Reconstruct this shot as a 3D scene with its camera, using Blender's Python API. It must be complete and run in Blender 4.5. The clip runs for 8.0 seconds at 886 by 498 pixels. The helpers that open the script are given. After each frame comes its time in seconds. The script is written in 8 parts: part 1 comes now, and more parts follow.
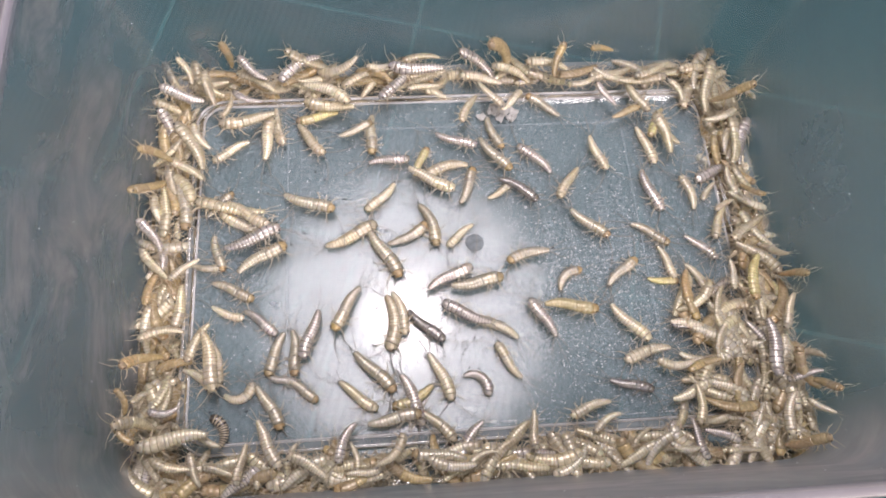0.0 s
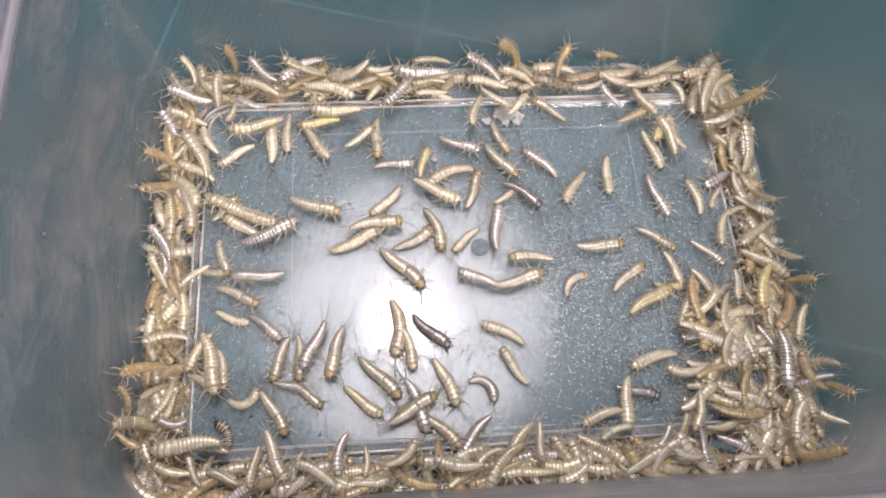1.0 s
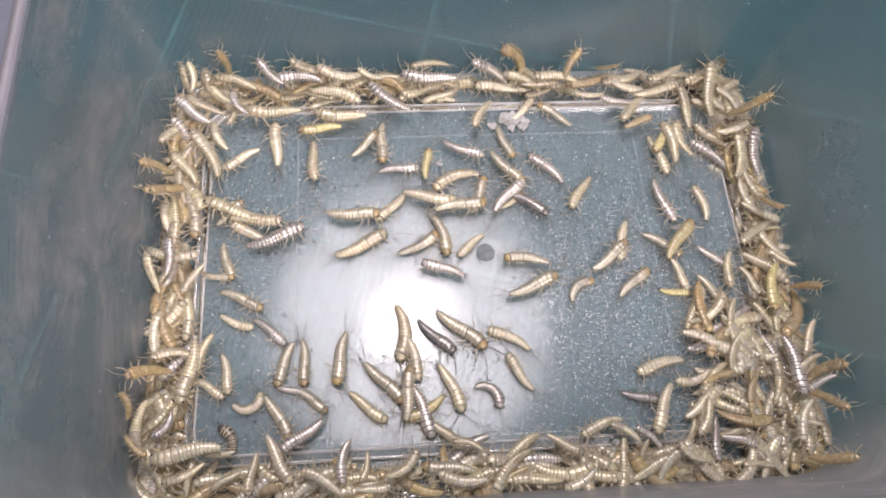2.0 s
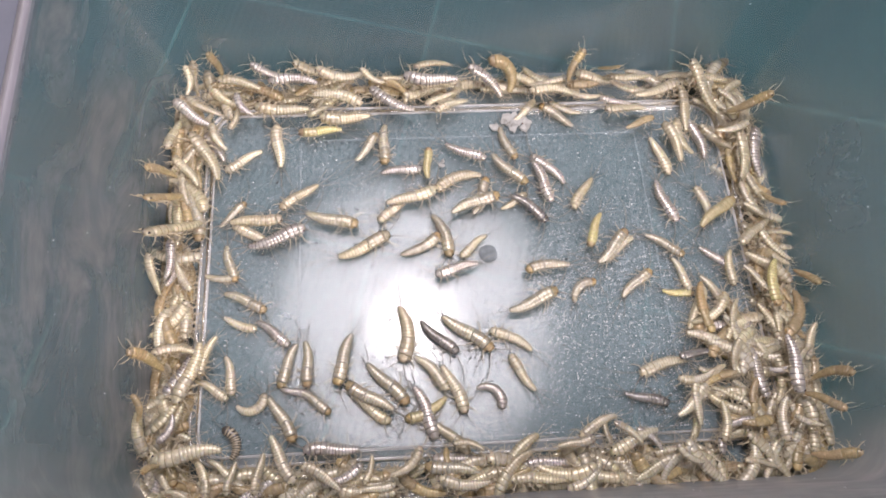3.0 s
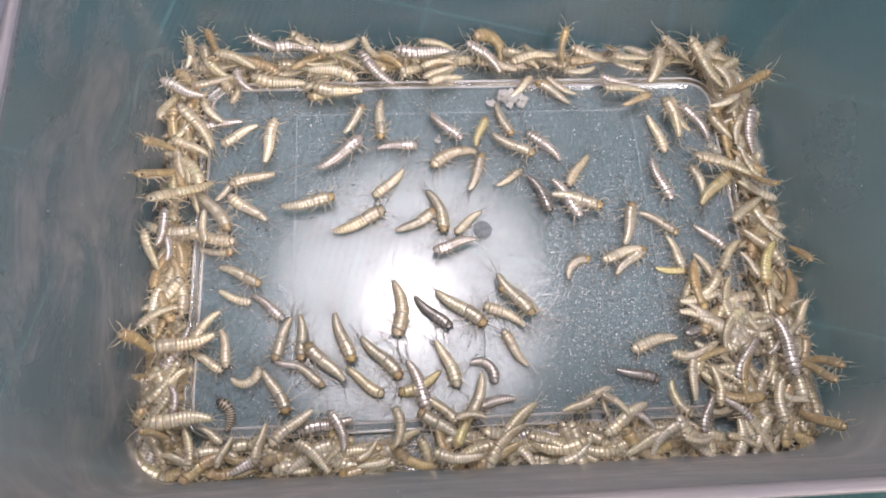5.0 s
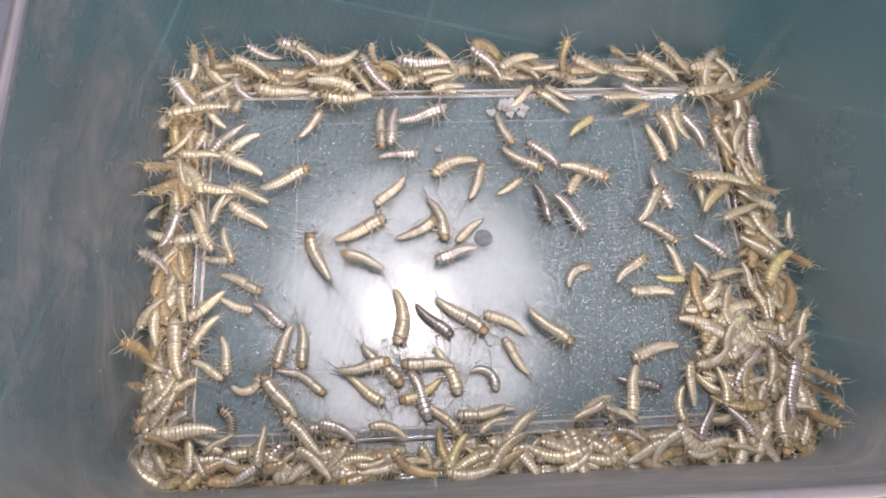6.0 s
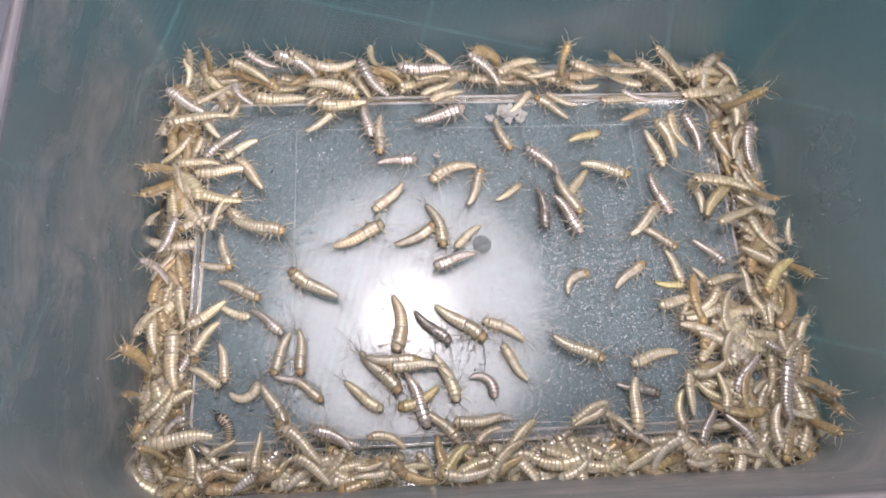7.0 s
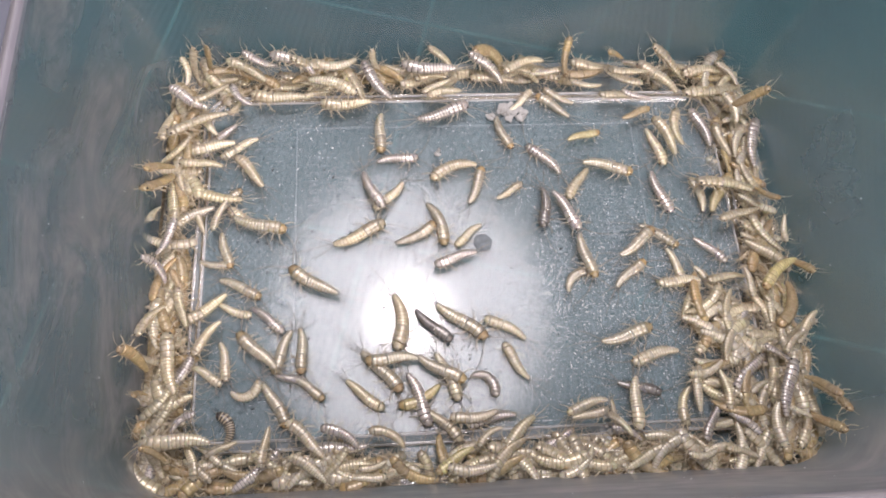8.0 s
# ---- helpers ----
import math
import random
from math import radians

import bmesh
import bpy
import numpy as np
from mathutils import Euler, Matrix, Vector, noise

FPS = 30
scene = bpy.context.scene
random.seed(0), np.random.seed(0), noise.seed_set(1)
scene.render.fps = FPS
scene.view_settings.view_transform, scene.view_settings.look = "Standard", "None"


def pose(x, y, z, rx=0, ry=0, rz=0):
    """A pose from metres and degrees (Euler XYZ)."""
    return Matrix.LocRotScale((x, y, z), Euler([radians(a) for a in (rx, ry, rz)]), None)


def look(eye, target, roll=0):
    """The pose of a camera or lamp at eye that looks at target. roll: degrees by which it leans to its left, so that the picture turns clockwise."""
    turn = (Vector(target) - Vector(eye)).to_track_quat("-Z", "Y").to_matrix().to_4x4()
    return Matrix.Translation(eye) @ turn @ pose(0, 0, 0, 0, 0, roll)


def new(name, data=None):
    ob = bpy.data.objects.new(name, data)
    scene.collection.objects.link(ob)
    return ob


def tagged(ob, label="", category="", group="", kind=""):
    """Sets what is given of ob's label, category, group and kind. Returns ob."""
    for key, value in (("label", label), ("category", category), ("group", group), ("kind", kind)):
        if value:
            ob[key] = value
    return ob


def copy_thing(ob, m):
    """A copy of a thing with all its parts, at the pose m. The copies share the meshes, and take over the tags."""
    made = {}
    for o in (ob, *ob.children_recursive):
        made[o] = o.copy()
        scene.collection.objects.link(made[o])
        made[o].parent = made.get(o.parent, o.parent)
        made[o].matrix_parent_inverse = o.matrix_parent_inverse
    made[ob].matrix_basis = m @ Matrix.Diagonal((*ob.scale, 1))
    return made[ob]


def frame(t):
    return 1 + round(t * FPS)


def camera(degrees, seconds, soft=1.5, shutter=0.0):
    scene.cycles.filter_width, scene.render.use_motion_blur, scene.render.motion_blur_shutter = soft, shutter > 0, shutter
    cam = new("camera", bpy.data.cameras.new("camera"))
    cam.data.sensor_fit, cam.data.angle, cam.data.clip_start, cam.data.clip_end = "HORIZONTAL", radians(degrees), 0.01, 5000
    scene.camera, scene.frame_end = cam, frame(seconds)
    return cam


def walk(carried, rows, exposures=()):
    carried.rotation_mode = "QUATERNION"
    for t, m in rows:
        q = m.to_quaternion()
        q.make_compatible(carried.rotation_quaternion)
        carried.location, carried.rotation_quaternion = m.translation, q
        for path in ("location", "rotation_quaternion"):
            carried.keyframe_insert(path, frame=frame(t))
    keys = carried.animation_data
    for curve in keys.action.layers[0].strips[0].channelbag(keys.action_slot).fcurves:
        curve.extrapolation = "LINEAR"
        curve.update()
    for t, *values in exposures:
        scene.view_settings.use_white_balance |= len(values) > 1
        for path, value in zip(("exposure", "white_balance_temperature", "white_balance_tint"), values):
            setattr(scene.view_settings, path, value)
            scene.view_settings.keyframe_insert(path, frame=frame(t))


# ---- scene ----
SECONDS = 8.0
MM = 0.001
cam = camera(61.0, SECONDS, soft=1.75, shutter=0.5)
walk(cam, [
    (0.0, pose(-0.01538, -0.05158, 0.12540, 23.131, -3.263, -4.035)),
    (0.5, pose(-0.01604, -0.05121, 0.12576, 23.093, -3.429, -4.026)),
    (1.0, pose(-0.01580, -0.05059, 0.12518, 23.125, -3.154, -3.804)),
    (1.5, pose(-0.01668, -0.05047, 0.12461, 23.532, -3.276, -3.572)),
    (3.0, pose(-0.01665, -0.05017, 0.12511, 23.459, -2.969, -3.685)),
    (3.5, pose(-0.01613, -0.05153, 0.12539, 23.245, -2.946, -3.314)),
    (3.6, pose(-0.01584, -0.05140, 0.12534, 22.244, -3.036, -3.184)),
    (3.7, pose(-0.01562, -0.05131, 0.12531, 21.517, -3.102, -3.090)),
    (3.8, pose(-0.01560, -0.05130, 0.12530, 21.426, -3.110, -3.078)),
    (4.0, pose(-0.01560, -0.05130, 0.12530, 21.426, -3.110, -3.078)),
    (4.2, pose(-0.01562, -0.05079, 0.12523, 21.632, -3.138, -3.189)),
    (4.5, pose(-0.01563, -0.05070, 0.12522, 21.668, -3.143, -3.209)),
    (6.0, pose(-0.01632, -0.05165, 0.12526, 22.759, -3.351, -3.180)),
    (6.5, pose(-0.01587, -0.05160, 0.12486, 23.110, -3.256, -3.332)),
    (7.0, pose(-0.01602, -0.05120, 0.12515, 23.072, -3.318, -3.264)),
    (7.5, pose(-0.01598, -0.05108, 0.12530, 22.878, -3.345, -3.270)),
    (8.0, pose(-0.01623, -0.05112, 0.12512, 22.935, -3.322, -3.308)),
], exposures=[(0, 0.23, 6500, 24), (2.5, 0.23, 6500, 24), (5.0, 0.18, 6500, 24), (8, 0.17, 6500, 24)])

# ---- light ----
world = bpy.data.worlds.new("room_light")
scene.world = world
world.use_nodes = True
world.node_tree.nodes["Background"].inputs[0].default_value = (0.75, 0.85, 1.0, 1)
world.node_tree.nodes["Background"].inputs[1].default_value = 0.02


def disk_lamp(name, size, watts, m, colour):
    data = bpy.data.lights.new(name, "AREA")
    data.shape, data.size, data.energy, data.color = "DISK", size, watts, colour
    ob = new(name, data)
    ob.matrix_world = m
    return ob


LAMP_AT = Vector((0.002, 0.136, 0.465))
LAMP_AIM = Vector((-0.013, -0.008, 0.0))
lamp_pose = look(LAMP_AT, LAMP_AIM)
tagged(disk_lamp("lamp_glow", 0.220, 0.85, lamp_pose, (1.0, 0.97, 0.94)), "wide glowing white diffuser of the work lamp", "lamp")
tagged(disk_lamp("lamp_core", 0.043, 0.30, lamp_pose @ pose(0, 0, -0.006), (1.0, 0.95, 0.88)), "bright round middle of the work lamp", "lamp")

# added fill light, out of view, that lifts the ambient level
fill_lamp = bpy.data.lights.new("ceiling_panel", "AREA")
fill_lamp.shape, fill_lamp.size, fill_lamp.size_y, fill_lamp.energy, fill_lamp.color = "RECTANGLE", 1.0, 1.0, 36.0, (1.0, 0.93, 0.84)
fill_ob = tagged(new("ceiling_panel", fill_lamp), "unseen fill light added under the ceiling", "lamp")
fill_ob.matrix_world = pose(0.9, -1.25, 1.73)


# ---- materials ----
def material(name):
    m = bpy.data.materials.new(name)
    m.use_nodes = True
    t = m.node_tree
    return m, t, t.nodes["Principled BSDF"], t.nodes["Material Output"]


def node(t, kind, **values):
    n = t.nodes.new(kind)
    for key, value in values.items():
        if key.startswith("i_"):
            n.inputs[key[2:].replace("_", " ")].default_value = value
    return n


def noise_node(t, scale, detail=3.0, rough=0.55, coord="Object"):
    c = t.nodes.new("ShaderNodeTexCoord")
    n = node(t, "ShaderNodeTexNoise", i_Scale=scale, i_Detail=detail, i_Roughness=rough)
    t.links.new(c.outputs[coord], n.inputs["Vector"])
    return n


def ramp(t, source, a, b, low, high):
    r = t.nodes.new("ShaderNodeValToRGB")
    r.color_ramp.elements[0].position, r.color_ramp.elements[1].position = a, b
    r.color_ramp.elements[0].color, r.color_ramp.elements[1].color = (*low, 1), (*high, 1)
    t.links.new(source, r.inputs[0])
    return r


def bump(t, source, target, strength, distance):
    b = node(t, "ShaderNodeBump", i_Strength=strength, i_Distance=distance)
    t.links.new(source, b.inputs["Height"])
    t.links.new(b.outputs[0], target.inputs["Normal"])


def math_node(t, op, a, b=None):
    n = t.nodes.new("ShaderNodeMath")
    n.operation = op
    for i, v in enumerate((a, b)):
        if v is None:
            continue
        if isinstance(v, (int, float)):
            n.inputs[i].default_value = v
        else:
            t.links.new(v, n.inputs[i])
    return n.outputs[0]


def plain(name, colour, rough=0.5, metal=0.0, scale=300.0, vary=0.25, relief=0.0):
    m, t, p, out = material(name)
    n = noise_node(t, scale)
    r = ramp(t, n.outputs["Fac"], 0.3, 0.7, [c * (1 - vary) for c in colour], [min(1, c * (1 + vary)) for c in colour])
    t.links.new(r.outputs[0], p.inputs["Base Color"])
    p.inputs["Roughness"].default_value, p.inputs["Metallic"].default_value = rough, metal
    if relief:
        bump(t, n.outputs["Fac"], p, relief, 0.0005)
    return m


def mat_surface():
    """Green cutting mat: printed pale grid, fine woven grain."""
    m, t, p, out = material("cutting_mat_green")
    c = t.nodes.new("ShaderNodeTexCoord")
    s = t.nodes.new("ShaderNodeSeparateXYZ")
    t.links.new(c.outputs["Object"], s.inputs[0])

    def line(v, period, half):
        f = math_node(t, "FRACT", math_node(t, "ADD", math_node(t, "DIVIDE", v, period), 0.5))
        d = math_node(t, "ABSOLUTE", math_node(t, "SUBTRACT", f, 0.5))
        return math_node(t, "LESS_THAN", d, half / period)

    x, y = s.outputs[0], s.outputs[1]
    grid = math_node(t, "MAXIMUM", line(x, 0.05, 0.00038), line(y, 0.05, 0.00038))
    slant = math_node(t, "SUBTRACT", math_node(t, "MULTIPLY", x, 0.866), math_node(t, "MULTIPLY", y, 0.5))
    grid = math_node(t, "MAXIMUM", grid, math_node(t, "MULTIPLY", line(slant, 0.1, 0.00025), 0.6))
    n1, n2 = noise_node(t, 25.0, 4), noise_node(t, 1800.0, 2)
    base = ramp(t, n1.outputs["Fac"], 0.3, 0.75, (0.030, 0.122, 0.135), (0.044, 0.162, 0.175))
    weave = node(t, "ShaderNodeTexWave", i_Scale=220.0, i_Distortion=2.0)
    t.links.new(c.outputs["Object"], weave.inputs["Vector"])
    mix = t.nodes.new("ShaderNodeMixRGB")
    mix.inputs[2].default_value = (0.16, 0.42, 0.42, 1)
    t.links.new(math_node(t, "MULTIPLY", grid, 0.45), mix.inputs[0])
    t.links.new(base.outputs[0], mix.inputs[1])
    t.links.new(mix.outputs[0], p.inputs["Base Color"])
    p.inputs["Roughness"].default_value = 0.6
    bump(t, weave.outputs["Fac"], p, 0.35, 0.00015)
    return m


def plastic(name, haze, tint, rough, speckle=0.0, streak=0.0, gloss=1.0, grain=0.0):
    """Clear food-box plastic: lets light straight through, with a veil of fine scratches and a glossy skin."""
    m, t, p, out = material(name)
    t.nodes.remove(p)
    clear = node(t, "ShaderNodeBsdfTransparent", i_Color=(0.93, 0.95, 0.96, 1))
    veil = node(t, "ShaderNodeBsdfDiffuse", i_Color=(*tint, 1))
    shine = node(t, "ShaderNodeBsdfGlossy", i_Color=(1, 1, 1, 1), i_Roughness=rough)
    n = noise_node(t, 60.0, 5, 0.6)
    amount = math_node(t, "MULTIPLY", math_node(t, "ADD", n.outputs["Fac"], 0.5), haze)
    if grain:
        g = ramp(t, noise_node(t, 1700.0, 3, 0.7).outputs["Fac"], 0.38, 0.66, (1 - grain,) * 3, (1 + grain,) * 3)
        amount = math_node(t, "MULTIPLY", amount, g.outputs[0])
    scuffs_and_light = None
    if streak:
        c = t.nodes.new("ShaderNodeTexCoord")
        mp = node(t, "ShaderNodeMapping", i_Scale=(42.0, 42.0, 85.0), i_Rotation=(0.5, 0.35, 0.3))
        t.links.new(c.outputs["Object"], mp.inputs["Vector"])
        sn = node(t, "ShaderNodeTexNoise", i_Scale=1.0, i_Detail=5.0, i_Roughness=0.62, i_Distortion=1.5)
        t.links.new(mp.outputs[0], sn.inputs["Vector"])
        sr = ramp(t, sn.outputs["Fac"], 0.45, 0.74, (0, 0, 0), (1, 1, 1))
        cloud = ramp(t, noise_node(t, 38.0, 4, 0.6).outputs["Fac"], 0.36, 0.66, (0.15,) * 3, (1, 1, 1))
        place = t.nodes.new("ShaderNodeSeparateXYZ")
        t.links.new(c.outputs["Object"], place.inputs[0])
        worn = node(t, "ShaderNodeMapRange", i_From_Min=0.0, i_From_Max=-0.05, i_To_Min=0.10, i_To_Max=1.0)
        t.links.new(place.outputs[0], worn.inputs["Value"])
        # near-wall ramp: adds scuffs and paleness to brighten that wall
        near = node(t, "ShaderNodeMapRange", i_From_Min=-0.03, i_From_Max=-0.041, i_To_Min=0.0, i_To_Max=2.2)
        t.links.new(place.outputs[1], near.inputs["Value"])
        wear_and_near = math_node(t, "MAXIMUM", worn.outputs[0], math_node(t, "MULTIPLY", near.outputs[0], 0.35))
        # shade of the right wall put in as a thicker veil there
        side = node(t, "ShaderNodeMapRange", i_From_Min=-0.05, i_From_Max=0.062, i_To_Min=0.97, i_To_Max=1.25)
        t.links.new(place.outputs[0], side.inputs["Value"])
        amount = math_node(t, "MULTIPLY", amount, side.outputs[0])
        scuffs_and_light = math_node(t, "MULTIPLY", math_node(t, "MULTIPLY", sr.outputs[0], cloud.outputs[0]), math_node(t, "MULTIPLY", wear_and_near, streak))
        # pale layer holds the near wall's light and reflections as colour
        near_light = math_node(t, "MULTIPLY", math_node(t, "ADD", cloud.outputs[0], 0.5), math_node(t, "MULTIPLY", near.outputs[0], 0.2))
        scuffs_and_light = math_node(t, "ADD", scuffs_and_light, near_light)
    if speckle:
        c = t.nodes.new("ShaderNodeTexCoord")
        v = node(t, "ShaderNodeTexVoronoi", i_Scale=2100.0)
        t.links.new(c.outputs["Object"], v.inputs["Vector"])
        spots = math_node(t, "LESS_THAN", v.outputs["Distance"], 0.17)
        patch = ramp(t, noise_node(t, 45.0, 3).outputs["Fac"], 0.42, 0.6, (0, 0, 0), (1, 1, 1))
        amount = math_node(t, "ADD", amount, math_node(t, "MULTIPLY", math_node(t, "MULTIPLY", spots, patch.outputs[0]), speckle))
    a = t.nodes.new("ShaderNodeMixShader")
    t.links.new(amount, a.inputs[0])
    t.links.new(clear.outputs[0], a.inputs[1])
    t.links.new(veil.outputs[0], a.inputs[2])
    if scuffs_and_light:
        front = node(t, "ShaderNodeBsdfDiffuse", i_Color=(0.565, 0.538, 0.553, 1))
        back = node(t, "ShaderNodeBsdfTranslucent", i_Color=(0.565, 0.538, 0.553, 1))
        pale = t.nodes.new("ShaderNodeMixShader")
        t.links.new(front.outputs[0], pale.inputs[1])
        t.links.new(back.outputs[0], pale.inputs[2])
        layer = t.nodes.new("ShaderNodeMixShader")
        t.links.new(scuffs_and_light, layer.inputs[0])
        t.links.new(a.outputs[0], layer.inputs[1])
        t.links.new(pale.outputs[0], layer.inputs[2])
        a = layer
    f = node(t, "ShaderNodeFresnel", i_IOR=1.5)
    b = t.nodes.new("ShaderNodeMixShader")
    t.links.new(math_node(t, "MULTIPLY", f.outputs[0], gloss), b.inputs[0])
    t.links.new(a.outputs[0], b.inputs[1])
    t.links.new(shine.outputs[0], b.inputs[2])
    nb = noise_node(t, 1500.0, 3)
    bump(t, nb.outputs["Fac"], shine, 0.10, 0.0001)
    t.links.new(b.outputs[0], out.inputs["Surface"])
    return m


def skin(name, low, high, metal, rough):
    """Scaly insect skin with a metallic sheen, mottled, a little different from one to the next."""
    m, t, p, out = material(name)
    n = noise_node(t, 11.0, 5, 0.65)
    r = ramp(t, n.outputs["Fac"], 0.3, 0.72, low, high)
    o = t.nodes.new("ShaderNodeObjectInfo")
    h = node(t, "ShaderNodeHueSaturation")
    isle = t.nodes.new("ShaderNodeNewGeometry")
    chance = math_node(t, "FRACT", math_node(t, "ADD", o.outputs["Random"], math_node(t, "MULTIPLY", isle.outputs["Random Per Island"], 3.7)))
    tint = math_node(t, "FRACT", math_node(t, "MULTIPLY", chance, 7.31))
    t.links.new(math_node(t, "ADD", math_node(t, "MULTIPLY", tint, 0.02), 0.493), h.inputs["Hue"])
    t.links.new(math_node(t, "ADD", math_node(t, "MULTIPLY", chance, 0.4), 0.92), h.inputs["Value"])
    t.links.new(math_node(t, "ADD", math_node(t, "MULTIPLY", chance, 0.22), 0.82), h.inputs["Saturation"])
    spots = ramp(t, noise_node(t, 42.0, 3, 0.6).outputs["Fac"], 0.30, 0.52, (0.62, 0.58, 0.52), (1, 1, 1))
    mixed = t.nodes.new("ShaderNodeMixRGB")
    mixed.blend_type = "MULTIPLY"
    mixed.inputs[0].default_value = 0.5
    t.links.new(r.outputs[0], mixed.inputs[1])
    t.links.new(spots.outputs[0], mixed.inputs[2])
    t.links.new(mixed.outputs[0], h.inputs["Color"])
    t.links.new(h.outputs[0], p.inputs["Base Color"])
    p.inputs["Metallic"].default_value, p.inputs["Roughness"].default_value = metal, rough
    p.inputs["Specular IOR Level"].default_value = 0.7
    p.inputs["Subsurface Weight"].default_value, p.inputs["Subsurface Scale"].default_value = 0.4, 0.0012
    p.inputs["Subsurface Radius"].default_value = (1.0, 0.72, 0.38)
    p.inputs["Coat Weight"].default_value, p.inputs["Coat Roughness"].default_value = 0.5, 0.24
    fine = noise_node(t, 70.0, 2)
    bump(t, fine.outputs["Fac"], p, 0.25, 0.00006)
    return m


SKINS = {
    "g": skin("golden_scales", (0.42, 0.37, 0.245), (0.81, 0.745, 0.575), 0.30, 0.36),
    "o": skin("olive_silver_scales", (0.33, 0.312, 0.245), (0.72, 0.695, 0.60), 0.40, 0.36),
    "p": skin("pale_cream_scales", (0.52, 0.47, 0.35), (0.86, 0.805, 0.67), 0.26, 0.37),
    "y": skin("yellow_amber_scales", (0.42, 0.36, 0.16), (0.76, 0.69, 0.38), 0.12, 0.32),
    "s": skin("silver_scales", (0.37, 0.345, 0.325), (0.79, 0.745, 0.71), 0.48, 0.32),
    "d": skin("dark_grey_scales", (0.17, 0.165, 0.16), (0.44, 0.43, 0.42), 0.45, 0.26),
    "b": skin("brown_scales", (0.31, 0.225, 0.115), (0.62, 0.49, 0.29), 0.15, 0.32),
    "k": skin("banded_dark_scales", (0.05, 0.045, 0.042), (0.12, 0.105, 0.095), 0.2, 0.30),
}
THORAX = {
    "o": skin("olive_brown_scales", (0.30, 0.275, 0.215), (0.66, 0.625, 0.525), 0.40, 0.36),
    "g": skin("golden_brown_scales", (0.36, 0.31, 0.215), (0.76, 0.695, 0.55), 0.30, 0.36),
    "p": skin("pale_fawn_scales", (0.46, 0.41, 0.30), (0.81, 0.75, 0.60), 0.26, 0.37),
}
CREASE_PALE = plain("pale_creases", (0.55, 0.48, 0.36), 0.45, 0.0, 9)
CREASE = plain("brown_creases", (0.42, 0.345, 0.20), 0.45, 0.0, 900)
CREASE_DARK = plain("dark_creases", (0.10, 0.085, 0.08), 0.5, 0.0, 900)
LIMB = plain("amber_limbs", (0.62, 0.54, 0.40), 0.45, 0.0, 800)
LIMB_MID = plain("straw_limbs", (0.58, 0.53, 0.43), 0.45, 0.0, 800)
LIMB_DARK = plain("grey_limbs", (0.29, 0.275, 0.24), 0.45, 0.0, 800)
BAND = plain("dark_bands", (0.035, 0.03, 0.028), 0.4, 0.0, 900)
MAT = mat_surface()
FLOOR_PLASTIC = plastic("clear_plastic_base", 0.235, (0.51, 0.64, 0.715), 0.13, 0.5, 0.0, 1.0, 0.62)
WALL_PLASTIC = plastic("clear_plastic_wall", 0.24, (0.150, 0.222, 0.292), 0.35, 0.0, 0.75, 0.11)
RIM_PLASTIC = plastic("milky_plastic_rim", 0.65, (0.355, 0.35, 0.42), 0.35, 0.0, 0.1, 0.4)
# milky white tint: the lips' reflected glint is put into the colour
GLINT_PLASTIC = plastic("whitened_plastic_edge", 0.62, (0.84, 0.85, 0.88), 0.2, 0.0, 0.0, 1.0)
FAINT_PLASTIC = plastic("faint_moulded_relief", 0.27, (0.62, 0.74, 0.82), 0.2, 0.0, 0.0, 1.0)
MARK_PLASTIC = plastic("moulded_relief", 0.31, (0.74, 0.80, 0.86), 0.2, 0.0, 0.0, 1.0)


# ---- building helpers ----
def mesh_of(name, bm, mat, smooth=True):
    me = bpy.data.meshes.new(name)
    bm.to_mesh(me)
    bm.free()
    me.materials.append(mat)
    if smooth:
        for f in me.polygons:
            f.use_smooth = True
    return me


def part(name, bm, mat, parent, label="", smooth=True):
    ob = new(name, mesh_of(name, bm, mat, smooth))
    ob.parent = parent
    if label:
        ob["label"] = label
    return ob


def box(bm, x0, x1, y0, y1, z0, z1):
    v = [bm.verts.new((x, y, z)) for z in (z0, z1) for x, y in ((x0, y0), (x1, y0), (x1, y1), (x0, y1))]
    for f in ((3, 2, 1, 0), (4, 5, 6, 7), (0, 1, 5, 4), (1, 2, 6, 5), (2, 3, 7, 6), (3, 0, 4, 7)):
        bm.faces.new([v[i] for i in f])


def rounded(hx, hy, r, z, steps=8):
    """A ring of points round a rectangle with rounded corners."""
    out = []
    for k, (sx, sy) in enumerate(((1, 1), (-1, 1), (-1, -1), (1, -1))):
        for i in range(steps + 1):
            a = radians(90 * k + 90 * i / steps)
            out.append(Vector((sx * (hx - r) + r * math.cos(a), sy * (hy - r) + r * math.sin(a), z)))
    return out


def loft(bm, rings, close_first=False, close_last=False, around=True):
    rows = [[bm.verts.new(p) for p in ring] for ring in rings]
    n = len(rows[0])
    for a, b in zip(rows, rows[1:]):
        for i in range(n if around else n - 1):
            j = (i + 1) % n
            bm.faces.new((a[i], a[j], b[j], b[i]))
    if close_first:
        bm.faces.new(rows[0][::-1])
    if close_last:
        bm.faces.new(rows[-1])
    return rows


def tube(bm, points, radii, sides=5):
    """A thin bent rod through points."""
    rings = []
    for i, p in enumerate(points):
        d = (points[min(i + 1, len(points) - 1)] - points[max(i - 1, 0)]).normalized()
        u = d.cross(Vector((0, 0, 1)))
        u = u.normalized() if u.length > 1e-6 else Vector((1, 0, 0))
        w = d.cross(u)
        rings.append([p + radii[i] * (math.cos(6.2832 * k / sides) * u + math.sin(6.2832 * k / sides) * w) for k in range(sides)])
    loft(bm, rings, True, True)


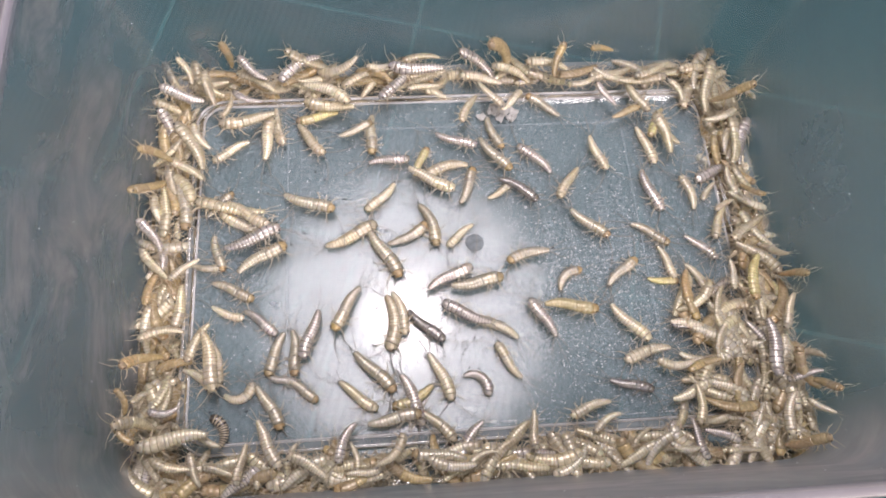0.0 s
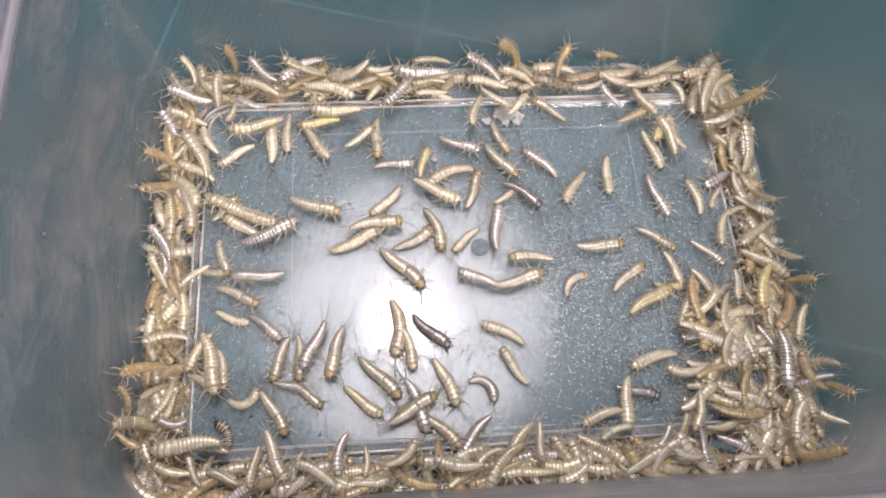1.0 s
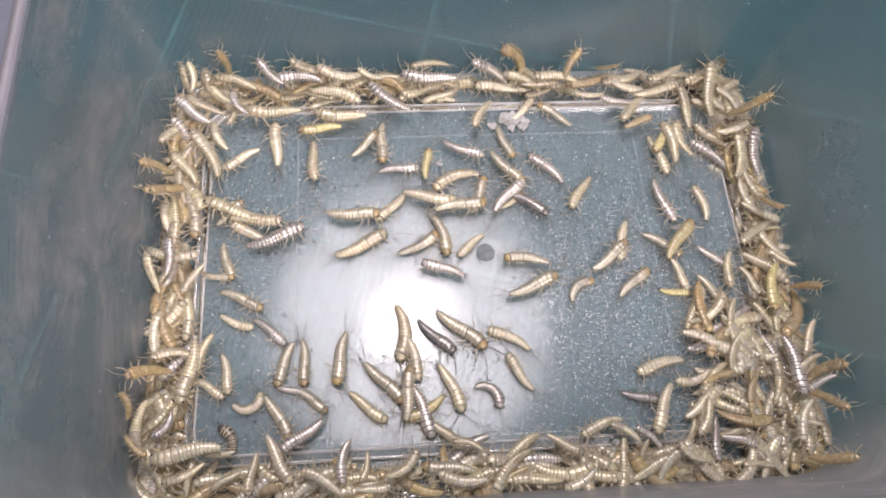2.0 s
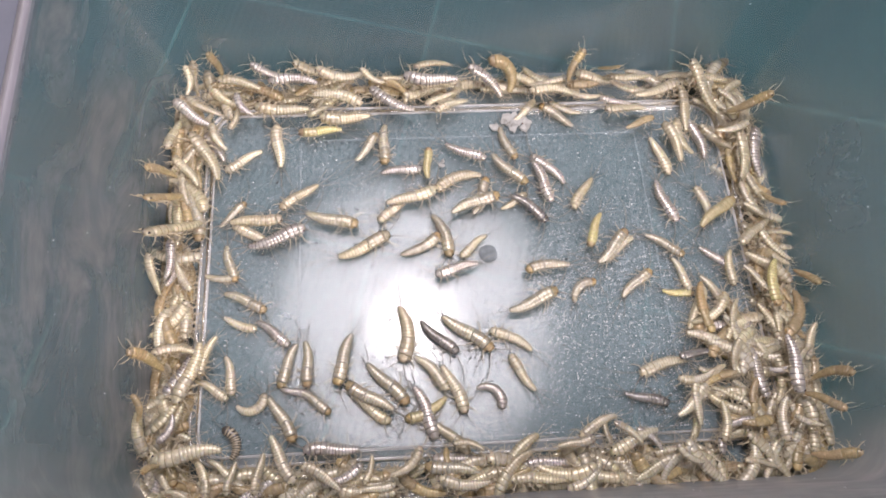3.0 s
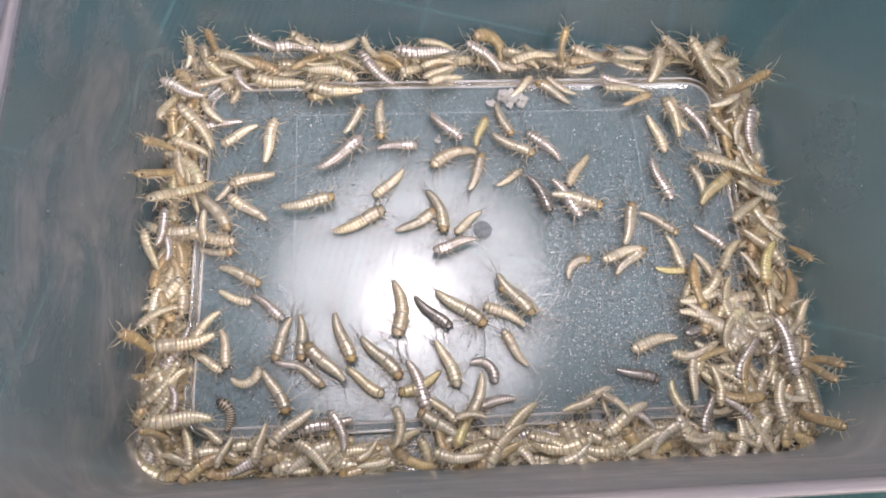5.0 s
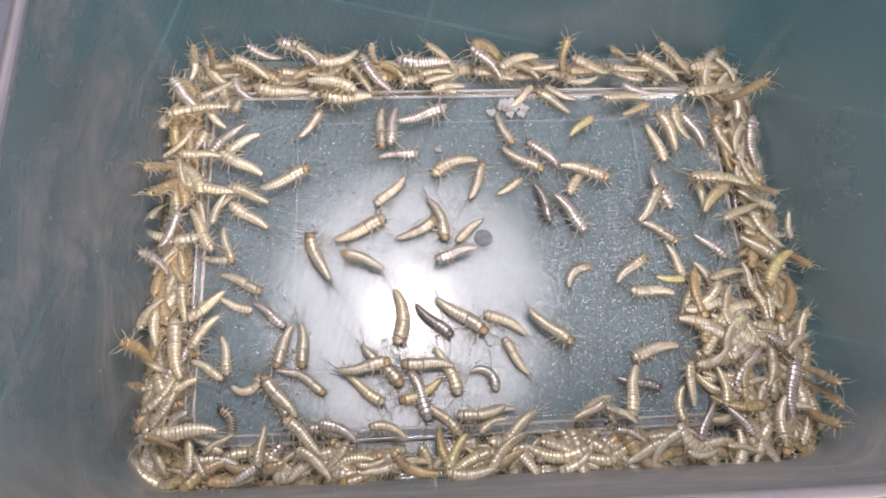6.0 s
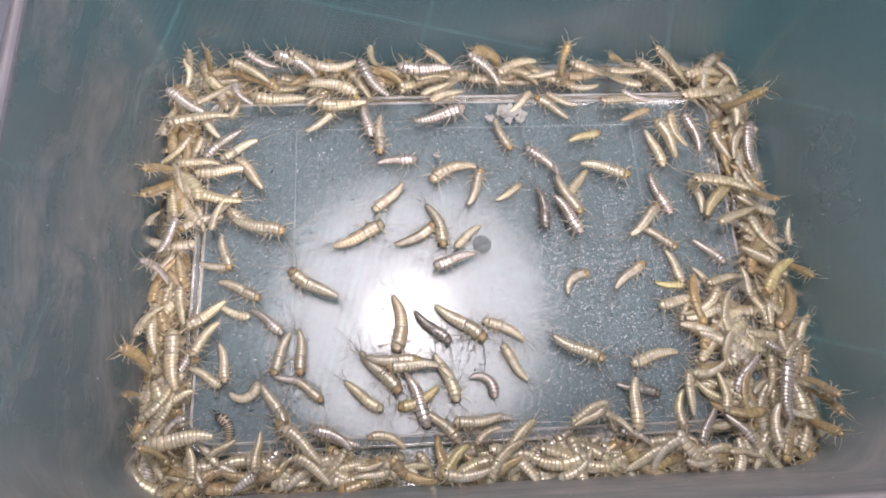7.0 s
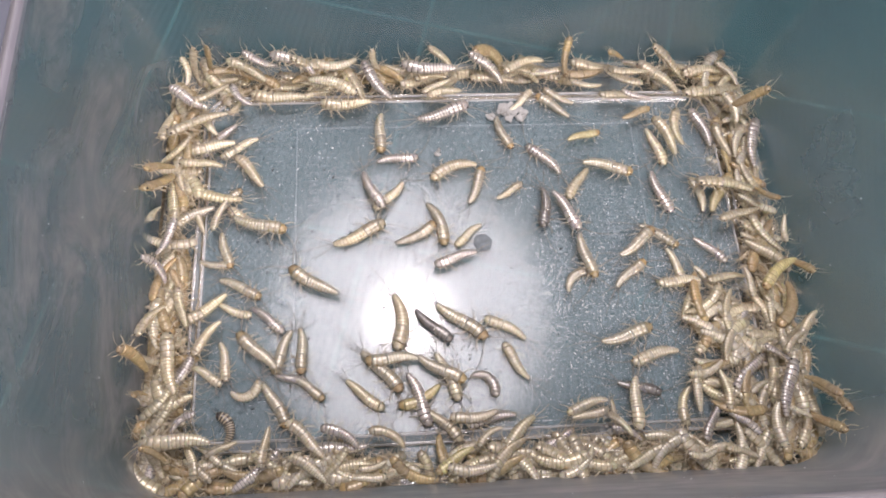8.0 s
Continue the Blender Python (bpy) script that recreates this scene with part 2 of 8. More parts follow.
# ---- room ----
ROOM = plain("off_white_paint", (0.62, 0.62, 0.60), 0.8, 0, 6, 0.06)
for name, dims in (("wall_north", (-1.9, 1.9, 1.8, 1.9, -0.75, 1.75)), ("wall_south", (-1.9, 1.9, -2.0, -1.9, -0.75, 1.75)), ("wall_west", (-2.0, -1.9, -1.9, 1.8, -0.75, 1.75)),
                   ("wall_east", (1.9, 2.0, -1.9, 1.8, -0.75, 1.75)), ("ceiling", (-2.0, 2.0, -2.0, 1.9, 1.75, 1.85)), ("floor", (-2.0, 2.0, -2.0, 1.9, -0.85, -0.75))):
    bm = bmesh.new()
    box(bm, *dims)
    tagged(new(name, mesh_of(name, bm, ROOM, False)), "plain off-white " + name.split("_")[0] + " of the room", name.split("_")[0], kind="structure")

# ---- work lamp over the box ----
lamp_root = tagged(new("work_lamp"), "round white work lamp hanging over the box", "lamp")
lamp_root.matrix_world = lamp_pose
ENAMEL = plain("white_enamel", (0.75, 0.75, 0.74), 0.35, 0, 60, 0.05)
bm = bmesh.new()
loft(bm, [[Vector((r * math.cos(a * 0.19635), r * math.sin(a * 0.19635), z)) for a in range(32)] for r, z in ((0.1215, -0.004), (0.124, -0.004), (0.125, 0.004), (0.09, 0.045), (0.03, 0.06), (0.012, 0.085), (0.012, 0.012), (0.1215, 0.008))])
part("shade", bm, ENAMEL, lamp_root, "round white enamel shade")
bm = bmesh.new()
tube(bm, [Vector((0, 0, 0.08)), Vector((0, 0.02, 0.5)), Vector((0, 0.1, 1.0)), Vector((0, 0.26, 1.29))], [0.003] * 4, 8)
part("cord", bm, plain("grey_cord", (0.2, 0.2, 0.2), 0.6), lamp_root, "thin grey hanging cord")

# ---- table and mat ----
bm = bmesh.new()
box(bm, -0.7, 0.7, -0.45, 0.55, -0.75, -0.0022)
table = tagged(new("table_top", mesh_of("table_top", bm, plain("grey_laminate", (0.30, 0.30, 0.31), 0.5, 0, 40), False)), "grey laminate table top under the cutting mat", "table", kind="structure")
bm = bmesh.new()
loft(bm, [rounded(0.225, 0.16, 0.006, -0.002), rounded(0.225, 0.16, 0.006, -0.0003), rounded(0.2247, 0.1597, 0.006, 0.0)], True, True)
mat = tagged(new("cutting_mat", mesh_of("cutting_mat", bm, MAT, False)), "green cutting mat with pale printed grid lines", "cutting mat")
mat.matrix_world = pose(-0.01941, 0.00368, 0, 0, 0, -15.152)

# ---- plastic box ----
HX, HY = 0.0555, 0.0395      # foot of the walls, inside
PX, PY = 0.0484, 0.0322      # raised floor panel
PANEL_Z, TRAY_Z, RIM_Z = 0.0024, 0.0012, 0.042
box_root = tagged(new("plastic_box"), "clear scratched plastic box with raised floor and milky rim", "container")
bm = bmesh.new()
loft(bm, [rounded(PX - 0.0007, PY - 0.0007, 0.004, PANEL_Z - 0.001), rounded(PX - 0.0007, PY - 0.0007, 0.004, PANEL_Z)], True, True)
part("floor_panel", bm, FLOOR_PLASTIC, box_root, "hazy speckled clear floor panel", False)
def edge_ring(d, z):
    return rounded(PX + d, PY + d, 0.0047 + d, z)


bm = bmesh.new()
loft(bm, [edge_ring(-0.00095, PANEL_Z), edge_ring(-0.00086, PANEL_Z + 0.00016), edge_ring(-0.00068, PANEL_Z + 0.00024), edge_ring(-0.0005, PANEL_Z + 0.00016), edge_ring(-0.0004, PANEL_Z)])
part("inner_lip", bm, GLINT_PLASTIC, box_root, "thin lip of the floor panel, whitened for its glint")
bm = bmesh.new()
loft(bm, [edge_ring(-0.0004, PANEL_Z), edge_ring(0.0001, PANEL_Z - 0.0003), edge_ring(0.0006, PANEL_Z - 0.0003)])
part("edge_groove", bm, MARK_PLASTIC, box_root)
bm = bmesh.new()
loft(bm, [edge_ring(0.0006, PANEL_Z - 0.0003), edge_ring(0.00068, PANEL_Z - 0.00012), edge_ring(0.00085, PANEL_Z - 0.00005), edge_ring(0.00102, PANEL_Z - 0.00014), edge_ring(0.00115, PANEL_Z - 0.0004)])
part("outer_lip", bm, GLINT_PLASTIC, box_root, "thin lip of the floor step, whitened for its glint")
bm = bmesh.new()
loft(bm, [edge_ring(0.00115, PANEL_Z - 0.0004), edge_ring(0.0012, TRAY_Z)])
part("edge_step", bm, MARK_PLASTIC, box_root)
bm = bmesh.new()
loft(bm, [rounded(PX + 0.0012, PY + 0.0012, 0.0056, TRAY_Z), rounded(HX - 0.0022, HY - 0.0022, 0.006, TRAY_Z)])
loft(bm, [rounded(HX - 0.0022, HY - 0.0022, 0.006, 0.0002), rounded(PX + 0.0012, PY + 0.0012, 0.0056, 0.0002)])
part("floor_channel", bm, FLOOR_PLASTIC, box_root, "", False)


def wall_ring(k, out=0.0):
    """Ring of the wall at height share k."""
    z = TRAY_Z + (RIM_Z - TRAY_Z) * k
    return rounded(HX + 0.0081 * k + out, HY + 0.0068 * k + out, 0.0075 + 0.004 * k + out, z, 10)


# glossier than the walls, and paler so part of its glare is colour
bm = bmesh.new()
loft(bm, [rounded(HX - 0.0022, HY - 0.0022, 0.006, TRAY_Z, 10), rounded(HX - 0.0008, HY - 0.0008, 0.0068, TRAY_Z + 0.0005, 10), rounded(HX, HY, 0.0075, TRAY_Z + 0.002, 10)])
part("wall_foot", bm, MARK_PLASTIC, box_root, "shiny rounded foot of the walls")
bm = bmesh.new()
loft(bm, [rounded(HX, HY, 0.0075, TRAY_Z + 0.002, 10)] + [wall_ring(k / 8) for k in range(1, 9)])
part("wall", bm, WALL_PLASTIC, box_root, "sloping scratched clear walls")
bm = bmesh.new()
loft(bm, [rounded(HX - 0.0022, HY - 0.0022, 0.006, 0.0002, 10), rounded(HX + 0.0008, HY + 0.0008, 0.0083, TRAY_Z + 0.002, 10)] + [wall_ring(k / 8, 0.0011) for k in range(1, 9)])
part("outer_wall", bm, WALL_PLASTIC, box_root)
bm = bmesh.new()
loft(bm, [wall_ring(0.985), wall_ring(1.0, 0.0002), wall_ring(1.008, 0.0006), wall_ring(1.008, 0.0013), wall_ring(1.0, 0.0017), wall_ring(0.93, 0.0018), wall_ring(0.93, 0.0012)])
part("rim", bm, RIM_PLASTIC, box_root, "milky rounded plastic rim")
bm = bmesh.new()
west = -HX - 0.0081 - 0.0018
loft(bm, [[Vector((x, y, z)) for y in (-0.034, -0.03, 0.046, 0.05)] for x, z in ((west, 0.0408), (west - 0.0012, 0.0404), (west - 0.0052, 0.0402), (west - 0.006, 0.0396), (west - 0.006, 0.0388), (west, 0.0390))], False, False, False)
part("lid_ledge", bm, plastic("milky_plastic_ledge", 0.8, (0.23, 0.25, 0.32), 0.4, 0.0, 0.1, 0.3), box_root, "milky ledge that catches the lid")


def emboss(name, x0, x1, y0, y1, label=""):
    bm = bmesh.new()
    box(bm, x0, x1, y0, y1, PANEL_Z, PANEL_Z + 0.00006)
    part(name, bm, FAINT_PLASTIC, box_root, label, False)


# embossed frame lines on the floor, with columns of unreadable moulded marks
for x0, x1, y0, y1 in ((-0.0322, 0.0319, 0.0256, 0.02585), (-0.0322, -0.03195, -0.024, 0.0256), (0.0316, 0.03185, -0.024, 0.0256)):
    emboss("moulded_line", x0, x1, y0, y1)
marks = random.Random(21)
for cx, top, count, wide in ((-0.0298, 0.0186, 8, 0.0018), (-0.0262, 0.0165, 6, 0.0012), (0.0138, 0.0040, 10, 0.0018), (0.0182, 0.0120, 12, 0.0012), (0.0240, 0.0110, 12, 0.0022), (0.0283, 0.0125, 10, 0.0014)):
    for i in range(count):
        y, tall = top - 0.00165 * i, 0.00115
        for x0, x1, y0, y1 in marks.sample([(0, wide, 0, 0.00022), (0, wide, tall - 0.00022, tall), (0, 0.00022, 0.00022, tall - 0.00022), (wide - 0.00022, wide, 0.00022, tall - 0.00022), (wide * 0.45, wide * 0.45 + 0.00022, 0.00022, tall - 0.00022)], 3):
            emboss("moulded_mark", cx + x0, cx + x1, y + y0, y + y1)
# round moulding mark in the floor
bm = bmesh.new()
loft(bm, [[Vector((r * math.cos(a * 0.2618), r * math.sin(a * 0.2618), z)) for a in range(24)] for r, z in ((0.0017, 0), (0.0016, 0.0001), (0.0009, 0.00013), (0.0006, 0.0001), (0.0001, 0.00016))], False, True)
gate = part("gate_mark", bm, plain("grey_mark", (0.22, 0.26, 0.29), 0.85, 0, 900), box_root, "round grey moulding mark")
gate.location = (0.00109, 0.00141, PANEL_Z)


# ---- silverfish ----
def spine(bend):
    """A body axis of chord 1 from tail (0) to head (1) along +x, turning by bend degrees; gives place and heading at a share."""
    b = radians(bend)

    wave = 0.03 * (1 if bend % 4 < 2 else -1) * max(0.0, 1 - abs(bend) / 70)

    def at(s):
        if abs(b) < 0.02:
            return Vector((s - 0.5, wave * math.sin(6.2832 * s), 0)), math.atan(wave * 6.2832 * math.cos(6.2832 * s))
        r = 0.5 / math.sin(b / 2)
        a = b * (s - 0.5)
        if wave:
            bow = Vector((r * math.sin(a), r * (math.cos(b / 2) - math.cos(a)), 0))
            side = Vector((-math.sin(a), math.cos(a), 0))
            return bow + side * wave * math.sin(6.2832 * s), a + math.atan(wave * 6.2832 * math.cos(6.2832 * s))
        return Vector((r * math.sin(a), r * (math.cos(b / 2) - math.cos(a)), 0)), a
    return at


def girth(s):
    """Half width of the body at a share of its length: blunt tapered tail, long abdomen, broad thorax, narrower head."""
    if s < 0.6:
        return 0.036 + 0.075 * math.sin(1.571 * min(1.0, s / 0.55)) ** 0.72
    if s < 0.88:
        return 0.111 + 0.008 * math.sin(3.1416 * (s - 0.6) / 0.28)
    k = (s - 0.88) / 0.12
    return 0.104 * math.sqrt(max(0.0, 1 - k * k * 0.90))


def shell(at, s0, s1, segments, flare, arc, sides=14, band=3):
    """A run of overlapping plates from share s0 to s1, each arched and standing proud at its hind edge."""
    bm = bmesh.new()
    rings = []
    for i in range(segments):
        a, b = s0 + (s1 - s0) * i / segments, s0 + (s1 - s0) * (i + 1) / segments
        for k, g in ((0.0, 1.0 - flare), (0.12, 1.0 + flare * 0.5), (0.5, 1.0 + flare * 0.62), (0.86, 1.0 - flare * 0.2)):
            s = a + (b - a) * k
            c, turn = at(s)
            r, high = girth(s) * g * arc, girth(s) * (1 + (g - 1) * 0.4) * arc
            ring = []
            for j in range(sides):
                u = 6.2832 * j / sides
                y, z = math.cos(u) * r, math.sin(u) * high * (0.66 if math.sin(u) > 0 else 0.45)
                ring.append(c + Vector((-math.sin(turn) * y, math.cos(turn) * y, z)))
            rings.append(ring)
    loft(bm, rings, True, True)
    bm.faces.ensure_lookup_table()
    for i, f in enumerate(bm.faces):
        row = i // sides
        f.material_index = 1 if row < len(rings) - 1 and row % 4 >= band else 0
    return bm


def plates(name, bm, mats, parent):
    """A run of plates with creases of a darker tone between them."""
    ob = part(name, bm, mats[0], parent)
    ob.data.materials.append(mats[1])
    return ob


def thread(at, s, side, out, length, curl, r0, lift=0.0):
    """A tapering feeler from share s of the body; gives its mesh and root."""
    c, turn = at(s)
    bm = bmesh.new()
    pts, radii, a = [], [], turn + radians(out)
    base = c + Vector((-math.sin(turn), math.cos(turn), 0)) * side
    p = Vector()
    n = 9
    for i in range(n + 1):
        pts.append(p.copy())
        radii.append(r0 * (1 - 0.62 * i / n))
        p = p + Vector((math.cos(a), math.sin(a), lift * (1 - 2.0 * i / n))) * length / n
        a += radians(curl) / n
    tube(bm, pts, radii, 4)
    return bm, base


def leg(at, s, side, sweep):
    """Hip at the body, knee out, foot down beside it; gives its mesh and hip."""
    c, turn = at(s)
    f, w = Vector((math.cos(turn), math.sin(turn), 0)), Vector((-math.sin(turn), math.cos(turn), 0)) * side
    g = girth(s)
    bm = bmesh.new()
    h = c + w * g * 0.5 + Vector((0, 0, -0.03))
    k = c + w * (g + 0.03) + f * sweep * 0.05
    a = c + w * (g + 0.09) + f * sweep * 0.10 + Vector((0, 0, -0.03))
    t = c + w * (g + 0.145) + f * sweep * 0.18 + Vector((0, 0, -0.058))
    tube(bm, [p - h for p in (h, k, a, t)], [0.016, 0.012, 0.0075, 0.004], 5)
    for q, v in ((k, 0.4), (a, 0.9), (a, -0.5)):
        tube(bm, [q - h, q - h + w * 0.045 + f * v * 0.05], [0.0045, 0.0025], 3)
    return bm, h


def fringe(at, arc):
    """Short stiff bristles along both edges of the body and round the head."""
    bm = bmesh.new()
    for i in range(16):
        s = 0.05 + 0.058 * i
        c, turn = at(s)
        f = Vector((math.cos(turn), math.sin(turn), 0))
        for side in (1, -1):
            w = Vector((-math.sin(turn), math.cos(turn), 0)) * side
            p = c + w * girth(s) * arc * 0.9 + Vector((0, 0, -0.02))
            reach = (0.085, 0.03, 0.06, 0.04, 0.05)[(i * 2 + side) % 5]
            tube(bm, [p, p + w * reach * 0.55 - f * 0.02, p + w * reach - f * 0.055 + Vector((0, 0, -0.012))], [0.0072, 0.0055, 0.003], 3)
    return bm


def eye(at, side, arc):
    """A small dark bead on the side of the head."""
    c, turn = at(0.945)
    g = girth(0.945) * arc
    bm = bmesh.new()
    bmesh.ops.create_icosphere(bm, subdivisions=1, radius=0.021, matrix=Matrix.Translation(c + Vector((-math.sin(turn), math.cos(turn), 0)) * side * g * 0.80 + Vector((0, 0, g * 0.36))))
    return bm


def limb_part(name, made, mat, root, label=""):
    ob = part(name, made[0], mat, root, label)
    ob.location = made[1]
    return ob


SAYS = {"o": "olive silvery silverfish with shiny ringed scales", "g": "golden silverfish with shiny ringed scales", "p": "pale cream silverfish with ringed body", "y": "amber yellow silverfish with smooth ringed body",
        "s": "silvery silverfish with long tail bristles", "d": "dark grey silverfish with fine tail bristles", "b": "brown silverfish clambering at the box edge", "k": "dark silverfish with pale bands across its body"}
MADE = {}


def silverfish(colour, bend, x, y, heading, z, length, pitch=0.0, roll=0.0, hairs=1.0):
    """A silverfish of that colour and bend; chord length, place of its middle and heading in millimetres and degrees."""
    m = pose(x * MM, y * MM, z * MM, roll, pitch, heading) @ Matrix.Scale(length * MM, 4)
    slim = 0.84 if length > 10.8 else 1.08 if abs(bend) >= 90 else 0.98 if hairs > 0.9 else 0.95
    key = (colour, bend, hairs, slim)
    if key in MADE:
        first = MADE[key]
        return copy_thing(first, m @ Matrix.Scale(1 / first.scale[0], 4))
    at, scales = spine(bend), SKINS[colour]
    limb = LIMB_DARK if colour in "dk" or hairs > 0.9 else LIMB
    half = radians(max(abs(bend), 1)) / 2
    arc = half / math.sin(half) * slim
    fine, reach = (0.0092, 0.88) if hairs > 0.9 else (0.0062, 0.62)
    root = tagged(new("silverfish"), SAYS[colour] + (", curled up" if abs(bend) > 90 else ""), "insect", "silverfish in the box")
    pair = (scales, {"s": CREASE_DARK, "d": CREASE_DARK, "k": CREASE_PALE}.get(colour, CREASE))
    band = 2 if colour == "k" else 3
    plates("abdomen", shell(at, 0.0, 0.58, 10, 0.062, arc, 14, band), pair, root)
    fore = THORAX.get(colour, scales)
    plates("thorax", shell(at, 0.575, 0.88, 3, 0.05, arc, 14, band), (fore, pair[1]), root)
    head = plates("head", shell(at, 0.875, 0.998, 1, 0.04, arc), (SKINS["b"] if colour in "yo" else fore, pair[1]), root)
    for side in (1, -1):
        part("eye", eye(at, side, arc), BAND, head, "small dark eye")
    stout = LIMB_MID if limb is LIMB_DARK and colour not in "dk" else limb
    part("side_bristles", fringe(at, arc), stout, root, "fringe of short bristles")
    for side in (1, -1):
        limb_part("antenna", thread(at, 0.975, side * 0.045, side * 30, 0.9 * hairs * reach, side * 45, fine, 0.08), limb, root, "thin curved feeler")
        limb_part("tail_bristle", thread(at, 0.01, side * 0.02, 180 - side * 34, 0.55 * hairs * reach, side * 22, fine, 0.05), limb, root, "thin side bristle")
        for s, sweep in ((0.86, 1.0), (0.77, -0.35), (0.68, -1.1)):
            limb_part("leg", leg(at, s, side, sweep), stout, root)
    limb_part("tail_filament", thread(at, 0.01, 0.0, 180, 0.8 * hairs * reach, 14, fine, 0.05), limb, root, "long thin middle bristle")
    root.matrix_basis = m
    MADE[key] = root
    return root


def sway(ob, seed, swing, rate, steps, kinds):
    """Swing the limbs of a silverfish about their roots."""
    rng = random.Random(seed)
    for limb in ob.children:
        kind = limb.name.split(".")[0]
        if kind not in kinds:
            continue
        at, phase = limb.location.copy(), rng.uniform(0, 6.28)
        r = rate * rng.uniform(0.8, 1.2)
        walk(limb, [(SECONDS * i / steps, pose(*at, 0, 0, swing * math.sin(r * SECONDS * i / steps + phase))) for i in range(steps + 1)])


def crawl(ob, rows, z):
    """Key a silverfish along rows of seconds, x, y, heading."""
    walk(ob, [(t, pose(x * MM, y * MM, z * MM, 0, 0, h)) for t, x, y, h in rows])


def jostle(ob, rows, roll):
    """Key a silverfish of the crowd along rows of seconds, x, y, z, heading, pitch."""
    walk(ob, [(t, pose(x * MM, y * MM, z * MM, roll, p, h)) for t, x, y, z, h, p in rows])


def fidget(ob, seed, reach, turn, anchor=3.5):
    """Small shuffles of a silverfish in the crowd, about where it is."""
    rng = random.Random(seed)
    base = ob.matrix_basis.copy()
    loc, q, _ = base.decompose()
    a, b, c, d = (rng.uniform(0, 6.28) for _ in range(4))
    u, v = rng.uniform(0.5, 1.1), rng.uniform(0.6, 1.4)
    ahead = q @ Vector((1, 0, 0))
    rows = []
    for i in range(17):
        t = i * 0.5
        k = math.sin(u * t + a) - math.sin(u * anchor + a)
        g = math.sin(v * t + b) - math.sin(v * anchor + b)
        m = Matrix.Translation(loc + ahead * (k * reach * MM)) @ q.to_matrix().to_4x4() @ pose(0, 0, 0, 0, 0, g * turn)
        rows.append((t, m))
    walk(ob, rows)


fish_1 = silverfish('g', 15, -20.7, 3.7, 24, 3.1, 10.1)
fish_2 = silverfish('p', -20, -15.5, 10.9, -135, 3.0, 7.8)
fish_3 = silverfish('o', 10, -16.5, 24.1, -93, 3.0, 8.6)
fish_4 = silverfish('s', -15, -13.4, 18.4, 6, 3.0, 7.7)
fish_5 = silverfish('g', 70, -3.2, 15.3, -160, 3.1, 9.1)
fish_6 = silverfish('o', -55, -7.3, 4.9, -73, 3.0, 8.7)
fish_7 = silverfish('o', 45, -10.9, 3.6, 30, 3.0, 8.1)
fish_8 = silverfish('p', 15, -1.5, 2.7, -141, 2.9, 6.4)
fish_9 = silverfish('g', -65, -15.2, -13.0, -91, 3.1, 9.8)
fish_10 = silverfish('d', 15, -8.5, -13.8, -45, 3.0, 8.3)
fish_11 = silverfish('o', -10, -3.8, -13.4, -39, 3.1, 10.4)
fish_12 = silverfish('p', 35, 3.4, -14.9, 150, 3.0, 7.9)
fish_13 = silverfish('p', -15, 4.9, -20.4, 121, 2.9, 7.4)
fish_14 = silverfish('y', -50, -11.6, -25.5, -156, 2.9, 7.6)
fish_15 = silverfish('o', -110, 17.6, -6.8, 39, 2.8, 5.6)
fish_16 = silverfish('o', -15, 26.9, -5.6, 40, 3.0, 7.8)
fish_17 = silverfish('g', 25, 19.7, 12.4, -124, 3.0, 7.7)
fish_18 = silverfish('s', 30, 13.6, 17.8, 133, 3.0, 8.5)
fish_19 = silverfish('o', 30, 6.9, 23.8, -71, 2.9, 7.5)
fish_20 = silverfish('o', 15, 0.6, 12.8, 67, 3.0, 8.0)
fish_21 = silverfish('p', -25, 35.5, 19.9, -76, 3.0, 8.5)
fish_22 = silverfish('s', 15, 35.1, 10.2, -75, 3.1, 9.1)
fish_23 = silverfish('p', 50, 41.7, 9.7, 100, 2.9, 7.3)
fish_24 = silverfish('o', -20, 33.2, 1.4, -33, 3.0, 7.9)
fish_25 = silverfish('y', 15, 34.1, -7.5, -9, 2.8, 5.7)
fish_26 = silverfish('p', -15, 35.2, -4.3, -71, 2.9, 6.8)
fish_27 = silverfish('p', -15, 40.4, -7.7, -58, 2.9, 7.0)
fish_28 = silverfish('s', -25, 42.1, -1.7, -44, 2.9, 7.2)
fish_29 = silverfish('g', 25, 36.5, -10.4, 65, 3.0, 8.9)
fish_30 = silverfish('p', 35, 28.7, -20.9, -167, 3.0, 8.6)
fish_31 = silverfish('d', -10, 25.2, -26.0, -17, 2.9, 7.5)
fish_32 = silverfish('o', -15, -41.0, -6.1, -25, 3.0, 7.9)
fish_33 = silverfish('p', 40, -41.7, -9.6, -21, 2.8, 6.0)
fish_34 = silverfish('s', -15, -36.2, -11.9, -39, 2.9, 7.0)
fish_35 = silverfish('o', 15, -33.7, -17.5, -111, 3.0, 7.9)
fish_36 = silverfish('o', -15, -30.8, -17.4, -87, 3.0, 7.9)
fish_37 = silverfish('s', -10, -32.2, -22.0, -18, 2.9, 5.6)
fish_38 = silverfish('o', -20, -29.5, -23.7, -36, 3.0, 6.7)
fish_39 = silverfish('p', -20, -43.3, -18.7, -79, 2.9, 6.8)
fish_40 = silverfish('p', -20, -45.9, -20.9, -32, 2.9, 6.3)
fish_41 = silverfish('p', 160, -39.7, -22.6, 24, 2.7, 4.6)
fish_42 = silverfish('o', -25, -34.8, -26.3, -62, 3.0, 8.4)
fish_43 = silverfish('k', 130, -43.2, -29.6, 109, 2.9, 5.0)
fish_44 = silverfish('o', -10, -17.6, -21.4, -49, 3.1, 9.6)
fish_45 = silverfish('g', 20, -20.2, -25.0, -38, 2.9, 7.9)
